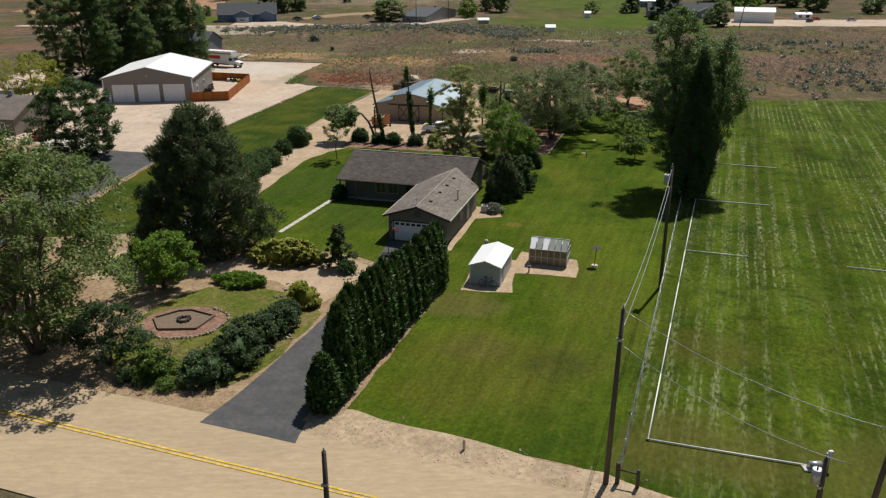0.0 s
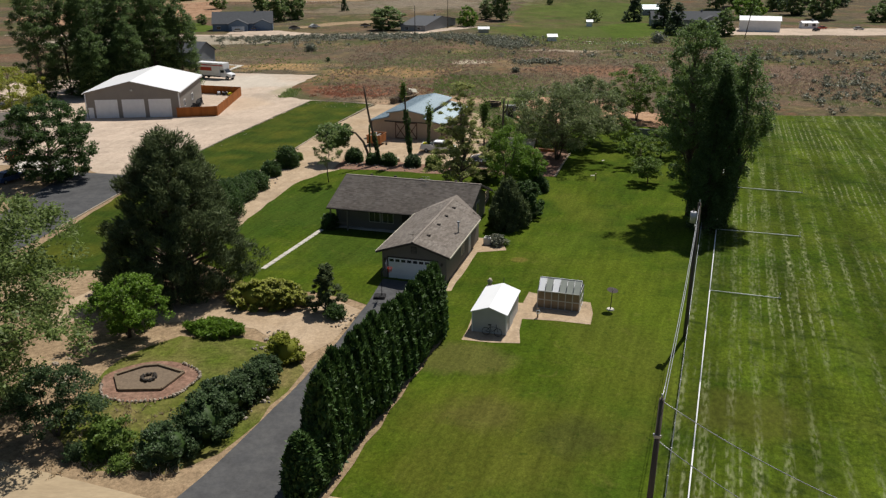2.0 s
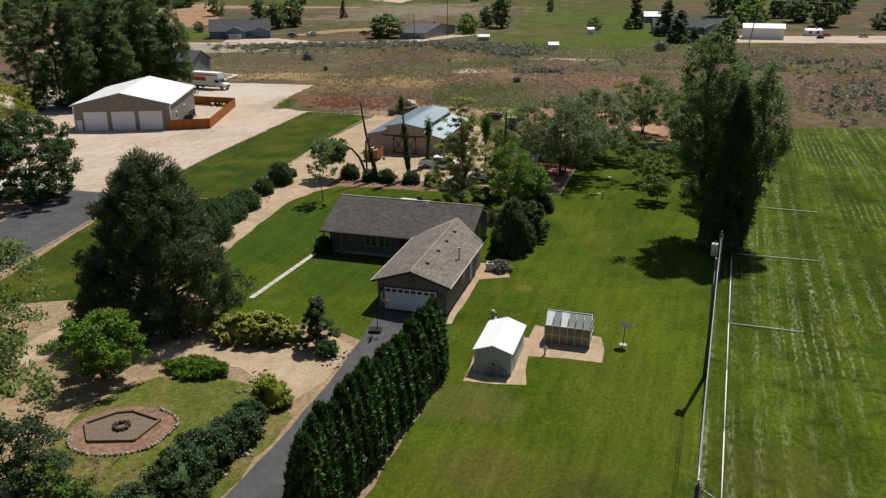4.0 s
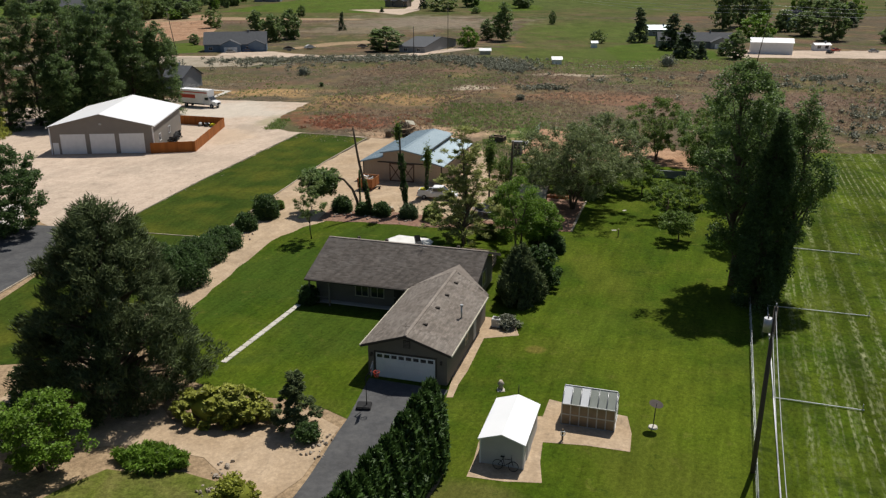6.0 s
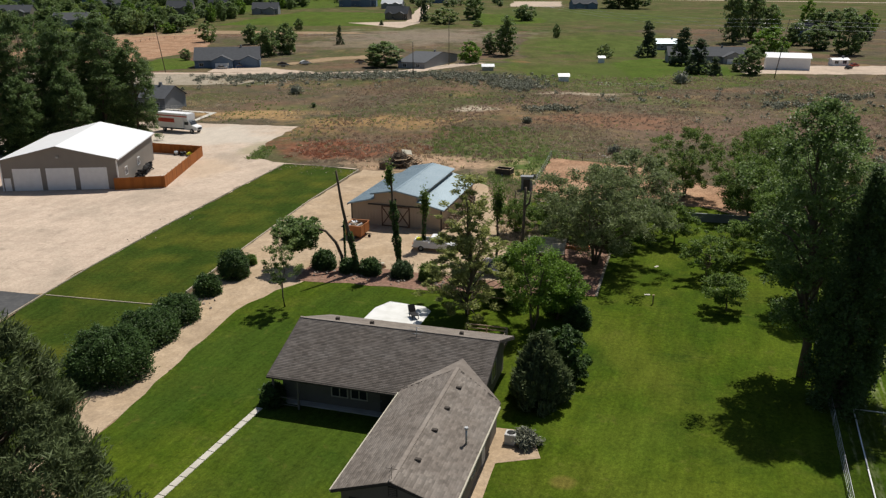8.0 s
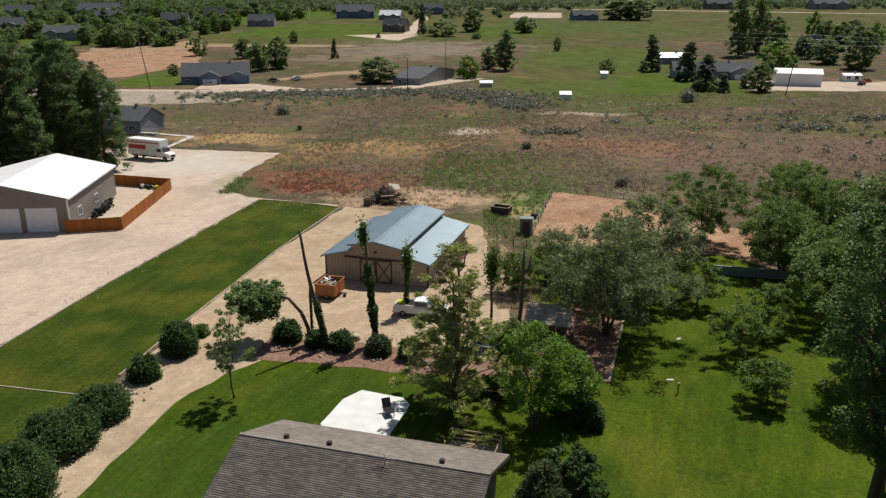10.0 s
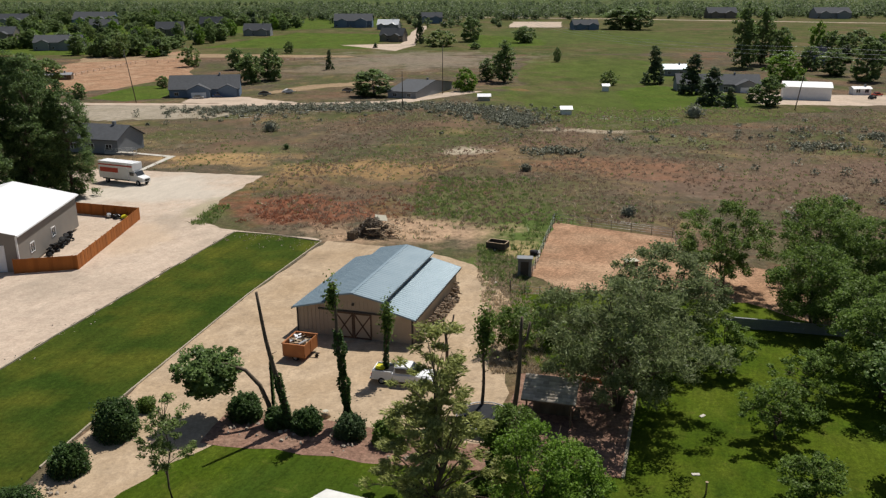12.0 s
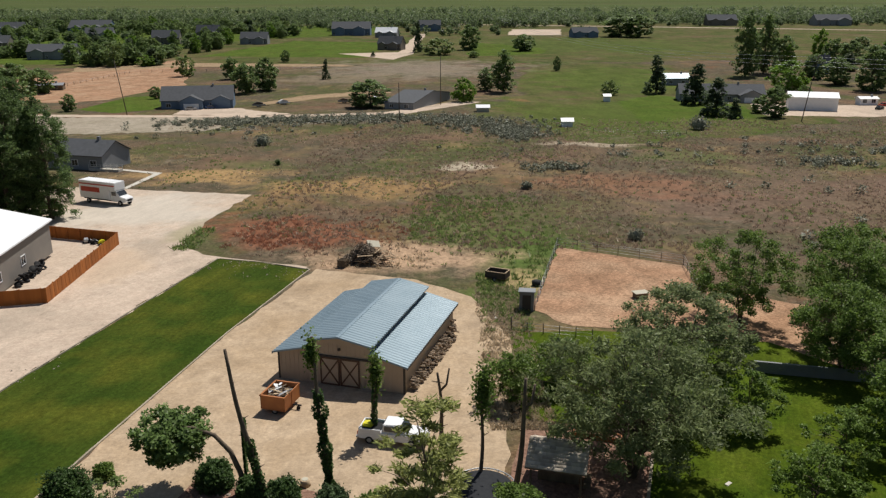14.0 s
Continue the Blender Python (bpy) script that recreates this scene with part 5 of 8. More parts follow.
hedge_models = [hedge_tree(100 + i) for i in range(3)]
_r = random.Random(5)
for i in range(N_HEDGE):
    s = i / (N_HEDGE - 1)
    x, y = -8.3 + 7.6 * s + _r.uniform(-0.1, 0.1), 49.2 + 21.6 * s
    k = _r.uniform(0.92, 1.08)
    m = pose(x, y, 0, 0, 0, _r.uniform(0, 360))
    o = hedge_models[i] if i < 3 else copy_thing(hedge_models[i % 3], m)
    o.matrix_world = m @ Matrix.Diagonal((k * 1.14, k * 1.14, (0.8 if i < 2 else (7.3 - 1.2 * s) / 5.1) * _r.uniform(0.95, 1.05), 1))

# lawn trees
tree("cottonwood", 30.0, 103.0, 23.0, 6.0, "poplar", "tall leafy cottonwood on the lawn edge", kind_seed=40, lean=(-0.9, 0.5), h0=4.0, clusters=120, leaves=15000, leaf=0.27, cr=1.25, trunk=0.42, limbs=60, wob=0.35, prof=lambda s: 5.6 * (0.45 + 1.1 * s) * max(0.1, 1 - s ** 5) / 1.2)
tree("poplar", 30.5, 98.2, 19.6, 2.8, "column", "tall narrow columnar dark poplar", kind_seed=41, lean=(0.9, 0.6), h0=0.2, clusters=170, leaves=19000, leaf=0.26, cr=1.0, squash=1.6, trunk=0.45, limbs=50, shell=0.3, prof=lambda s: 2.7 * min(1, 0.7 + 1.5 * s) * max(0.08, 1 - s ** 2.4))
tree("cottonwood", 33.4, 100.6, 20.5, 2.9, "poplar", "leafy cottonwood stem beside the dark poplar", kind_seed=43, lean=(1.6, 0.8), h0=5.5, clusters=70, leaves=8000, leaf=0.26, cr=1.1, squash=1.2, trunk=0.28, limbs=36, wob=0.35, prof=lambda s: 2.9 * min(1, 0.55 + 1.2 * s) * max(0.1, 1 - s ** 4))
tree("cottonwood", 38.0, 119.5, 18.0, 4.2, "poplar", "tall leafy cottonwood behind the poplar", kind_seed=42, h0=2.0, clusters=90, leaves=11000, leaf=0.27, cr=1.3, trunk=0.35, limbs=40)
LAWN_TREES = [(29.2, 126.0, 5.0, 3.0), (28.2, 116.8, 3.8, 2.5), (22.2, 136.5, 5.0, 3.2), (28.8, 138.2, 5.2, 2.8), (33.5, 131.0, 5.2, 3.0)]
for i, (x, y, h, r) in enumerate(LAWN_TREES):
    tree("fruit_tree", x, y, h, r, "ash", "small open fruit tree on the lawn", group="fruit trees", kind_seed=50 + i, h0=1.2, clusters=32, leaves=2400, leaf=0.24, cr=0.75, trunk=0.11, limbs=20, wob=0.4)
tree("elm", 17.6, 130.6, 11.8, 7.0, "elm", "broad spreading grey-green elm over a playhouse", kind_seed=60, h0=2.4, clusters=120, leaves=12000, leaf=0.19, cr=1.3, trunk=0.3, stems=4, limbs=80, aspect=3.2, up=0.2, wob=0.5, shell=0.4)
tree("elm", 24.6, 143.0, 11.5, 5.8, "elm", "broad grey-green elm near the orchard", kind_seed=61, h0=2.5, clusters=80, leaves=8500, leaf=0.25, cr=1.2, trunk=0.25, stems=2, limbs=36, aspect=1.8)
BACK = [(37.0, 163.0, 11.0, 5.8), (46.5, 157.0, 12.0, 6.0), (42.0, 149.0, 9.5, 5.0), (50.5, 166.0, 11.0, 5.5), (41.0, 133.0, 9.5, 5.0), (52.0, 156.0, 11.0, 5.0), (44.0, 141.0, 9.0, 4.6)]
for i, (x, y, h, r) in enumerate(BACK):
    tree("broadleaf_tree", x, y, h, r, "ash", "leafy green tree above bare dirt", group="orchard edge trees", kind_seed=70 + i, h0=1.8, clusters=70, leaves=9000, leaf=0.27, cr=1.2, trunk=0.2, stems=2, limbs=26)
# behind the house
for i, (x, y, h, r) in enumerate([(9.6, 143.0, 5.0, 2.6), (14.2, 146.0, 5.2, 3.0), (17.5, 141.5, 4.6, 2.6)]):
    tree("fruit_tree", x, y, h, r, "ash", "leafy green garden tree near the barn yard", group="garden trees", kind_seed=95 + i, h0=0.8, clusters=36, leaves=3000, leaf=0.24, cr=0.8, trunk=0.12, limbs=16)
tree("conifer", 2.6, 116.0, 14.2, 5.2, "spruce", "sparse yellow-green conifer with open drooping branches", kind_seed=80, h0=1.2, clusters=100, leaves=8000, leaf=0.19, cr=0.85, trunk=0.22, limbs=70, aspect=3.2, needle=True, squash=0.5, shell=0.6, prof=lambda s: 5.2 * (1 - 0.86 * s) ** 0.85, wob=0.45)
tree("broadleaf_tree", 8.6, 112.5, 9.4, 2.7, "bright", "bright leafy green tree behind the house", kind_seed=81, h0=1.5, clusters=48, leaves=4300, leaf=0.22, cr=1.0, trunk=0.18, stems=2, limbs=24)
tree("broadleaf_tree", 11.2, 114.8, 6.6, 2.4, "bright", "bright green young tree by the bark bed", kind_seed=82, h0=1.2, clusters=44, leaves=4500, leaf=0.24, cr=0.9, trunk=0.15, limbs=20)
tree("broadleaf_tree", 7.6, 120.2, 6.4, 2.2, "ash", "leafy tree beside the trampoline", kind_seed=83, h0=1.5, clusters=40, leaves=4000, leaf=0.24, cr=0.9, trunk=0.14, limbs=20)
tree("juniper", 7.7, 98.8, 6.2, 2.3, "pine", "tall dark spiky juniper beside the house gable", category="shrub", kind_seed=84, h0=0.2, clusters=90, leaves=7000, leaf=0.2, cr=0.6, trunk=0.15, limbs=30, aspect=4.0, up=0.0, needle=True, rise=1.6, shell=0.3, squash=1.6, wob=0.3, prof=lambda s: 2.5 * min(1, 0.75 + s) * max(0.12, 1 - s ** 1.6))
bush(10.0, 103.0, 4.5, 2.4, "dark", "dark evergreen shrub behind the house", seed=85, leaves=4000, leaf=0.22)
tree("thin_tree", -15.7, 118.0, 8.4, 1.9, "willow", "thin sparse young tree by the gravel drive", kind_seed=86, h0=2.6, clusters=30, leaves=1700, leaf=0.2, cr=0.55, trunk=0.09, limbs=22, wob=0.4)
for i, (x, y, h, r, k) in enumerate([(-22.9, 126.8, 3.4, 2.1, "dark"), (-24.4, 121.6, 2.4, 1.7, "dark"), (-25.6, 115.2, 2.6, 2.3, "dark"), (-26.8, 110.6, 3.0, 2.8, "dark"), (-27.6, 103.6, 4.4, 3.5, "dark"), (-13.3, 129.6, 2.3, 1.7, "dark"), (-7.9, 127.6, 2.0, 1.5, "dark"), (-10.4, 128.2, 1.8, 1.3, "dark"), (-4.3, 126.6, 2.0, 1.5, "shrub"), (-1.2, 125.6, 2.2, 1.5, "ash"), (2.6, 124.6, 2.0, 1.5, "shrub"), (5.5, 118.5, 1.8, 1.5, "ash"), (-22.0, 130.8, 1.3, 0.9, "ash"), (-13.0, 98.4, 2.0, 1.2, "dark"), (12.2, 117.0, 3.0, 2.0, "dark"), (13.0, 113.5, 2.2, 1.6, "dark")]):
    bush(x, y, h * 0.86, r * (0.83 if i not in (2, 3, 4) else 1.0), k, "rounded dark green clipped shrub", seed=200 + i, leaves=int(700 + 800 * r * r), leaf=0.17, group="clipped shrubs", clipped=True)
# far left and by the workshop
tree("broadleaf_tree", -54.4, 119.5, 11.8, 6.0, "dark", "dense rounded dark green tree", kind_seed=90, h0=0.6, clusters=110, leaves=15000, leaf=0.32, cr=1.2, trunk=0.3, shell=0.3)
tree("broadleaf_tree", -84.0, 168.0, 10.5, 7.0, "gold", "golden green willow behind a roof", kind_seed=91, h0=1.5, clusters=70, leaves=6500, leaf=0.32, cr=1.3, trunk=0.3)
for i, (x, y, h, r) in enumerate([(-89.5, 193, 26, 5.0), (-86, 199, 27.5, 5.2), (-80.5, 201, 27, 5.4), (-75, 206, 27.5, 5.2), (-69.0, 210, 26.5, 5.0), (-64.2, 214, 21.5, 4.6), (-83, 214, 27, 5.4), (-76, 220, 26, 5), (-71, 218, 25, 4.8), (-72, 200, 17, 4.4), (-79, 195, 16, 4.4)]):
    tree("cottonwood", x, y, h, r, "cotton", "tall dark cottonwood behind the workshop", group="workshop cottonwoods", kind_seed=300 + i, h0=0.4, clusters=150, leaves=16000, leaf=0.34, cr=1.4, trunk=0.35, limbs=24, prof=lambda s, r=r: r * (0.75 + 0.5 * s) * max(0.1, 1 - s ** 4))

# ---- yard things ----
def utility_pole(x, y, h, label, transformer=False, lean=(0, 0)):
    t = thing("utility_pole", x, y, label=label, category="utility pole")
    part("post", tube(bmesh.new(), [(0, 0, -0.3), (lean[0] * 0.5, lean[1] * 0.5, h / 2), (lean[0], lean[1], h)], [0.17, 0.15, 0.12], 12), M["pole"], t)
    if transformer:
        bm = tube(bmesh.new(), [(lean[0] - 0.42, lean[1] - 0.1, h - 1.6), (lean[0] - 0.42, lean[1] - 0.1, h - 0.7)], [0.25, 0.25], 14)
        tr = part("transformer", bm, M["steel"], t, "grey steel transformer can")
        part("bushing", tube(bmesh.new(), [(lean[0] - 0.42, lean[1] - 0.1, h - 0.7), (lean[0] - 0.42, lean[1] - 0.1, h - 0.45)], [0.05, 0.03], 8), M["wood"], tr)
    part("insulator", tube(bmesh.new(), [(lean[0], lean[1], h), (lean[0], lean[1], h + 0.25)], [0.05, 0.04], 8), M["steel"], t)
    part("bracket", boxm(lean[0] - 0.22, lean[0] + 0.1, lean[1] - 0.14, lean[1] + 0.1, h - 2.0, h - 1.85), M["steel"], t)
    return t


def cable(pts, sag, r=0.022, label="sagging overhead power cable between poles"):
    bm = bmesh.new()
    a, b = Vector(pts[0]), Vector(pts[1])
    P = [a.lerp(b, i / 14) - Vector((0, 0, sag * 4 * (i / 14) * (1 - i / 14))) for i in range(15)]
    tube(bm, P, [r] * 15, 5)
    ob = part("overhead_cable", bm, M["steel"], None)
    return tagged(ob, label, "cable")


utility_pole(9.7, 40.7, 11.6, "weathered wooden utility pole at the road edge", lean=(0.2, 0.0))
utility_pole(20.3, 70.1, 11.6, "weathered wooden utility pole with a transformer on the lawn", True, lean=(0.1, 0.3))
utility_pole(-5.9, 34.0, 7.0, "short dark wooden pole on the far road side")
utility_pole(22.4, 35.4, 7.5, "dark wooden utility pole beside the mown field", lean=(0.6, 0))
utility_pole(20.6, 37.0, 4.5, "thin wooden pole with white boxes beside the irrigation pump", True)
cable([(9.9, 40.7, 11.5), (20.4, 70.4, 11.4)], 1.0)
cable([(9.9, 40.7, 10.2), (20.4, 70.4, 10.0)], 1.0)
cable([(9.9, 40.7, 11.5), (23.0, 35.4, 7.2)], 0.8)
cable([(9.9, 40.7, 9.4), (21.5, 36.2, 4.6)], 0.8)

# roadside fence corner and wire fence on the lot line
FA, FB = Vector((10.5, 40.9)), Vector((46.5, 146.5))
wf = thing("wire_fence", FA.x, FA.y, label="low wire fence with steel posts on the lot line", category="fence")
_d = FB - FA
_L = _d.length
_u = _d.normalized()
for i in range(38):
    q = _u * (_L * i / 37)
    part("fence_post", tube(bmesh.new(), [(q.x, q.y, -0.2), (q.x, q.y, 1.15)], [0.035, 0.035], 6), M["steel"] if i else M["pole"], wf)
for z, r in ((1.12, 0.02), (0.8, 0.01), (0.5, 0.012), (0.2, 0.012)):
    part("rail", tube(bmesh.new(), [(0, 0, z), (_d.x, _d.y, z)], [r, r], 6), M["steel"], wf)
for i, (x, y, h, r) in enumerate([(11.5, 40.3, 1.3, 0.12), (10.4, 40.75, 1.5, 0.14)]):
    bm = tube(bmesh.new(), [(0, 0, -0.2), (0, 0, h - 0.04), (0, 0, h)], [r, r * 0.95, r * 0.8], 10)
    t = thing("fence_brace_post", x, y, label="stout weathered wooden brace post at the road", category="fence post", group="brace posts")
    part("post", bm, M["pole"], t)
t = thing("brace_rail", 10.4, 40.7, label="wooden brace rail between two posts", category="rail")
part("rail", tube(bmesh.new(), [(0.05, 0, 1.05), (1.1, -0.4, 1.0)], [0.06, 0.06], 8), M["pole"], t)
t = thing("marker_post", 1.3, 44.2, label="short weathered wooden marker post on gravel", category="post")
part("post", tube(bmesh.new(), [(0, 0, -0.1), (0, 0, 0.75), (0, 0, 0.8)], [0.09, 0.085, 0.05], 10), M["pale_wood"], t)


# irrigation pipes
def pipe(pts, label, r=0.075, riser=True):
    t = thing("irrigation_pipe", pts[0][0], pts[0][1], label=label, category="pipe", group="irrigation pipes")
    o = Vector((pts[0][0], pts[0][1], 0))
    P = [Vector((x, y, 0.13)) - o for x, y in pts]
    for a, b in zip(P, P[1:]):
        k = max(1, round((b - a).length / 9))
        for i in range(k):
            p, q = a.lerp(b, i / k), a.lerp(b, (i + 1) / k)
            g = part("pipe_length", tube(bmesh.new(), [p, q], [r, r], 8), M["white"], t)
            part("coupling", tube(bmesh.new(), [q - (b - a).normalized() * 0.12, q + (b - a).normalized() * 0.12], [r * 1.35, r * 1.35], 8), M["steel"], g)
            if riser:
                part("riser", tube(bmesh.new(), [q, q + Vector((0, 0, 0.5))], [0.03, 0.03], 6), M["steel"], g)
    return t


pipe([(22.9, 42.2), (13.3, 45.2), (25.3, 79.6), (35.6, 109.0), (57.0, 168.0)], "long white irrigation main lying on the grass edge", 0.05, False)
for a, b, brk in [((25.3, 79.6), (52.0, 71.0), True), ((31.6, 97.3), (70, 85.8), True), ((38.2, 115.1), (80, 100.8), True), ((20.0, 64.5), (24, 63.2), False)]:
    A, B = Vector(a), Vector(b)
    if brk:
        for s0, s1 in ((0.0, 0.22), (0.55, 0.78), (0.8, 1.0)):
            pipe([tuple(A.lerp(B, s0)), tuple(A.lerp(B, s1))], "white sprinkler lateral half hidden in mown grass", 0.042)
t = thing("irrigation_pump", 22.9, 42.1, label="irrigation pump with white control box", category="pump")
part("motor", tube(bmesh.new(), [(-0.5, 0, 0.35), (0.3, 0, 0.35)], [0.22, 0.22], 12), M["steel"], t)
part("control_box", boxm(0.58, 0.88, -0.1, 0.1, 0.95, 1.35, bevel=0.03), M["white"], t)
part("stand", tube(bmesh.new(), [(0.72, 0, -0.1), (0.72, 0, 0.95)], [0.05, 0.05], 8), M["steel"], t)
part("base", boxm(-0.8, 0.5, -0.3, 0.3, 0, 0.14), M["concrete"], t)

# by shed and greenhouse
t = thing("satellite_dish", 15.1, 75.5, label="dark dish on a thin post standing in the lawn", category="dish")
part("post", tube(bmesh.new(), [(0, 0, -0.1), (0.1, 0.1, 1.75)], [0.04, 0.035], 8), M["trim"], t)
bm = bmesh.new()
bmesh.ops.create_cone(bm, cap_ends=True, segments=20, radius1=0.25, radius2=0.5, depth=0.14, matrix=pose(0.1, 0.1, 1.82, 8, 6, 0))
part("dish", bm, M["trim"], t)
part("feed_arm", tube(bmesh.new(), [(0.1, 0.1, 1.8), (0.1, -0.2, 2.15)], [0.02, 0.02], 6), M["steel"], t)
bm = bmesh.new()
bmesh.ops.create_cone(bm, cap_ends=True, segments=16, radius1=0.35, radius2=0.3, depth=0.1, matrix=pose(0, 0, 0.08))
part("base", bm, M["concrete"], t)
t = thing("tether_pole", 5.6, 77.6, label="black pole in a round weighted base", category="pole")
part("pole", tube(bmesh.new(), [(0, 0, 0.1), (0.05, 0, 2.3)], [0.03, 0.03], 8), M["dark"], t)
part("base", tube(bmesh.new(), [(0, 0, 0), (0, 0, 0.2), (0, 0, 0.26)], [0.36, 0.36, 0.25], 16), M["dark"], t)
t = thing("garden_ornament", 4.6, 81.0, label="small grey stone ornament on a pale slab", category="ornament")
part("slab", boxm(-0.3, 0.3, -0.4, 0.2, 0, 0.09, bevel=0.02), M["concrete"], t)
bm = tube(bmesh.new(), [(0, 0.1, 0.08), (0, 0.1, 0.35), (0, 0.1, 0.5), (0, 0.1, 0.8)], [0.22, 0.16, 0.28, 0.1], 12)
part("figure", bm, M["rock"], t)
t = thing("water_tap", 8.4, 73.9, label="standing garden tap with coiled hose", category="tap")
part("post", boxm(-0.06, 0.06, -0.06, 0.06, 0, 0.9, bevel=0.01), M["wood"], t)
bm = bmesh.new()
tube(bm, [(0.16 * math.cos(a), -0.1, 0.6 + 0.16 * math.sin(a)) for a in [i * 0.4 for i in range(17)]], [0.035] * 17, 6)
part("hose", bm, M["white"], t)
# basketball hoop
t = thing("basketball_hoop", -5.6, 78.3, turn=-4, label="portable basketball hoop with clear backboard and red rim on asphalt", category="basketball hoop")
part("base", boxm(-0.75, 0.35, -0.5, 0.5, 0.06, 0.3, bevel=0.06), M["dark"], t)
part("pole", tube(bmesh.new(), [(0, 0, 0.25), (0, 0, 2.6), (0.45, 0.1, 3.2)], [0.05, 0.05, 0.045], 8), M["dark"], t)
part("backboard", boxm(0.45, 0.5, -0.6, 0.6, 2.9, 3.65, bevel=0.015), M["glass"], t)
bm = bmesh.new()
tube(bm, [(0.8 + 0.23 * math.cos(a), 0.23 * math.sin(a), 3.05) for a in [i * 2 * math.pi / 16 for i in range(17)]], [0.02] * 17, 6)
part("rim", bm, M["red"], t)
bm = bmesh.new()
for i in range(12):
    a = i * math.pi / 6
    tube(bm, [(0.8 + 0.22 * math.cos(a), 0.22 * math.sin(a), 3.04), (0.8 + 0.13 * math.cos(a + 0.5), 0.13 * math.sin(a + 0.5), 2.62)], [0.014, 0.014], 4)
part("net", bm, M["red"], t)

# front walk
walk_a, walk_b = Vector((-18.2, 85.6)), Vector((-13.9, 97.8))
wk = thing("garden_walk", walk_a.x, walk_a.y, turn=math.degrees(math.atan2(12.2, 4.3)), label="narrow pale concrete walk of square slabs across the lawn", category="path", kind="structure")
for i in range(12):
    part("slab", boxm(0.02 + i * 1.075, 1.05 + i * 1.075, -0.27, 0.27, 0.0, 0.075, bevel=0.015), M["concrete"], wk)


# hexagonal fire bed
t = thing("fire_pit_bed", -22.3, 63.0, label="six-sided timber edged gravel bed in bark mulch with a stone ring", category="garden bed")
HEX = [(-2.6, 0.6), (-1.5, -1.6), (1.6, -1.5), (2.5, 1.0), (0.2, 2.2), (-0.9, 2.0)]
bm = bmesh.new()
f = bm.faces.new([bm.verts.new((3.6 * math.cos(a) * (1.0 + 0.05 * math.sin(5 * a)) + 0.2, 3.1 * math.sin(a) - 0.1, 0.05)) for a in [i * 2 * math.pi / 28 for i in range(28)]])
r = bmesh.ops.extrude_face_region(bm, geom=[f])
bmesh.ops.translate(bm, vec=(0, 0, -0.05), verts=[g for g in r["geom"] if isinstance(g, bmesh.types.BMVert)])
bmesh.ops.recalc_face_normals(bm, faces=bm.faces)
part("mulch", bm, M["bark"], t)
bm = bmesh.new()
f = bm.faces.new([bm.verts.new((x, y, 0.09)) for x, y in HEX])
r = bmesh.ops.extrude_face_region(bm, geom=[f])
bmesh.ops.translate(bm, vec=(0, 0, -0.06), verts=[g for g in r["geom"] if isinstance(g, bmesh.types.BMVert)])
bmesh.ops.recalc_face_normals(bm, faces=bm.faces)
part("gravel", bm, mat("brown_gravel", (0.20, 0.15, 0.105), (0.14, 0.105, 0.075), scale=6, bump=0.5), t)
for (xa, ya), (xb, yb) in zip(HEX, HEX[1:] + HEX[:1]):
    L, a = math.hypot(xb - xa, yb - ya), math.degrees(math.atan2(yb - ya, xb - xa))
    part("timber", boxm(0, L, -0.1, 0.1, 0.02, 0.24, pose(xa, ya, 0, 0, 0, a)), M["wood"], t)
_r = random.Random(8)
for i in range(12):
    a = i * math.pi / 6
    bm = bmesh.new()
    rock(bm, 0.1 + 0.5 * math.cos(a), 0.2 + 0.5 * math.sin(a), 0.2, 0.19, _r)
    part("stone", bm, M["trim"], t)
for i in range(44):
    a = -2.9 + i * 3.9 / 43
    bm = bmesh.new()
    rock(bm, 0.2 + 3.6 * math.cos(a) * (1.0 + 0.05 * math.sin(5 * a)), -0.1 + 3.1 * math.sin(a), 0.1, _r.uniform(0.13, 0.22), _r)
    part("stone", bm, M["rock"], t)


def rock_group(name, pts, label, r0, r1, seed, n, spread):
    rng = random.Random(seed)
    V, F = [], []
    bm = bmesh.new()
    for i in range(n):
        x, y = rng.choice(pts)
        x, y = x + rng.uniform(-spread, spread), y + rng.uniform(-spread, spread)
        r = rng.uniform(r0, r1)
        rock(bm, x, y, terr(y) + r * 0.25, r, rng)
    return tagged(part(name, bm, M["rock"], None), label, "stones", kind="stuff")


rock_group("loose_stones", [(-13.9, 58.5), (-13.3, 60.6), (-14.6, 68.3), (-14.2, 70.4), (-8.8, 72.5), (-8.3, 74.4), (-30, 66), (-33, 60), (-28, 63), (-36, 55)], "pale loose stones along the drive and garden", 0.08, 0.25, 11, 150, 0.9)
rock_group("bed_stones", [(-24.3, 118.5), (-24.6, 121), (-13, 127.5), (-9, 126.5), (-5, 125.3), (0, 124), (4, 123), (-25.5, 113)], "pale stones edging the planted bed", 0.1, 0.25, 12, 110, 1.3)
rock_group("strip_stones", [(-27.5, 186), (-25, 186), (-22, 184.5), (-19, 183), (-17, 181), (-37.5, 149), (-38, 142), (-36, 152), (-24, 181)], "pale scattered stones at the grass strip edge", 0.05, 0.14, 14, 110, 2.0)
rock_group("verge_gravel", [(-4, 46.5), (0, 44.3), (4, 42.8), (8, 41), (11, 39.6), (-7, 46)], "coarse gravel on the road shoulder", 0.03, 0.09, 13, 500, 1.5)


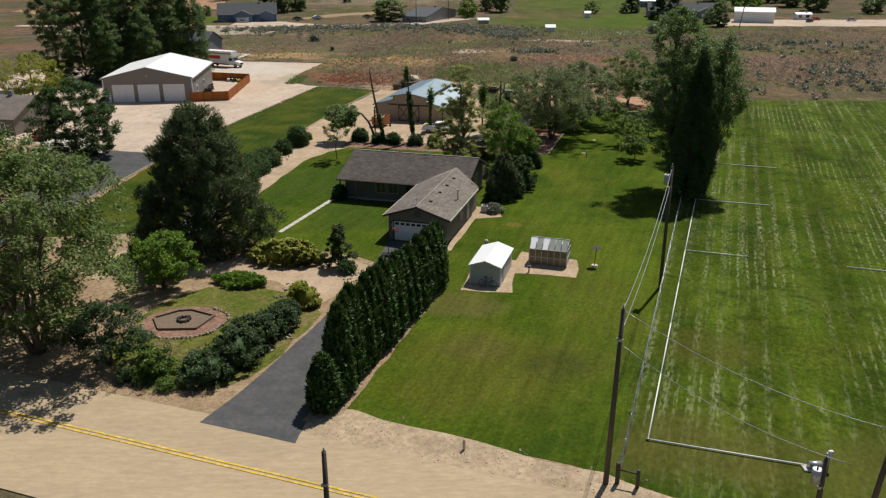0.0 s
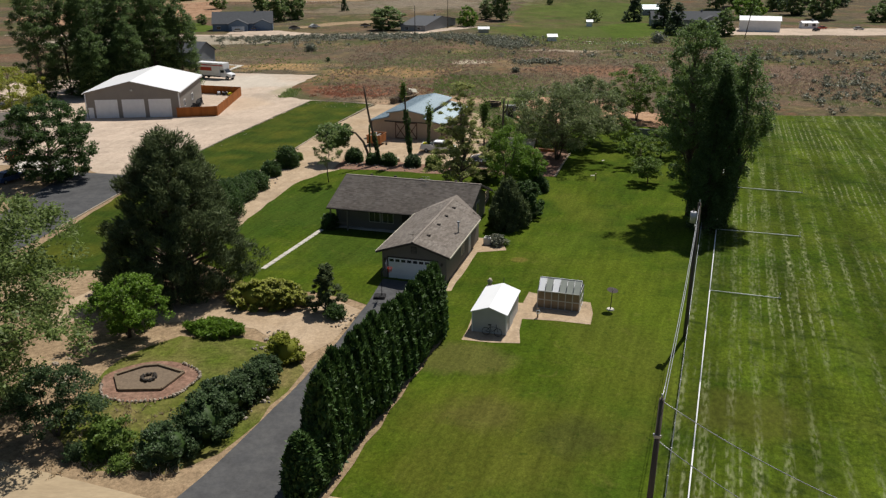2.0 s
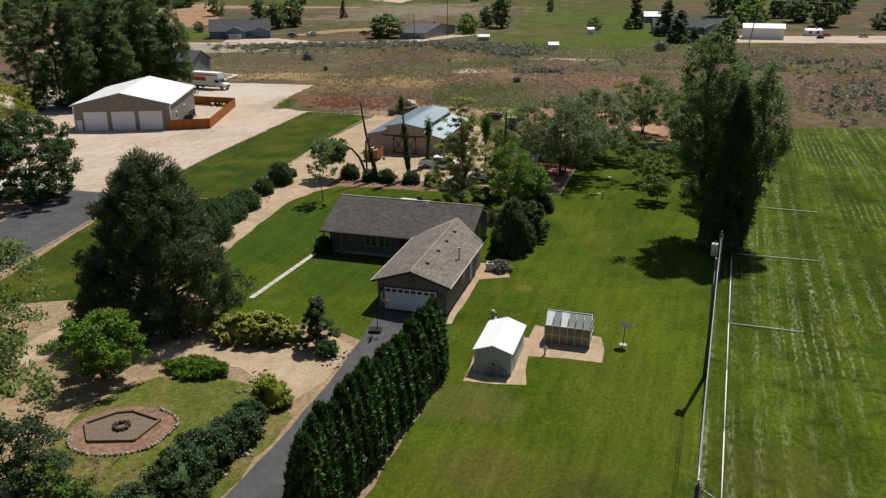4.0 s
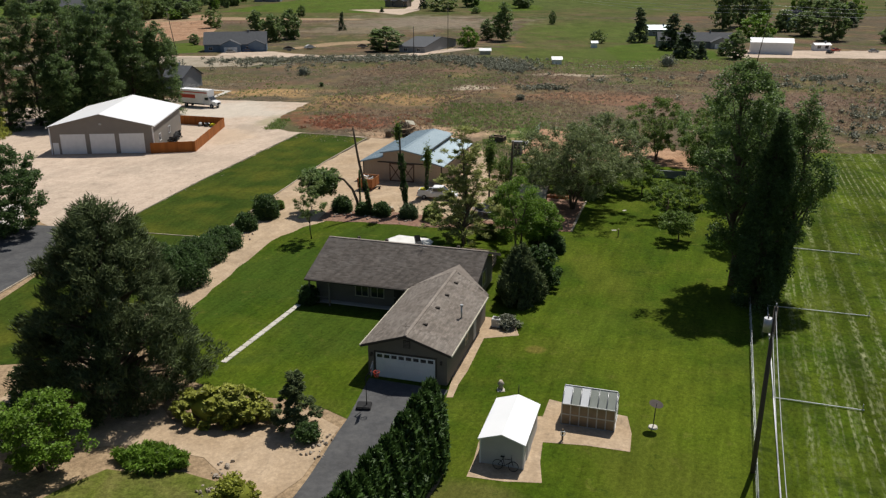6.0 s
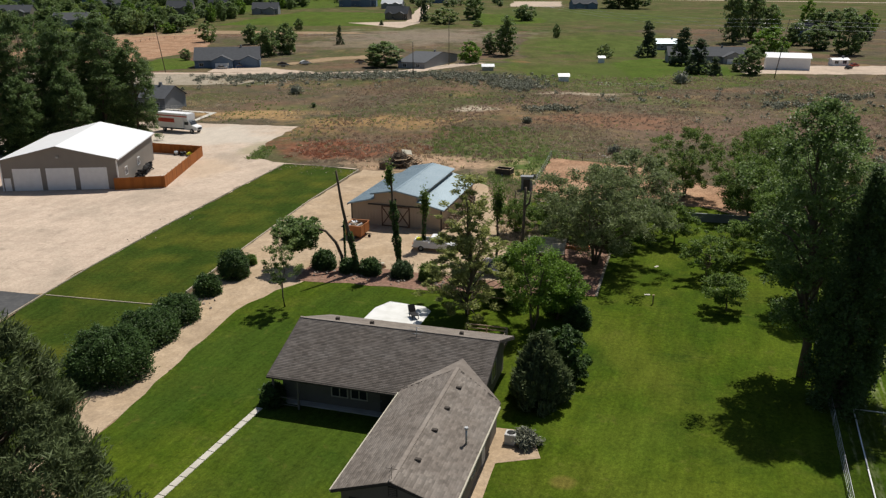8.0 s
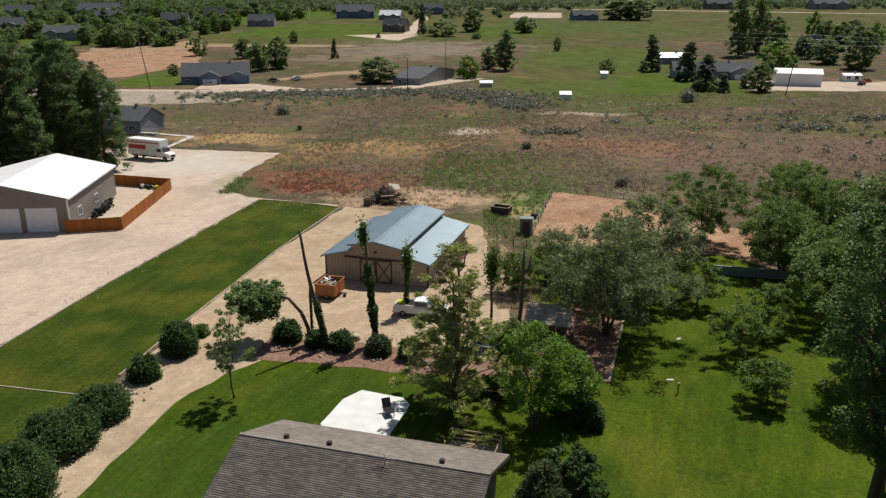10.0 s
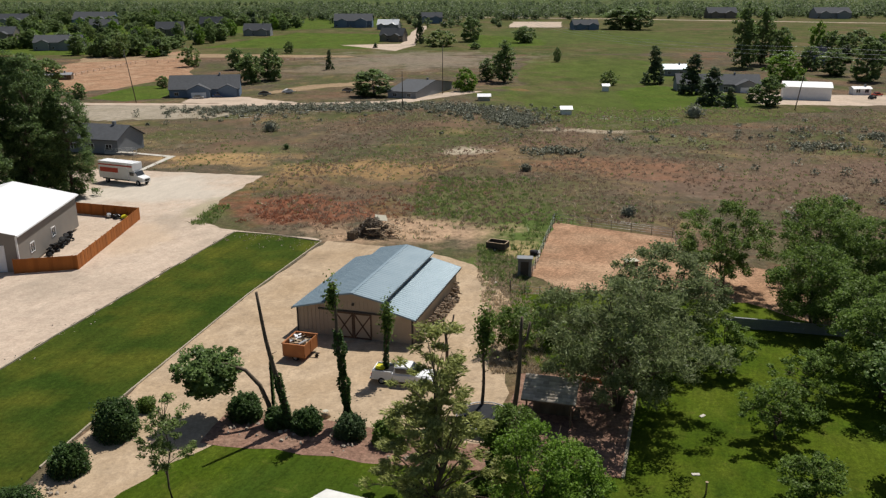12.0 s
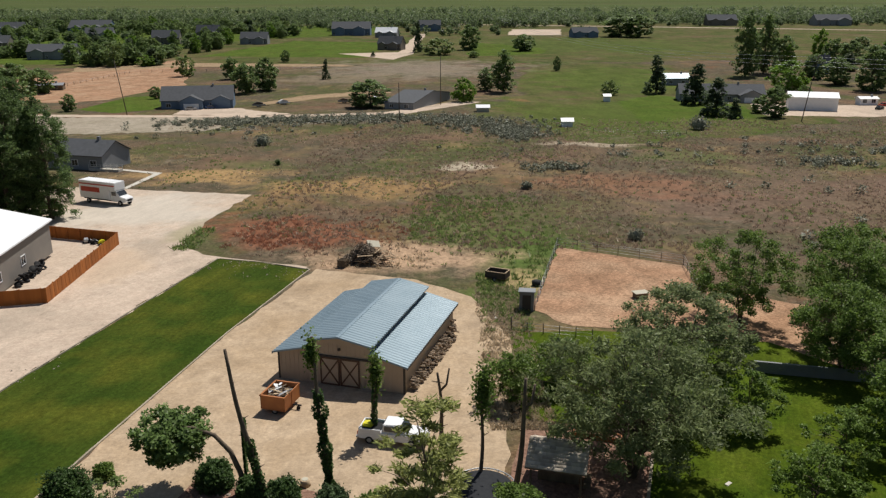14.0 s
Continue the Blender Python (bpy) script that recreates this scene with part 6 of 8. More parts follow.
def kerb(pts, label, w=0.16, h=0.14):
    t = thing("kerb", pts[0][0], pts[0][1], label=label, category="kerb", kind="structure")
    o = Vector((pts[0][0], pts[0][1], terr(pts[0][1])))
    for (xa, ya), (xb, yb) in zip(pts, pts[1:]):
        L = math.hypot(xb - xa, yb - ya)
        k = max(1, round(L / 2.4))
        a = math.degrees(math.atan2(yb - ya, xb - xa))
        for i in range(k):
            s = (i + 0.5) / k
            x, y = xa + (xb - xa) * s, ya + (yb - ya) * s
            sl = math.degrees(math.atan2(terr(yb) - terr(ya), L))
            part("kerb_length", boxm(-L / k / 2 + 0.01, L / k / 2 - 0.01, -w / 2, w / 2, -0.05, h, pose(x - o.x, y - o.y, terr(y) - o.z, 0, -sl, a)), M["kerb"], t)
    return t


kerb([(-44.8, 98), (-41.5, 121.4), (-37.3, 147), (-33.2, 168), (-28.9, 189)], "pale concrete kerb between gravel lot and grass")
kerb([(-26.8, 122), (-24.6, 135), (-20.2, 160), (-14.8, 183.6)], "pale concrete kerb between grass strip and barn yard")
kerb([(-41.2, 121.2), (-34, 119.6), (-28.4, 118.4)], "pale concrete edging across the grass strip", 0.14, 0.1)
kerb([(16.0, 120.5), (18.0, 127.3), (20.1, 134.2)], "pale timber edging of the bark bed", 0.24, 0.16)
kerb([(-28.6, 189.1), (-22, 187.2), (-14.9, 183.7)], "pale stones at the end of the grass strip", 0.14, 0.1)

# patio and deck
sheet("patio", [(-7.9, 113.6), (-6.6, 117.6), (-5.2, 119.2), (-1.6, 117.8), (-1.0, 116.6), (-2.6, 111.2), (-7.2, 112.2)], 0.09, "patio", "pale concrete patio slab behind the house", "patio", 0.0, seed=40)
t = thing("patio_chair", -2.6, 114.9, turn=20, z=0.09, label="dark metal lounge chair on the patio", category="chair")
part("seat", boxm(-0.35, 0.35, -0.4, 0.6, 0.36, 0.43, bevel=0.02), M["dark"], t)
part("backrest", boxm(-0.35, 0.35, 0.0, 0.06, 0.0, 0.8, pose(0, 0.55, 0.4, -30, 0, 0)), M["dark"], t)
for x in (-0.3, 0.3):
    for y in (-0.35, 0.5):
        part("leg", boxm(x - 0.03, x + 0.03, y - 0.03, y + 0.03, 0, 0.37), M["dark"], t)
t = thing("deck", 3.6, 108.4, turn=-16, label="weathered wooden deck with railing behind the house", category="deck")
for i in range(14):
    part("plank", boxm(-1.9, 2.1, -1.6 + i * 0.235, -1.39 + i * 0.235, 0.45, 0.5), M["pale_wood"], t)
part("joist_frame", boxm(-1.85, 2.05, -1.55, 1.6, 0.0, 0.45), M["wood"], t)
for x, y in ((-1.8, 1.6), (0.1, 1.6), (2.0, 1.6), (2.0, 0), (2.0, -1.5), (-1.8, -0.2)):
    part("rail_post", boxm(x - 0.05, x + 0.05, y - 0.05, y + 0.05, 0.4, 1.5), M["pale_wood"], t)
for z in (0.75, 1.1, 1.45):
    part("rail", boxm(-1.85, 2.05, 1.57, 1.63, z, z + 0.09), M["pale_wood"], t)
    part("rail", boxm(1.97, 2.03, -1.5, 1.55, z, z + 0.09), M["pale_wood"], t)
t = thing("heat_pump", 5.0, 92.8, turn=-16, label="white heat pump unit beside the garage wall", category="heat pump")
part("cabinet", boxm(-0.4, 0.4, -0.4, 0.4, 0.05, 0.85, bevel=0.03), M["shed_white"], t)
part("fan_grille", tube(bmesh.new(), [(0, 0, 0.85), (0, 0, 0.88)], [0.3, 0.28], 16), M["dark"], t)
bush(6.0, 92.6, 1.1, 1.1, "sage", "bare twiggy greyish shrub on gravel by the garage", seed=240, leaves=900, leaf=0.12, aspect=3.5)


# dead and ivy-clad trunks
def snag(x, y, h, lean, r, label, ivy=0.0, tuft=0.0, seed=1, fork=False, bare_top=0.0):
    rng = np.random.default_rng(seed)
    t = thing("topped_tree", x, y, label=label, category="tree", group="topped trees")
    pts = [(lean[0] * s + 0.1 * math.sin(6 * s + seed), lean[1] * s + 0.1 * math.cos(5 * s), h * s - 0.1 * (s == 0)) for s in [i / 9 for i in range(10)]]
    bm = tube(bmesh.new(), pts, [r * (1 - 0.55 * i / 9) * (1.3 if i == 0 else 1) for i in range(10)], 9)
    if fork:
        p = Vector(pts[7])
        tube(bm, [p, p + Vector((0.5, 0, 0.6)), p + Vector((0.7, 0.1, 1.9))], [r * 0.5, r * 0.45, r * 0.35], 7)
    for j in range(9):
        p = Vector(pts[rng.integers(2, 9)])
        d = Vector((rng.normal(), rng.normal(), 0.3)).normalized() * rng.uniform(0.25, 0.6)
        tube(bm, [p, p + d], [0.04, 0.02], 5)
    part("trunk", bm, M["bark_tree"], t)
    if ivy:
        n = int(3600 * ivy)
        s = rng.random(n) ** 1.3 * (0.85 - bare_top)
        a = rng.random(n) * 2 * np.pi
        lump = 0.55 + 0.35 * np.sin(s * 23 + seed) + 0.2 * np.sin(s * 51)
        rad = (r + ivy * 0.55 * lump * rng.random(n) ** 0.6)
        P = np.stack([lean[0] * s + rad * np.cos(a), lean[1] * s + rad * np.sin(a), 0.2 + s * h], 1)
        part("ivy", leaves_mesh("ivy", P, 0.17, rng, 1.2, 0.2), LEAF["dark"], t)
    if tuft:
        n = int(1500 * tuft)
        P = rng.normal(size=(n, 3)) * (0.27 * tuft, 0.27 * tuft, 0.85 * tuft) * (1 + 0.5 * np.sin(9 * rng.random((n, 1)))) + (lean[0], lean[1], h - 1.2)
        part("regrowth", leaves_mesh("regrowth", P, 0.18, rng, 1.4, 0.3), LEAF["ash"], t)
    return t


snag(-9.3, 127.7, 11.6, (-2.1, 0.4), 0.24, "bare dead leaning trunk cut off at the top", seed=1, ivy=0.25, bare_top=0.45)
snag(-4.7, 128.7, 12.0, (-1.0, 0.6), 0.2, "ivy-clad topped trunk with a leafy head", ivy=0.7, tuft=0.6, bare_top=0.2, seed=2)
snag(-2.2, 136.9, 6.9, (0.2, 0.3), 0.15, "topped trunk with green regrowth in the barn yard", ivy=0.25, tuft=0.75, seed=3)
snag(3.5, 134.4, 6.8, (-0.4, 0.2), 0.2, "bare dead trunk beside the barn yard", seed=4, fork=True)
snag(8.3, 125.8, 10.2, (0.8, 0.6), 0.24, "bare forked dead trunk near the trampoline", seed=5, fork=True)
snag(6.2, 130.0, 8.5, (0.2, 0.3), 0.16, "slim topped trunk with dark regrowth", tuft=1.0, seed=6)
# arched tree
t = thing("arched_tree", -10.9, 128.9, label="ivy-clad trunk arching over with a leafy end", category="tree")
AR = [(0, 0, -0.1), (-0.3, 0, 1.6), (-0.9, 0.1, 3.2), (-2.0, 0.2, 4.5), (-3.6, 0.4, 5.0), (-5.2, 0.6, 4.9)]
part("trunk", tube(bmesh.new(), AR, [0.24, 0.2, 0.18, 0.15, 0.12, 0.07], 8), M["bark_tree"], t)
rng = np.random.default_rng(77)
A = np.array(AR)
k = rng.random(3200) * 4.99
i0 = k.astype(int)
P = A[i0] + (A[i0 + 1] - A[i0]) * (k - i0)[:, None] + rng.normal(size=(3200, 3)) * 0.27
part("ivy", leaves_mesh("ivy", np.maximum(P, 0.05), 0.17, rng, 1.2), LEAF["dark"], t)
C, P = crown_points(12000, 110, rng, 2.6, 5.3, lambda s: 2.6 * (0.6 + 0.5 * s), 0.6, 0.8)
P[:, 0] -= 5.2
P[:, 1] += 0.5
part("crown", leaves_mesh("crown", P, 0.2, rng, 1.4), LEAF["poplar"], t)


# vehicles
def wheel(parent, x, y, r=0.36, w=0.24, s=1):
    ty = part("wheel", tube(bmesh.new(), [(x, y - w / 2, r), (x, y - w / 2 + 0.04, r), (x, y + w / 2 - 0.04, r), (x, y + w / 2, r)], [r * 0.86, r, r, r * 0.86], 18), M["dark"], parent)
    part("rim", tube(bmesh.new(), [(x, y + s * (w / 2 - 0.02), r), (x, y + s * (w / 2 + 0.012), r)], [r * 0.58, r * 0.5], 14), M["steel"], ty)


def loft(bm, sections):
    """A closed body through rectangles (x, half width, z0, z1)."""
    rings = [[bm.verts.new((x, y, z)) for y, z in ((-w, z0), (w, z0), (w * 0.97, z1), (-w * 0.97, z1))] for x, w, z0, z1 in sections]
    for a, b in zip(rings, rings[1:]):
        for j in range(4):
            bm.faces.new((a[j], a[(j + 1) % 4], b[(j + 1) % 4], b[j]))
    bm.faces.new(rings[0][::-1])
    bm.faces.new(rings[-1])
    bmesh.ops.recalc_face_normals(bm, faces=bm.faces)
    bmesh.ops.bevel(bm, geom=bm.edges[:], offset=0.05, segments=2, affect="EDGES")
    return bm


def pickup(x, y, turn, paint, label, load=False):
    t = thing("pickup_truck", x, y, turn, label=label, category="pickup truck")
    b = part("body", loft(bmesh.new(), [(-2.75, 0.92, 0.5, 0.95), (-2.6, 0.97, 0.45, 1.05), (-0.4, 0.98, 0.42, 1.08), (1.3, 0.98, 0.42, 1.1), (2.55, 0.94, 0.45, 1.0), (2.8, 0.85, 0.5, 0.85)]), M[paint], t)
    part("cab", loft(bmesh.new(), [(-0.75, 0.9, 1.0, 1.1), (-0.6, 0.82, 1.0, 1.78), (0.75, 0.8, 1.0, 1.8), (1.45, 0.88, 1.0, 1.1)]), M[paint], t)
    part("windscreen", boxm(-0.012, 0.012, -0.7, 0.7, -0.42, 0.42, pose(1.14, 0, 1.47, 0, -45, 0)), M["glass"], t)
    part("rear_window", boxm(-0.012, 0.012, -0.65, 0.65, -0.25, 0.25, pose(-0.7, 0, 1.48, 0, 12, 0)), M["glass"], t)
    for s in (-1, 1):
        part("side_window", boxm(-0.5, 0.8, s * 0.84 - 0.035, s * 0.84 + 0.035, 1.22, 1.66), M["glass"], t)
        part("headlight", boxm(2.62, 2.8, s * 0.72 - 0.13, s * 0.72 + 0.13, 0.72, 0.9, bevel=0.03), M["white"], t)
        part("tail_light", boxm(-2.79, -2.7, s * 0.82 - 0.07, s * 0.82 + 0.07, 0.7, 1.0, bevel=0.02), M["red"], t)
        for wx in (-1.75, 1.75):
            wheel(t, wx, s * 0.86, s=s)
    part("bed_floor", boxm(-2.5, -0.85, -0.8, 0.8, 1.06, 1.10), M["dark"], t)
    for a in ((-2.62, -0.8, 0.84, 0.94), (-2.62, -0.8, -0.94, -0.84), (-2.66, -2.56, -0.9, 0.9)):
        part("bed_side", boxm(a[0], a[1], a[2], a[3], 1.0, 1.32, bevel=0.02), M[paint], t)
    if load:
        part("bonnet_cover", boxm(1.5, 2.6, -0.75, 0.75, 1.06, 1.12, bevel=0.02), M["white"], t)
    part("bumper", boxm(2.74, 2.9, -0.9, 0.9, 0.42, 0.6, bevel=0.03), M["steel"], t)
    part("rear_bumper", boxm(-2.9, -2.74, -0.9, 0.9, 0.42, 0.6, bevel=0.03), M["steel"], t)
    return t


pickup(-0.6, 136.3, -12, "white", "white pickup truck parked in the barn yard", True)
t = thing("garden_sack", -2.6, 136.9, -12, z=terr(136.9) + 1.1, label="bright yellow plastic load in the pickup bed", category="load")
part("bag", boxm(-0.45, 0.4, -0.5, 0.3, 0, 0.32, bevel=0.1), M["yellow_thing"], t)


def car(x, y, turn, paint, label):
    t = thing("car", x, y, turn, label=label, category="car")
    part("body", loft(bmesh.new(), [(-2.2, 0.8, 0.45, 0.85), (-2.0, 0.88, 0.3, 0.95), (1.9, 0.88, 0.3, 0.92), (2.25, 0.78, 0.4, 0.75)]), M[paint], t)
    part("cabin", loft(bmesh.new(), [(-1.7, 0.8, 0.85, 0.95), (-1.1, 0.7, 0.85, 1.5), (0.5, 0.7, 0.85, 1.5), (1.3, 0.8, 0.85, 0.93)]), M["glass"], t)
    part("roof", boxm(-1.1, 0.5, -0.66, 0.66, 1.47, 1.53, bevel=0.02), M[paint], t)
    for s in (-1, 1):
        for wx in (-1.35, 1.35):
            wheel(t, wx, s * 0.8, 0.32, 0.2, s)
    return t


car(-92.8, 391.5, 10, "silver", "silver car in front of the blue house")
car(-86.3, 396.0, 15, "blue", "dark blue car in front of the blue house")
car(-60.5, 119.0, 70, "blue", "dark blue car parked at the lot edge")
car(-66.0, 132.0, 100, "red", "red car parked on the pale lot")
car(176, 398, 20, "red", "red car on the far gravel yard")
car(190, 392, 0, "silver", "pale car on the far gravel yard")
car(168, 386, 40, "dark", "dark vehicle beside the white metal building")

# box truck
t = thing("box_truck", -59.6, 226.8, -24, label="white rental box truck with a red side stripe", category="truck")
t.scale = (1.08, 1.1, 1.22)
part("cargo_box", boxm(-5.0, 1.9, -1.2, 1.2, 0.85, 3.55, bevel=0.06), M["white"], t)
part("over_cab", boxm(1.9, 3.2, -1.2, 1.2, 2.35, 3.55, bevel=0.08), M["white"], t)
part("cab", loft(bmesh.new(), [(1.95, 1.05, 0.6, 2.3), (3.2, 1.0, 0.6, 2.25), (3.9, 1.0, 0.6, 1.5), (5.0, 0.95, 0.6, 1.3), (5.15, 0.85, 0.65, 1.1)]), M["white"], t)
part("windscreen", boxm(-0.02, 0.02, -0.88, 0.88, -0.42, 0.42, pose(3.58, 0, 1.9, 0, -42, 0)), M["glass"], t)
for s in (-1, 1):
    part("stripe", boxm(-4.9, 3.1, s * 1.21 - 0.012, s * 1.21 + 0.012, 2.95, 3.15), M["red"], t, "red stripe")
    part("panel_sign", boxm(-4.6, -0.3, s * 1.21 - 0.012, s * 1.21 + 0.012, 1.85, 2.6), M["red"], t, "red sign panel")
    part("side_window", boxm(2.2, 3.2, s * 1.03 - 0.03, s * 1.03 + 0.03, 1.55, 2.1), M["glass"], t)
    part("headlight", boxm(4.98, 5.16, s * 0.68 - 0.12, s * 0.68 + 0.12, 0.9, 1.1, bevel=0.03), M["steel"], t)
    for wx in (-3.2, 4.0):
        wheel(t, wx, s * 1.0, 0.45, 0.3, s)
part("grille", boxm(5.1, 5.2, -0.5, 0.5, 0.75, 1.1, bevel=0.02), M["dark"], t)
part("chassis", boxm(-4.9, 4.6, -0.5, 0.5, 0.5, 0.9), M["dark"], t)

# skip trailer
t = thing("dump_trailer", -10.9, 142.3, -16, label="orange steel dump trailer full of scrap wood", category="trailer")
bm = bmesh.new()
for a in ((-1.15, 1.15, -1.5, -1.42), (-1.15, 1.15, 1.42, 1.5), (-1.15, -1.07, -1.5, 1.5), (1.07, 1.15, -1.5, 1.5)):
    box(bm, *a, 0.5, 1.75)
box(bm, -1.15, 1.15, -1.5, 1.5, 0.45, 0.55)
part("tub", bm, M["orange"], t)
part("rim", box(box(boxm(-1.2, 1.2, -1.56, -1.4, 1.7, 1.8), -1.2, 1.2, 1.4, 1.56, 1.7, 1.8), -1.2, -1.04, -1.5, 1.5, 1.7, 1.8), M["orange"], t)
for s in (-1, 1):
    wheel(t, 0.1, s * 1.28, 0.34, 0.2, s)
    part("rib", boxm(s * 1.15 - 0.04, s * 1.15 + 0.04, -0.1, 0.1, 0.5, 1.75), M["orange"], t)
part("drawbar", boxm(1.1, 2.0, -0.05, 0.05, 0.4, 0.5), M["dark"], t)
part("jockey_wheel", tube(bmesh.new(), [(1.7, -0.06, 0.18), (1.7, 0.06, 0.18)], [0.18, 0.18], 12), M["dark"], t)
_r = random.Random(21)
sc = thing("scrap_load", -10.9, 142.3, -16, z=terr(142.3) + 1.1, label="heap of broken boards and white scrap", category="scrap wood")
for i in range(22):
    m = pose(_r.uniform(-0.7, 0.7), _r.uniform(-1.0, 1.0), _r.uniform(0.2, 0.75), _r.uniform(-30, 30), _r.uniform(-30, 30), _r.uniform(0, 180))
    part("board", boxm(-0.6, 0.6, -0.09, 0.09, -0.02, 0.02, m), M[_r.choice(("pale_wood", "wood", "white"))], sc)
part("rubble", boxm(-1.0, 1.0, -1.35, 1.35, -0.5, 0.25, bevel=0.08), M["wood"], sc)

# trampoline
t = thing("trampoline", 6.4, 128.2, label="round black trampoline on steel legs", category="trampoline")
bm = tube(bmesh.new(), [(0, 0, 0.86), (0, 0, 0.88)], [2.05, 2.05], 36)
part("mat", bm, M["black_net"], t)
bm = bmesh.new()
tube(bm, [(2.3 * math.cos(i * math.pi / 18), 2.3 * math.sin(i * math.pi / 18), 0.88) for i in range(37)], [0.05] * 37, 6)
part("frame_ring", bm, M["steel"], t)
for i in range(48):
    a = i * math.pi / 24
    part("spring", tube(bmesh.new(), [(2.05 * math.cos(a), 2.05 * math.sin(a), 0.87), (2.3 * math.cos(a), 2.3 * math.sin(a), 0.88)], [0.025, 0.025], 4), M["steel"], t)
for i in range(6):
    a = i * math.pi / 3
    part("leg", tube(bmesh.new(), [(2.3 * math.cos(a), 2.3 * math.sin(a), 0.88), (2.35 * math.cos(a), 2.35 * math.sin(a), 0)], [0.035, 0.035], 6), M["steel"], t)

# gazebo
t = thing("gazebo", 12.0, 130.0, turn=-15, label="small weathered wooden playhouse with grey shingle roof", category="playhouse")
part("wall", box(boxm(-1.5, 1.5, -0.1, 1.6, 0, 2.0), -0.8, 0.8, -0.14, -0.1, 0.1, 1.8), M["wood"], t)
for x in (-1.8, 1.8):
    for y in (-1.8, 1.8):
        part("post", boxm(x - 0.07, x + 0.07, y - 0.07, y + 0.07, 0, 2.35), M["wood"], t)
for k, (v0, v1) in enumerate(((-2.3, 0), (2.3, 0))):
    rf = part("roof", slope(bmesh.new(), -2.2, 2.2, v0, v1, 2.3, 3.5), M["wood"], t)
    part("shingling", courses(-2.2, 2.2, v0, v1, 2.3, 3.5, 0.5, 0.26, seed=60 + k), mat("weathered_shake_%d" % k, (0.52, 0.45, 0.37), (0.38, 0.325, 0.265), scale=2, island=0.3), rf)
part("bench", boxm(1.9, 2.4, -1.0, 1.0, 0.35, 0.45), M["wood"], t)
for i, (x, y) in enumerate([(17.0, 136.2), (15.2, 136.9)]):
    t = thing("planter_box", x, y, -14, label="low reddish timber planter box", category="planter", group="planters")
    for a in ((-1.0, 1.0, -0.4, -0.34), (-1.0, 1.0, 0.34, 0.4), (-1.0, -0.94, -0.4, 0.4), (0.94, 1.0, -0.4, 0.4)):
        part("board", boxm(*a, 0, 0.45), M["orange"], t)
    part("soil", boxm(-0.95, 0.95, -0.35, 0.35, 0, 0.36), M["bark"], t)

# behind the barn
t = thing("firewood_stack", 0.15, 144.9, turn=-16.5, z=terr(152) - 0.05, label="long stack of split firewood against the barn wall", category="firewood")
_r = random.Random(31)
log_mat = mat("split_logs", (0.36, 0.28, 0.20), (0.20, 0.15, 0.11), scale=4, vary=0.45)
log_meshes = []
for i in range(5):
    r = 0.075 + 0.011 * i
    o = part("log", tube(bmesh.new(), [(0, 0, 0), (0.22, 0.01, 0.008), (0.46, 0, 0)], [r, r * 1.05, r * 0.95], 6), log_mat, t)
    o.location = (0.3, 0.6 + 3.4 * i, 0.1)
    log_meshes.append(o.data)
for i in range(250):
    y = _r.uniform(0.5, 15.3)
    z = _r.uniform(0.05, 1.35 if y < 14 else 1.9)
    o = part("log", _r.choice(log_meshes), log_mat, t)
    o.matrix_local = pose(_r.uniform(-0.05, 0.1) + max(0, 0.45 - z * 0.4), y, z, _r.uniform(0, 360), _r.uniform(-9, 6), _r.uniform(-12, 12))
t = thing("brush_pile", -7.6, 187.6, label="heap of dry branches and broken boards", category="brush pile")
rng = np.random.default_rng(41)
C, P = crown_points(3600, 50, rng, 0.1, 2.3, lambda s: 3.1 * (1 - 0.7 * s), 0.6)
tagged(part("brushwood", leaves_mesh("brushwood", P, 0.13, rng, 6.0, 0.1), mat("grey_twigs", (0.24, 0.19, 0.145), (0.15, 0.12, 0.09), scale=3, island=0.4, bump=0), t), kind="stuff")
for i in range(30):
    m = pose(_r.uniform(-0.6, 3.6), _r.uniform(-2.6, 0.4), _r.uniform(0.3, 1.7), _r.uniform(-25, 25), _r.uniform(-30, 30), _r.uniform(-60, 60))
    part("board", boxm(-1.1, 1.1, -0.09, 0.09, -0.03, 0.03, m), M["pale_wood"], t)
part("panel", boxm(-0.9, 0.9, -0.7, 0.7, -0.04, 0.04, pose(1.2, 1.4, 2.2, 25, 10, 20)), M["cream"], t)
t = thing("pallet_stack", -10.4, 185.0, -20, label="stack of dark wooden pallets", category="pallets")
for i in range(7):
    p = part("pallet", boxm(-0.6, 0.6, -0.6, 0.6, i * 0.16, i * 0.16 + 0.03), M["wood"], t)
    for y in (-0.5, 0, 0.5):
        part("runner", boxm(-0.6, 0.6, y - 0.05, y + 0.05, i * 0.16 + 0.03, i * 0.16 + 0.16), M["wood"], p)
t = thing("box_trailer", 10.7, 179.0, -25, label="open wooden box trailer with junk inside", category="trailer")
for a in ((-1.4, 1.4, -0.95, -0.87), (-1.4, 1.4, 0.87, 0.95), (-1.4, -1.32, -0.95, 0.95), (1.32, 1.4, -0.95, 0.95)):
    part("side_board", boxm(*a, 0.45, 1.25), M["trim"], t)
    part("top_rail", boxm(a[0] - 0.03, a[1] + 0.03, a[2] - 0.03, a[3] + 0.03, 1.25, 1.32), M["pale_wood"], t)
part("floor", boxm(-1.4, 1.4, -0.95, 0.95, 0.4, 0.5), M["wood"], t)
for s in (-1, 1):
    wheel(t, 0, s * 1.05, 0.32, 0.18, s)
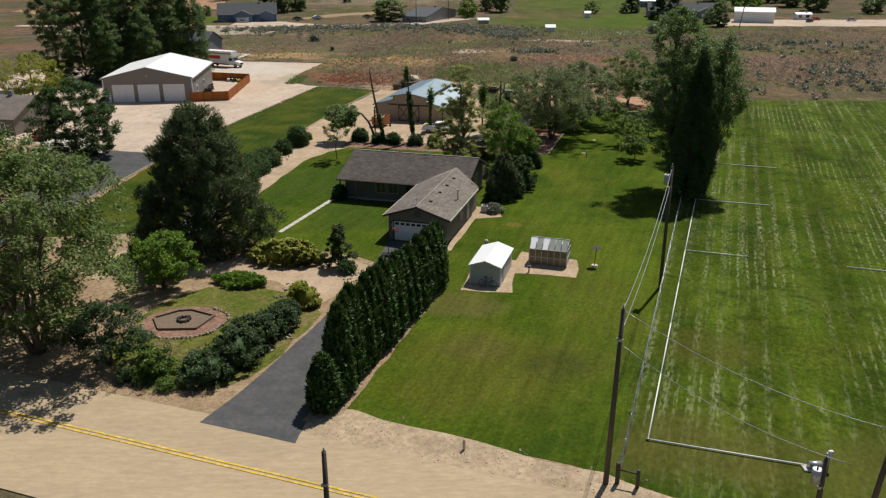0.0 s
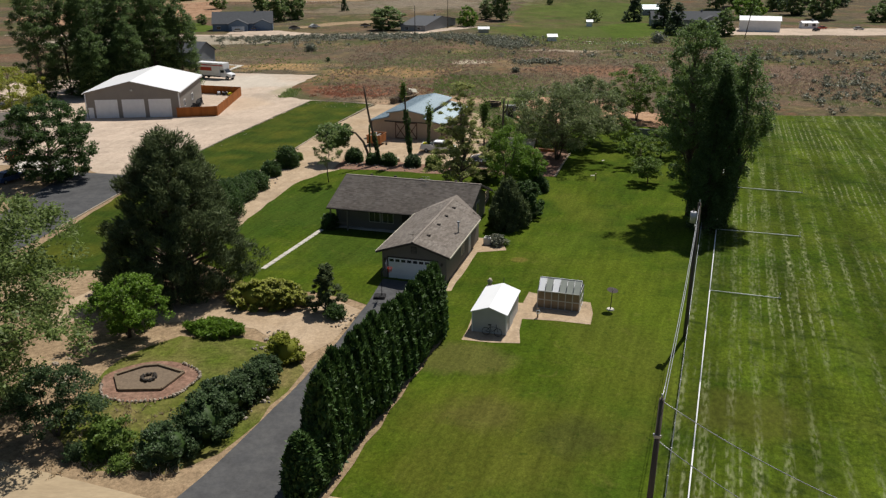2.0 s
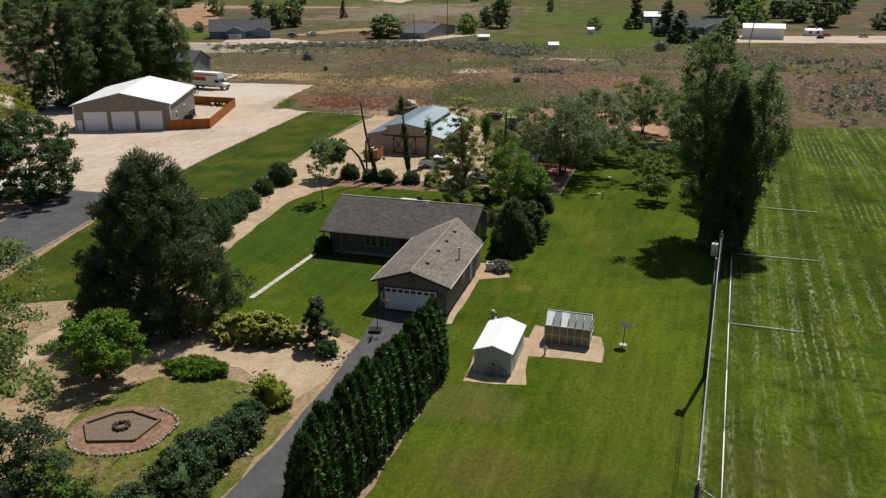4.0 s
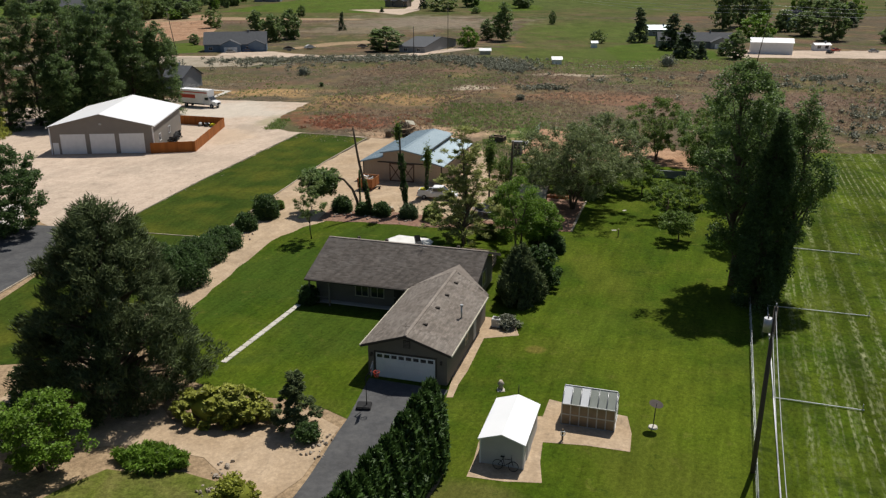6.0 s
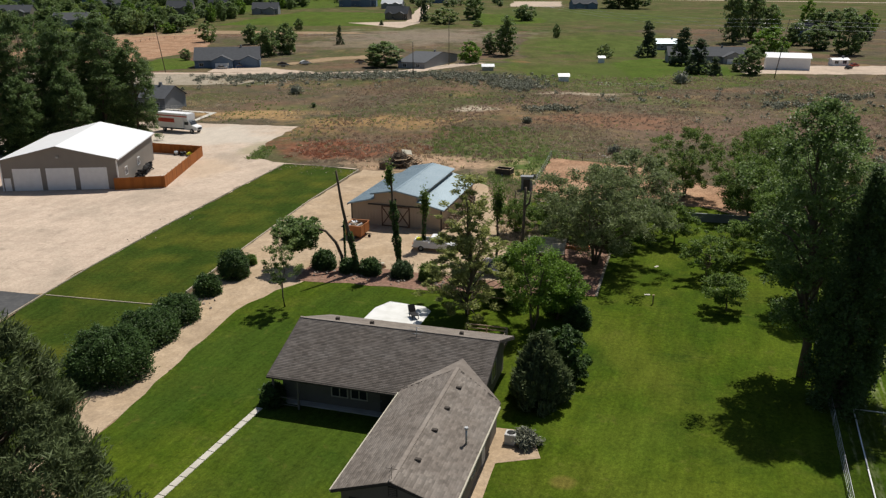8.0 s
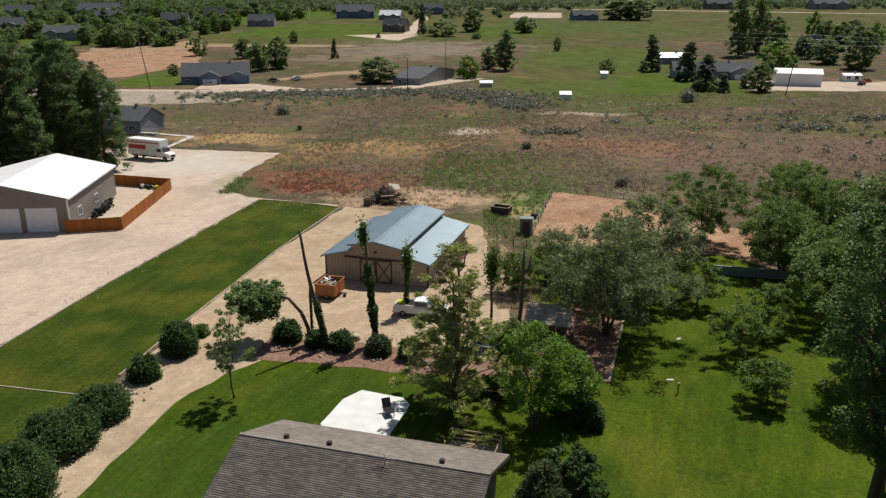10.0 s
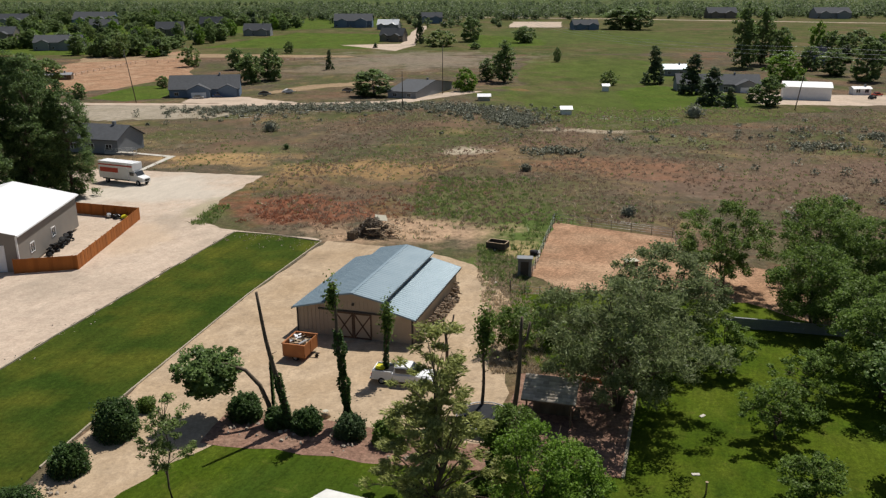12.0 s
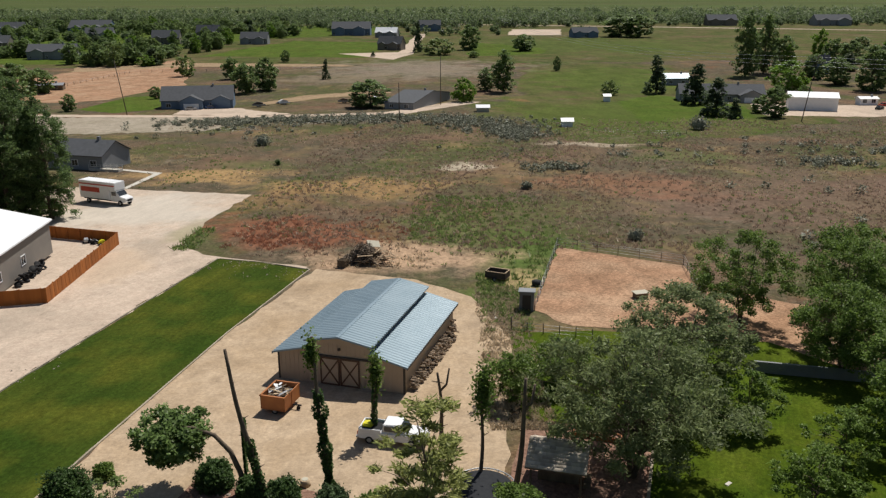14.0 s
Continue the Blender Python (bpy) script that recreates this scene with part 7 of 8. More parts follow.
for i in range(6):
    part("junk", boxm(-0.25, 0.25, -0.15, 0.15, 0, 0.3, pose(_r.uniform(-1, 1), _r.uniform(-0.6, 0.6), 0.5, 0, _r.uniform(-20, 20), _r.uniform(0, 180))), M[_r.choice(("rock", "wood", "pale_wood"))], t)
t = thing("outhouse", 13.3, 166.8, -8, label="small grey upright garden shed", category="shed")
part("wall", boxm(-0.85, 0.85, 0, 1.6, 0, 2.3), mat("grey_plastic", (0.21, 0.21, 0.215), (0.18, 0.18, 0.185), scale=2, bump=0.05), t)
part("roof", boxm(-1.0, 1.0, -0.15, 1.75, 0, 0.1, pose(0, 0, 2.35, -5, 0, 0)), M["grey_siding"], t)
part("door", boxm(-0.5, 0.5, -0.03, 0.0, 0.05, 2.0), M["trim"], t)
t = thing("water_trough", 15.6, 176.5, label="round black stock trough", category="trough")
part("tub", tube(bmesh.new(), [(0, 0, 0), (0, 0, 0.6), (0, 0, 0.62), (0, 0, 0.3)], [0.6, 0.65, 0.58, 0.5], 18), M["dark"], t)
t = thing("pen_shelter", 27.8, 171.5, 15, label="low pale plywood animal shelter", category="shelter")
part("wall", boxm(-0.8, 0.8, -0.5, 0.5, 0, 0.7), M["wood"], t)
part("roof", boxm(-0.95, 0.95, -0.65, 0.65, 0.7, 0.78), M["cream"], t)
PEN = [(14.3, 167.0), (20.8, 195.0), (37.0, 185.2), (34.0, 160.0)]
t = thing("pen_fence", 14.3, 167.0, label="thin wire fence round a dirt pen", category="fence")
o = Vector((14.3, 167.0, terr(167.0)))
for (xa, ya), (xb, yb) in zip(PEN, PEN[1:]):
    k = max(2, int(math.hypot(xb - xa, yb - ya) / 3))
    for i in range(k + 1):
        x, y = xa + (xb - xa) * i / k, ya + (yb - ya) * i / k
        p = Vector((x, y, terr(y))) - o
        part("fence_post", tube(bmesh.new(), [p, p + Vector((0, 0, 1.5))], [0.045, 0.04], 6), M["pole"], t)
    for z in (0.4, 0.8, 1.2, 1.45):
        part("wire", tube(bmesh.new(), [Vector((xa, ya, terr(ya) + z)) - o, Vector((xb, yb, terr(yb) + z)) - o], [0.015, 0.015], 4), M["steel"], t)
t = thing("garden_fence", 11.0, 160.5, label="low wire garden fence with dark posts", category="fence")
for i in range(6):
    part("fence_post", tube(bmesh.new(), [(i * 1.7, -i * 0.5, 0), (i * 1.7, -i * 0.5, 1.7 if i == 0 else 1.3)], [0.08 if i == 0 else 0.05] * 2, 7), M["pole"], t)
for z in (0.3, 0.7, 1.1):
    part("wire", tube(bmesh.new(), [(0, 0, z), (8.5, -2.5, z)], [0.015, 0.015], 4), M["steel"], t)
t = thing("block_wall", 33.0, 149.5, turn=-14, label="low grey block wall below the trees", category="wall")
for i in range(13):
    for j in range(4):
        part("block", boxm(i * 1.2 + (j % 2) * 0.6, i * 1.2 + 1.18 + (j % 2) * 0.6, 0, 0.25, j * 0.3, j * 0.3 + 0.285), M["grey_siding"], t)
for i, (x, y) in enumerate([(21.4, 121.0), (24.5, 129.6), (9.6, 164.5)]):
    t = thing("stepping_slab", x, y, i * 40, label="flat pale slab lying on the grass", category="slab", group="loose slabs")
    part("slab", boxm(-0.3, 0.3, -0.15, 0.15, 0.02, 0.09, bevel=0.02), M["concrete"], t)
t = thing("garden_post", 21.4, 118.6, label="short pale post standing in the lawn", category="post")
part("post", tube(bmesh.new(), [(0, 0, 0), (0, 0, 0.9), (0, 0, 1.0)], [0.07, 0.07, 0.12], 8), M["pale_wood"], t)
t = thing("tree_stump", -6.7, 129.6, label="pale sawn tree stump at the bed edge", category="stump")
part("stump", tube(bmesh.new(), [(0, 0, 0), (0, 0, 0.25), (0, 0, 0.55)], [0.42, 0.36, 0.34], 12), M["pale_wood"], t)
part("hollow", tube(bmesh.new(), [(0, 0, 0.55), (0, 0, 0.58)], [0.26, 0.24], 10), M["cream"], t)

# cedar fence by the workshop
CF = [(-52.0, 168.3), (-44.6, 170.2), (-46.2, 197.2), (-62.0, 202.5)]
t = thing("wood_fence", CF[0][0], CF[0][1], label="orange stained solid board fence round a yard", category="fence")
o = Vector((CF[0][0], CF[0][1], terr(CF[0][1])))
for (xa, ya), (xb, yb) in zip(CF, CF[1:]):
    L = math.hypot(xb - xa, yb - ya)
    k = max(3, round(L / 0.6))
    a = math.degrees(math.atan2(yb - ya, xb - xa))
    for i in range(k):
        s = (i + 0.5) / k
        x, y = xa + (xb - xa) * s, ya + (yb - ya) * s
        part("board", boxm(-L / k / 2 - 0.01, L / k / 2 + 0.01, -0.02 + 0.024 * (i % 2), 0.004 + 0.024 * (i % 2), 0.03, 1.95, pose(x - o.x, y - o.y, terr(y) - o.z, 0, 0, a)), M["cedar"], t)
    for i in range(0, k + 1, 4):
        x, y = xa + (xb - xa) * i / k, ya + (yb - ya) * i / k
        part("fence_post", boxm(-0.06, 0.06, 0.03, 0.15, -0.1, 2.0, pose(x - o.x, y - o.y, terr(y) - o.z, 0, 0, a)), M["cedar"], t)
t = thing("tyre_rack", -51.8, 176.5, turn=4, label="untidy heap of dark tyres along the workshop wall", category="tyres")
for i in range(9):
    for j in range(4):
        bm = tube(bmesh.new(), [(0, 0, -0.12), (0, 0, -0.06), (0, 0, 0.06), (0, 0, 0.12), (0, 0, 0.11), (0, 0, -0.11), (0, 0, -0.12)], [0.3, 0.41, 0.41, 0.3, 0.2, 0.2, 0.3], 12, cap=False)
        o = part("tyre", bm, M["dark"], t)
        o.matrix_local = pose(0.5 + _r.uniform(-0.15, 0.35), i * 0.95 + _r.uniform(-0.3, 0.3), 0.2 + j * 0.3 * _r.uniform(0.8, 1.1), _r.uniform(-35, 35), _r.uniform(-45, 45), _r.uniform(0, 180))
for i, (x, y, m) in enumerate([(-50.3, 171.5, "blue"), (-48.6, 197.0, "yellow_thing"), (-50.0, 197.6, "dark"), (-51.6, 198.2, "steel"), (-49.6, 172.8, "dark")]):
    t = thing("yard_machine", x, y, i * 35, label="small garden machine parked in the fenced yard", category="machine", group="yard machines")
    part("body", loft(bmesh.new(), [(-0.6, 0.3, 0.25, 0.6), (0, 0.35, 0.25, 0.85), (0.6, 0.25, 0.25, 0.55)]), M[m], t)
    for s in (-1, 1):
        for wx in (-0.4, 0.4):
            wheel(t, wx, s * 0.36, 0.22, 0.14, s)
    part("handlebar", tube(bmesh.new(), [(-0.5, -0.25, 0.6), (-0.95, 0, 1.0), (-0.5, 0.25, 0.6)], [0.03] * 3, 6), M["steel"], t)


def bicycle(x, y, turn, label):
    """An old bicycle leaning slightly against a wall."""
    t = thing("bicycle", x, y, turn, label=label, category="bicycle")
    t.matrix_world = t.matrix_world @ pose(0, 0, 0.05, -9, 0, 0)
    for cx in (-0.52, 0.52):
        ring = [(cx + 0.33 * math.cos(a), 0, 0.35 + 0.33 * math.sin(a)) for a in (2 * math.pi * i / 20 for i in range(21))]
        w = part("wheel", tube(bmesh.new(), ring, [0.022] * 21, 6, cap=False), M["dark"], t)
        part("hub", tube(bmesh.new(), [(cx, -0.05, 0.35), (cx, 0.05, 0.35)], [0.03, 0.03], 8), M["steel"], w)
    for name, p in [("top_tube", [(-0.18, 0, 0.78), (0.36, 0, 0.80)]), ("down_tube", [(0.40, 0, 0.70), (-0.06, 0, 0.32)]), ("seat_tube", [(-0.06, 0, 0.32), (-0.22, 0, 0.92)]), ("chain_stay", [(-0.06, 0, 0.32), (-0.52, 0, 0.35)]), ("seat_stay", [(-0.19, 0, 0.78), (-0.52, 0, 0.35)]), ("fork", [(0.52, 0, 0.35), (0.40, 0, 0.72), (0.35, 0, 0.98)])]:
        part(name, tube(bmesh.new(), p, [0.02] * len(p), 6), M["dark"], t)
    part("handlebar", tube(bmesh.new(), [(0.25, -0.28, 1.0), (0.35, -0.2, 0.99), (0.35, 0.2, 0.99), (0.25, 0.28, 1.0)], [0.016] * 4, 6), M["steel"], t)
    part("saddle", boxm(-0.36, -0.1, -0.07, 0.07, 0.91, 0.97), M["black_net"], t)


bicycle(4.15, 70.25, -16.5, "dark old bicycle leaning by the pale shed wall")

# ---- far buildings ----
def simple_house(x, y, w, d, h, rise, turn, wall, roof, label, wings=(), name="house", category="house", garage=True, windows=True):
    t = thing(name, x, y, turn, label=label, category=category)
    def block(x0, w, y0, d, h, rise, along=True):
        o = [(-d / 2, 0), (d / 2, 0), (d / 2, h), (0, h + rise), (-d / 2, h)]
        bm = prism(bmesh.new(), o, -w / 2, w / 2)
        m = Matrix.Translation((x0, y0, 0)) @ (pose(0, 0, 0, 0, 0, 90) if along else Matrix())
        bmesh.ops.transform(bm, matrix=m, verts=bm.verts)
        part("wall", bm, M[wall], t)
        for s in (-1, 1):
            bm = slope(bmesh.new(), -w / 2 - 0.4, w / 2 + 0.4, s * (d / 2 + 0.45), 0, h - 0.05 - 0.45 * rise / (d / 2) + 0.16, h + rise + 0.16, 0.18)
            bmesh.ops.transform(bm, matrix=Matrix.Translation((x0, y0, 0)) @ (Matrix() if along else pose(0, 0, 0, 0, 0, 90)), verts=bm.verts)
            part("roof", bm, M[roof], t)
    block(0, w, 0, d, h, rise)
    for (x0, ww, y0, dd) in wings:
        block(x0, ww, y0, dd, h - 0.1, ww and dd * 0.22, along=False)
    n = max(2, int(w / 5))
    for i in range(n if windows else 0):
        window(t, -w / 2 + w * (i + 0.5) / n, 1.0, 1.6, 1.3, -d / 2 - 0.02, frame_mat="white")
    for (x0, ww, y0, dd) in wings[:1] if garage else ():
        part("garage_door", boxm(x0 - dd * 0.33, x0 + dd * 0.33, y0 - ww / 2 - 0.06, y0 - ww / 2 + 0.02, 0, 2.4), M["white"], t)
    if windows:
        part("chimney", boxm(w * 0.2, w * 0.2 + 0.7, -0.3, 0.4, h, h + rise + 0.9), M["grey_siding"], t)
    return t


simple_house(-93, 404, 27, 14, 3.6, 4.6, 10, "blue_siding", "grey_roof", "blue-grey single-storey house with slate grey roof", wings=((-2, 8, -6, 8.5), (9, 8, -4, 7)))
simple_house(-6.0, 412, 12, 42, 3.0, 2.6, -20, "grey_siding", "grey_roof", "long low grey building with slate grey roof", name="barn_house", category="barn")
simple_house(120, 424, 34, 13, 3.4, 3.4, -8, "grey_siding", "grey_roof", "dark grey roofed house behind conifers", wings=((11, 8, -6.5, 9),))
simple_house(143, 388, 17, 11, 5.0, 1.4, -18, "white", "white_metal", "white metal storage building", name="metal_building", category="storage building", windows=False)
simple_house(-80, 268, 15, 10, 3.6, 2.6, -16, "grey_siding", "grey_roof", "grey house with dark roof behind the cottonwoods", garage=False)
t = thing("access_ramp", -75, 261.5, -16, label="pale grey access ramp with rails before the grey house", category="ramp")
part("deck", boxm(-2.5, 5.5, -0.8, 0.8, 0.0, 0.55, bevel=0.02), M["concrete"], t)
for y in (-0.75, 0.75):
    for z in (1.0, 1.45):
        part("rail", boxm(-2.5, 5.5, y - 0.03, y + 0.03, z, z + 0.07), M["shed_white"], t)
    for x in np.linspace(-2.4, 5.4, 6):
        part("rail_post", boxm(x - 0.04, x + 0.04, y - 0.04, y + 0.04, 0.5, 1.5), M["shed_white"], t)
FAR_H = [(-270, 668, 32, 5.5, 3.4, 8), (-393, 1036, 46, 6, 6, 0), (-242, 828, 24, 6, 4.5, 5), (-163, 826, 24, 5, 4, 0), (-92, 970, 40, 7, 5, 0), (-37, 748, 20, 5, 4, -20), (-52, 926, 22, 5, 3.5, -10), (144, 914, 26, 5, 3.5, 10), (366, 1180, 38, 7, 5, 0), (505, 1170, 45, 7, 5, 0), (-11, 1052, 26, 7, 4, 0), (-223, 896, 22, 7, 5, 0), (-476, 1018, 32, 6, 5, 0), (216, 547, 10, 6, 3, 0), (-360, 760, 28, 6, 4, 0), (-330, 900, 26, 6, 4, 10)]
for i, (x, y, w, h, rise, a) in enumerate(FAR_H):
    simple_house(x, y, w, w * 0.5, h, rise * 1.35, a, ("grey_siding", "blue_siding", "siding")[i % 3], "white_metal" if i in (6,) else "grey_roof", "distant grey roofed house among trees", wings=((w * 0.22, w * 0.3, -w * 0.22, w * 0.3), (-w * 0.28, w * 0.22, -w * 0.2, w * 0.24)), garage=False)
simple_house(-186, 478, 12, 5, 2.4, 0.8, 10, "wood", "steel", "low open animal shed in a paddock", name="paddock_shed", category="shed", garage=False)
simple_house(120, 492, 12, 7, 3.5, 2.0, 0, "grey_siding", "barn_roof", "shed with a blue-green metal roof", name="shed", category="shed", garage=False)
simple_house(18.6, 384, 4.5, 4, 1.7, 0.7, 0, "cream", "white_metal", "small pale well house in the field", name="well_house", category="shed", garage=False, windows=False)
simple_house(43.4, 339, 3.4, 2.6, 1.9, 0.7, 0, "white", "white_metal", "tiny white pump house in the pasture", name="pump_house", category="shed", garage=False, windows=False)
simple_house(72.1, 421, 2.6, 2.2, 2.4, 0.6, 0, "white", "white_metal", "tiny white hut in the pasture", name="pump_house", category="shed", garage=False, windows=False)
simple_house(-78, 142, 15, 13, 3.0, 2.6, -8, "siding", "shingle", "brown roofed house beyond the dark tree", garage=False)
simple_house(172, 404, 7, 4, 2.6, 0.6, 0, "white", "white_metal", "pale travel trailer in a far yard", name="travel_trailer", category="trailer", garage=False)
sheet("white_path", [(-71.5, 263.5), (-59.5, 258), (-60.9, 240), (-62, 240.2), (-61.2, 256.8), (-71.5, 262)], 0.05, "concrete", "pale concrete path", "path", 0.0, seed=41)
sheet("lot_slab", [(-52, 122), (-58, 133), (-66, 133), (-62, 122.5)], 0.05, "concrete", "pale concrete apron on the lot", "pavement", 0.0, seed=42)
for x, y, h, l in [(-111.6, 376.5, 19, (-2.5, 0)), (2.8, 410, 19, (0, 0)), (-11, 353, 13, (0, 0)), (123.2, 349.7, 21, (3, 0)), (700, 640, 15, (0, 0))]:
    utility_pole(x, y, h, "distant dark wooden utility pole", lean=l)
for z in (18, 19.5, 21):
    cable([(126, 349.7, terr(350) + z), (300, 420, terr(420) + z)], 3, 0.05, "distant power line over the yard")
    cable([(126, 349.7, terr(350) + z), (60, 900, terr(900) + z)], 8, 0.04, "distant power line over the fields")

def field_fence(pts, step, h, label, r=0.07):
    """Posts along the land with two strands of wire."""
    o = Vector((pts[0][0], pts[0][1], terr(pts[0][1])))
    t = thing("field_fence", o.x, o.y, label=label, category="fence", group="field fences")
    post = None
    for (xa, ya), (xb, yb) in zip(pts, pts[1:]):
        k = max(1, round(math.hypot(xb - xa, yb - ya) / step))
        for i in range(k + 1):
            x, y = xa + (xb - xa) * i / k, ya + (yb - ya) * i / k
            if post is None:
                p = part("fence_post", tube(bmesh.new(), [(0, 0, -0.2), (0, 0, h)], [r, r * 0.85], 6), M["pole"], t)
                post = p.data
            else:
                p = part("fence_post", post, M["pole"], t)
            p.location = Vector((x, y, terr(y))) - o
        for z in (0.5 * h, 0.9 * h):
            part("wire", tube(bmesh.new(), [Vector((xa, ya, terr(ya) + z)) - o, Vector((xb, yb, terr(yb) + z)) - o], [0.02, 0.02], 4), M["steel"], t)


field_fence([(-74, 318), (-52, 329), (-28, 352), (-14, 345)], 4.5, 1.5, "old wooden post fence along the dry bank")
field_fence([(37, 352), (42, 329), (60, 316), (76, 319)], 4.5, 1.5, "wooden post fence at the gully edge")
field_fence([(-190, 446), (-178, 560), (-70, 585)], 6, 1.5, "post fence round a ploughed paddock", 0.1)
field_fence([(70, 940), (130, 925), (155, 840)], 8, 1.7, "pale rail fence round a riding arena", 0.14)


def flatbed(x, y, turn, paint, load, label):
    t = thing("flatbed_trailer", x, y, turn, label=label, category="trailer", group="yard trailers")
    part("deck", boxm(-2.6, 2.6, -1.0, 1.0, 0.62, 0.78, bevel=0.03), M["wood"], t)
    for s in (-1, 1):
        part("side_rail", boxm(-2.6, 2.6, s * 1.0 - 0.04, s * 1.0 + 0.04, 0.78, 1.15), M[paint], t)
        wheel(t, -0.4, s * 1.12, 0.36, 0.2, s)
        wheel(t, 0.5, s * 1.12, 0.36, 0.2, s)
    part("drawbar", boxm(2.6, 4.0, -0.06, 0.06, 0.5, 0.6), M["dark"], t)
    part("load", loft(bmesh.new(), [(-2.2, 0.8, 0.78, 1.5), (-0.4, 0.85, 0.78, 2.2), (1.6, 0.8, 0.78, 1.7)]), M[load], t)


flatbed(-69, 402, 15, "steel", "trim", "loaded flatbed trailer in a house yard")
flatbed(-61, 411, 40, "white", "shed_white", "pale covered trailer in a house yard")
flatbed(-37, 417, 5, "steel", "wood", "flatbed trailer with timber in a sandy yard")
flatbed(-25, 424, -20, "trim", "white", "trailer with a pale load in a sandy yard")

# ---- far trees ----
FAR_T = {
    "k": tree("conifer", 101.4, 456.5, 17.7, 5.5, "far_dark", "dark conifer by a distant house", group="distant trees", kind_seed=400, h0=0.5, clusters=70, leaves=3600, leaf=0.75, cr=1.5, trunk=0.3, limbs=12, prof=lambda s: 5.5 * (1 - 0.8 * s)),
    "d": tree("broadleaf_tree", 206.2, 573.1, 20.0, 7.0, "far", "green rounded distant valley tree", group="distant trees", kind_seed=401, h0=0.5, clusters=60, leaves=3600, leaf=0.95, cr=2.4, trunk=0.4, limbs=12),
    "a": tree("broadleaf_tree", -87.9, 461.4, 14.0, 6.0, "far", "mid-green distant tree in a meadow", group="distant trees", kind_seed=402, h0=0.5, clusters=50, leaves=3600, leaf=0.8, cr=1.9, trunk=0.3, limbs=12),
    "w": tree("broadleaf_tree", -139.2, 540.8, 12.0, 6.4, "willow", "grey-green distant tree in a meadow", group="distant trees", kind_seed=403, h0=0.8, clusters=45, leaves=2000, leaf=0.8, cr=1.9, trunk=0.3, limbs=12),
    "b": tree("broadleaf_tree", 12.3, 421.5, 10.0, 5.4, "bright", "bright green distant tree", group="distant trees", kind_seed=404, h0=0.6, clusters=45, leaves=2600, leaf=0.65, cr=1.5, trunk=0.3, limbs=10),
    "p": tree("poplar", 31.8, 462.6, 20.0, 6.0, "far", "tall green distant poplar", group="distant trees", kind_seed=405, h0=0.8, clusters=60, leaves=3200, leaf=0.85, cr=2.0, trunk=0.4, limbs=12, prof=lambda s: 6.0 * min(1, 0.6 + s) * max(0.1, 1 - s ** 4)),
}
BASE = {"k": (17.7, 5.5), "d": (20.0, 7.0), "a": (14.0, 6.0), "w": (12.0, 6.4), "b": (10.0, 5.4), "p": (20.0, 6.0)}
_r = random.Random(9)


def hides_house(x, y):
    """True where a tree would stand in the open yard before a distant house."""
    return any(abs(x - a - (b - y) * 0.1 * (1 if a < 0 else -1)) < w * 0.65 and -75 < y - b < w * 0.3 for a, b, w, *_ in FAR_H)


def far_tree(x, y, h, r, k):
    m = pose(x, y, terr(y), 0, 0, _r.uniform(0, 360))
    o = copy_thing(FAR_T[k], m)
    H, R = BASE[k]
    o.matrix_world = m @ Matrix.Diagonal((r / R, r / R, h / H, 1))


for x, y, h, r, k in [(104.8, 406.7, 16.6, 6.3, "k"), (99.9, 366.9, 13.7, 6.0, "k"), (103.9, 358.3, 7.3, 2.9, "k"), (118.6, 361.2, 11.2, 4.4, "d"), (119.1, 375.5, 6.1, 3.1, "d")]:
    far_tree(x, y, h, r, k)
for x, y, h, r, k in [(24.2, 469.5, 11, 4.8, "p"), (67, 729.4, 12.8, 9, "a"), (-24.9, 399.8, 10.9, 7.8, "d"), (-59, 523.3, 11, 2.5, "k"), (-80.4, 472.4, 15.8, 5.8, "a"), (-110.1, 524.8, 11.8, 4.7, "a"), (-138.2, 388.7, 6.6, 2.8, "a")]:
    far_tree(x, y, h, r, k)
for x, y, h, r, k in [(0.3, 691.9, 12.8, 11.7, "w"), (24.8, 743.8, 19.9, 8.1, "d"), (-15, 720.9, 23.8, 4, "k"), (79.5, 450.7, 7, 4.1, "w"), (180.6, 922, 21.8, 16.1, "d"), (197.9, 910.9, 22, 14.4, "d"), (168.8, 531.1, 35.6, 7.9, "p"), (184.4, 546.4, 33.1, 8.1, "p"), (166.2, 465.7, 14.3, 9.4, "b"), (199.3, 488.7, 13.7, 7.1, "d")]:
    far_tree(x, y, h, r, k)
for x, y, h, r, k in [(204.2, 464.7, 21.2, 7.4, "d"), (199.7, 515.5, 13.1, 6.1, "a"), (249.4, 579, 16.5, 7, "d"), (250.3, 544.3, 15.4, 6.5, "k"), (-122.3, 438.7, 5.6, 2.5, "d"), (-46.2, 677.9, 3.9, 2.1, "k"), (25.5, 664.8, 4.7, 3.7, "d"), (70.8, 567, 8.7, 2.4, "a"), (-100.8, 632.1, 8.1, 3.1, "a"), (147.2, 405.4, 7.8, 3.4, "a"), (-177.5, 427.7, 16.4, 8.5, "d"), (-185.1, 464, 11.7, 6.7, "d")]:
    far_tree(x, y, h, r, k)
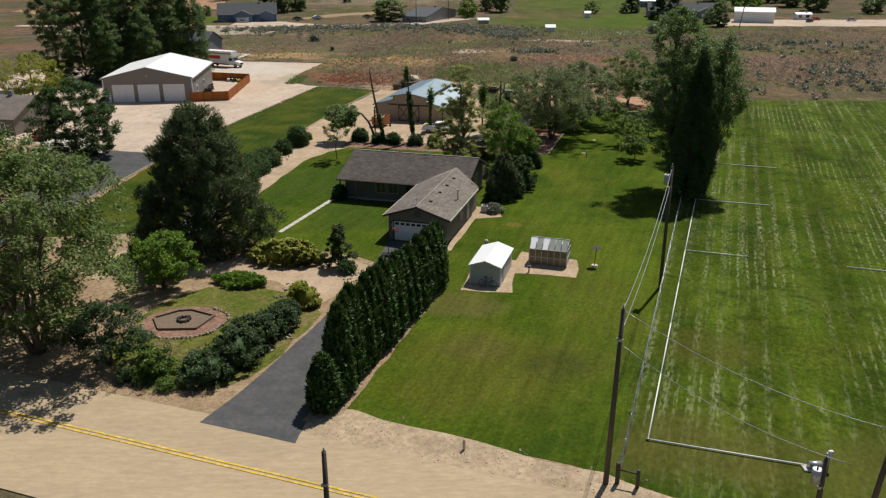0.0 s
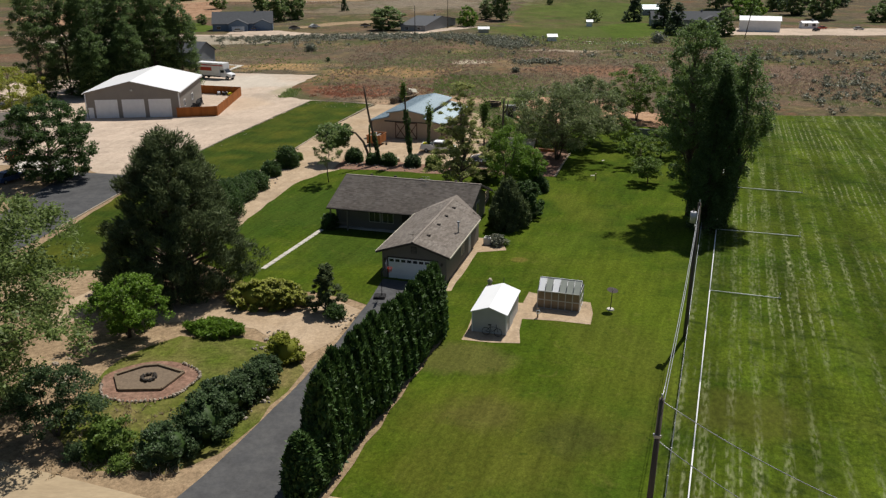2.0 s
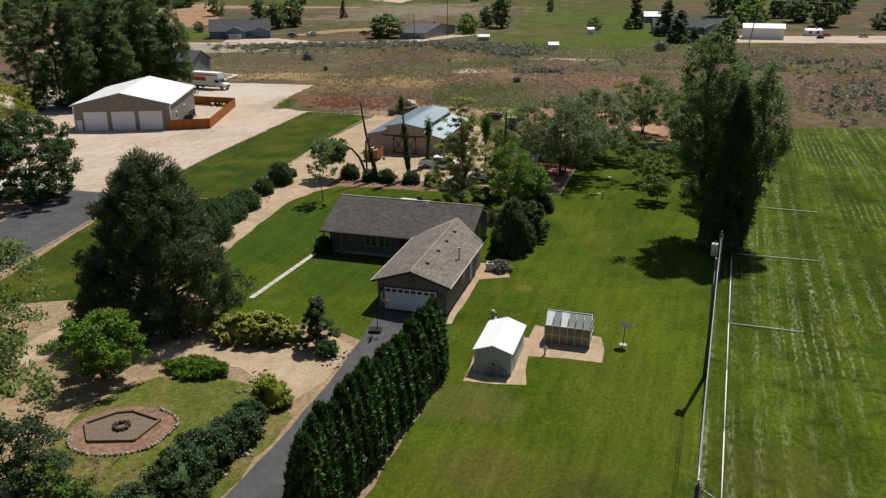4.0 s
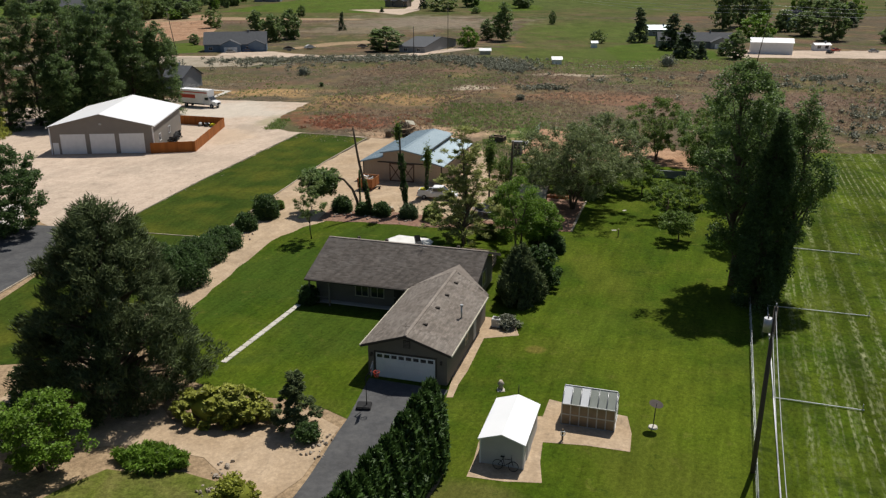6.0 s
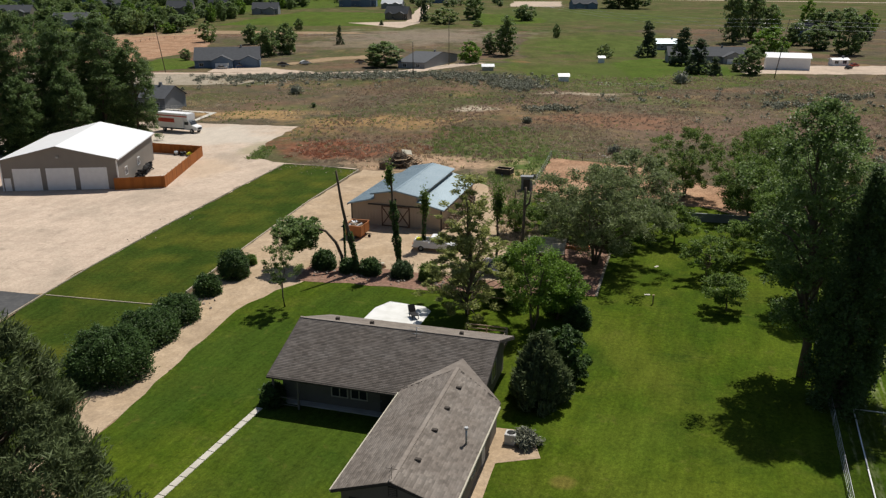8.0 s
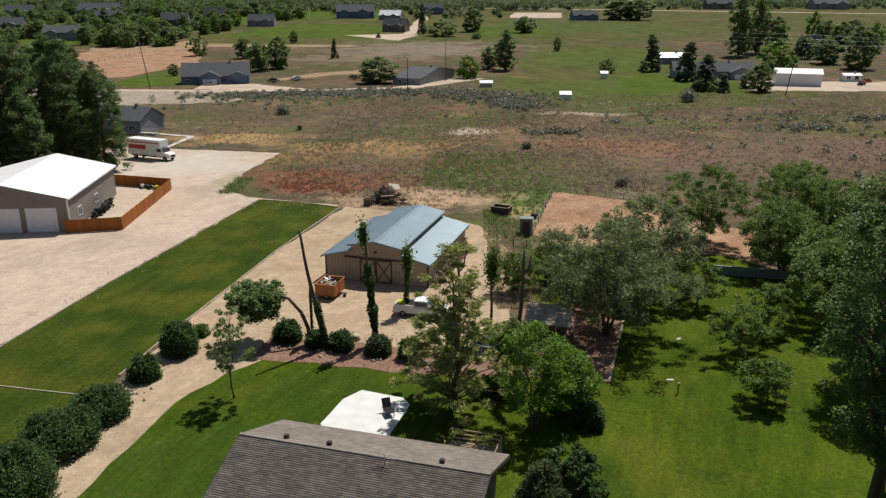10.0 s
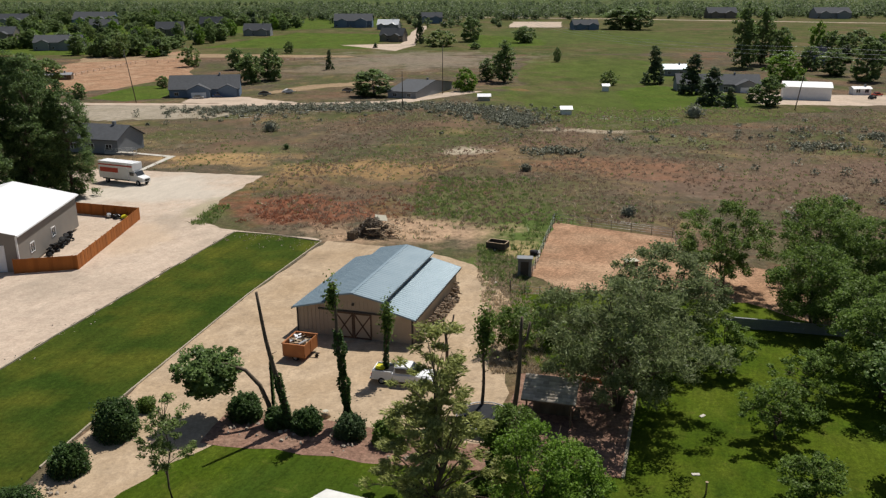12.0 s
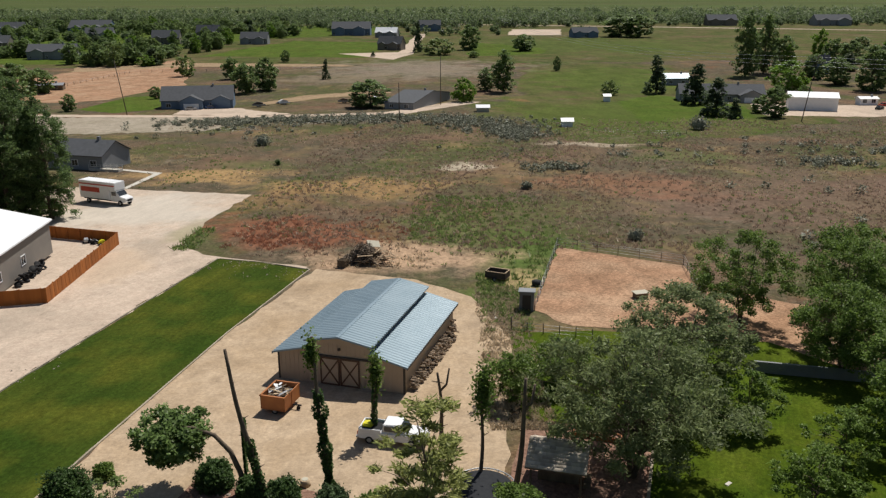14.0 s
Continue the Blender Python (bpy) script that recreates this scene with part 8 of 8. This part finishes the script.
# village trees on the left, and trees right of the neighbour
for i in range(330):
    y = _r.uniform(600, 1180)
    x = _r.uniform(-0.56 * (y - 70), -0.56 * (y - 70) + 0.28 * y + (80 if y > 800 else 0))
    if -180 < x < -40 and y < 900 or hides_house(x, y):
        continue
    far_tree(x, y, _r.uniform(7, 16), _r.uniform(4, 7.5), _r.choice("dddaaabwk"))
for i in range(40):
    x, y = _r.uniform(190, 520), _r.uniform(430, 760)
    if x / y > 0.36:
        far_tree(x, y, _r.uniform(9, 20), _r.uniform(4, 8), _r.choice("ddakb"))


def belt(name, x0, x1, y0, y1, n, h0, h1, seed, label):
    """A far wood as one mass of leaf clumps with an uneven top."""
    rng = np.random.default_rng(seed)
    c = np.stack([rng.uniform(x0, x1, n), rng.uniform(y0, y1, n)], 1)
    c = np.array([q for q in c.tolist() if not hides_house(*q)])
    n = len(c)
    H = rng.uniform(h0, h1, n) * rng.uniform(0.6, 1.0, n)
    k = rng.integers(0, n, n * 130)
    d = rng.normal(size=(len(k), 3))
    d /= np.linalg.norm(d, axis=1, keepdims=True)
    d *= rng.random((len(k), 1)) ** 0.4
    P = np.stack([c[k, 0] + d[:, 0] * H[k] * 0.5, c[k, 1] + d[:, 1] * H[k] * 0.5, H[k] * (0.5 + 0.5 * d[:, 2])], 1)
    P[:, 2] += np.array([terr(v) for v in P[:, 1]])
    return tagged(part(name, leaves_mesh(name, P, 1.6, rng, 1.2, 0.5), LEAF["wood"], None), label, "woods", kind="stuff")


belt("far_wood", -820, 820, 1270, 1400, 800, 14, 27, 51, "belt of dark green trees across the valley")
belt("far_wood", -1100, 1100, 1780, 1860, 260, 10, 17, 52, "farther belt of dark trees")
belt("village_wood", -560, -200, 690, 990, 80, 6, 12, 54, "dense garden trees round distant houses")
belt("village_wood", -700, -120, 1020, 1250, 150, 7, 14, 53, "trees between the distant houses")

belt("far_wood", -160, 180, 1130, 1240, 130, 10, 20, 55, "tree row behind the distant barns")
belt("far_wood", 230, 760, 1160, 1290, 150, 9, 18, 56, "trees round distant farm houses")
belt("roadside_wood", -115, 70, 930, 1040, 26, 7, 13, 57, "garden trees round the distant barns")
sheet("far_verge", [(-215, 566), (-160, 600), (-50, 600), (-60, 612), (-158, 628), (-225, 600)], 0.045, "sand", "pale bare track beside a paddock", "ground", 2, step=10, seed=46)
sheet("house_drive", [(-96, 394), (-76, 398), (-66, 388), (-50, 376), (-70, 371), (-95, 376)], 0.045, "gravel", "pale gravel house drive", "driveway", 0.8, seed=47)
sheet("yard_track", [(-60, 452), (-30, 470), (-20, 462), (-50, 440), (-68, 410), (-74, 414)], 0.03, "sand", "bare sandy yard track", "ground", 1.5, seed=48)

# ---- field plants ----
def tufts(name, n, region, material, size, seed, label, keep=None, thick=0.22, bare=0.2):
    """Upright blades in loose clumps; one tapered blade is one triangle."""
    rng = np.random.default_rng(seed)
    x0, x1, y0, y1 = region
    y = y0 + (y1 - y0) * rng.random(n) ** 1.35
    x = x0 + (x1 - x0) * rng.random(n)
    if keep is not None:
        q = keep(x, y)
        x, y = x[q], y[q]
    g = np.array([noise.noise(Vector((a * 0.05, b * 0.03, seed))) for a, b in zip(x.tolist(), y.tolist())]) + 0.5 * rng.random(len(x))
    q = g > bare
    x, y = x[q], y[q]
    k = 7
    x, y = np.repeat(x, k) + rng.normal(size=len(x) * k) * size * 0.55, np.repeat(y, k) + rng.normal(size=len(y) * k) * size * 0.55
    z = np.array([terr(v) for v in y])
    m = len(x)
    a = rng.uniform(-0.9, 0.9, m)
    w = size * thick * rng.uniform(0.6, 1.3, m)
    h = size * rng.uniform(0.6, 1.5, m)
    lean = rng.normal(size=(m, 2)) * (h * 0.65)[:, None]
    dx, dy = np.cos(a) * w, np.sin(a) * w
    V = np.stack([np.stack([x - dx, y - dy, z], 1), np.stack([x + dx, y + dy, z], 1), np.stack([x + lean[:, 0], y + lean[:, 1], z + h], 1)], 1).reshape(-1, 3)
    F = np.arange(3 * m).reshape(m, 3)
    return tagged(part(name, quick_mesh(name, V, F), LEAF[material], None), label, "grass", kind="stuff")


def open_field(x, y):
    yard = (x < 9 + 0.2 * (y - 158)) & (y < 184) | (x < -34) & (y < 240) | (x > 13) & (x < 38) & (y < 194)
    return ~yard & (y > 178) & ((x > -30) | (y > 215))


tufts("dry_grass", 15000, (-85, 170, 178, 360), "grass", 0.34, 61, "dry straw grass tufts over the open field", keep=open_field)
tufts("brown_grass", 16000, (-30, 170, 190, 350), "brown_grass", 0.36, 66, "brown seeding grass over the open field", keep=open_field)
tufts("red_weed", 4500, (-36, 6, 190, 222), "red_grass", 0.32, 62, "reddish weed stalks in the field", keep=lambda x, y: open_field(x, y) & (((x + 17) / 20) ** 2 + ((y - 204) / 12) ** 2 < 0.55 + 0.5 * np.sin(x * 0.9) * np.sin(y * 0.7)))
tufts("green_weed", 7000, (-60, 150, 180, 360), "green_grass", 0.38, 63, "green weed tufts in the field", keep=open_field, bare=0.42)
tufts("green_weed", 1600, (-2, 22, 172, 232), "green_grass", 0.42, 67, "tall green weeds behind the barn", keep=lambda x, y: ((x > 7) | (y > 196)) & ~((x > 12.5 + 0.23 * (y - 160)) & (y < 196)))
tufts("lot_weed", 170, (-36.9, -33.8, 193.5, 207), "green_grass", 0.45, 68, "green weeds at the corner of the gravel lot", bare=0.0)
tufts("yard_grass", 900, (7.5, 13, 138, 176), "grass", 0.3, 69, "dry grass at the edge of the barn yard", bare=0.1)
tufts("yard_weed", 500, (8, 14, 160, 182), "green_grass", 0.4, 64, "green weeds behind the barn")
tufts("verge_grass", 400, (-30, -16.5, 51, 60), "grass", 0.25, 65, "dry grass at the garden edge")


def sagebrush(n, seed, spots, label):
    rng = np.random.default_rng(seed)
    P = []
    for i in range(n):
        x, y, sx, sy = spots[rng.integers(0, len(spots))]
        c = np.array([x + rng.normal() * sx, y + rng.normal() * sy, 0.0])
        r = rng.uniform(0.6, 1.5)
        d = rng.normal(size=(46, 3))
        d /= np.linalg.norm(d, axis=1, keepdims=True)
        d *= rng.random((46, 1)) ** 0.4
        q = c + d * (r, r, r * 0.7) + (0, 0, r * 0.55)
        q[:, 2] = np.maximum(q[:, 2], 0.05)
        q[:, 2] += terr(c[1])
        P.append(q)
    P = np.concatenate(P)
    return tagged(part("sagebrush", leaves_mesh("sagebrush", P, 0.3, rng, 1.8, 0.3), LEAF["sage"], None), label, "sagebrush", kind="stuff")


sagebrush(900, 71, [(-45, 356, 10, 5), (-20, 360, 9, 6), (5, 355, 9, 7), (20, 338, 7, 9), (26, 320, 4, 8), (-70, 350, 10, 6)], "grey-green sagebrush along a bank")
sagebrush(420, 72, [(105, 200, 12, 9), (90, 185, 14, 6), (120, 190, 16, 8), (96, 268, 5, 3), (120, 285, 14, 8), (150, 270, 20, 10), (70, 290, 30, 10), (130, 250, 30, 25), (110, 215, 25, 18), (-60, 335, 20, 10), (30, 262, 4, 3), (140, 225, 22, 14)], "scattered grey-green sagebrush in the field")
for i, (x, y, h, r) in enumerate([(33.5, 199.0, 1.9, 1.3), (20.5, 239.0, 1.6, 1.4), (-35.5, 268.0, 1.4, 0.7), (83, 330, 4.5, 3.6), (118, 285, 1.8, 2.4), (-46, 300, 3.2, 2.6)]):
    bush(x, y, h, r, "sage" if i != 2 else "dark", "lone grey-green bush in the dry field", seed=420 + i, leaves=int(500 * r), leaf=0.2, group="field bushes")
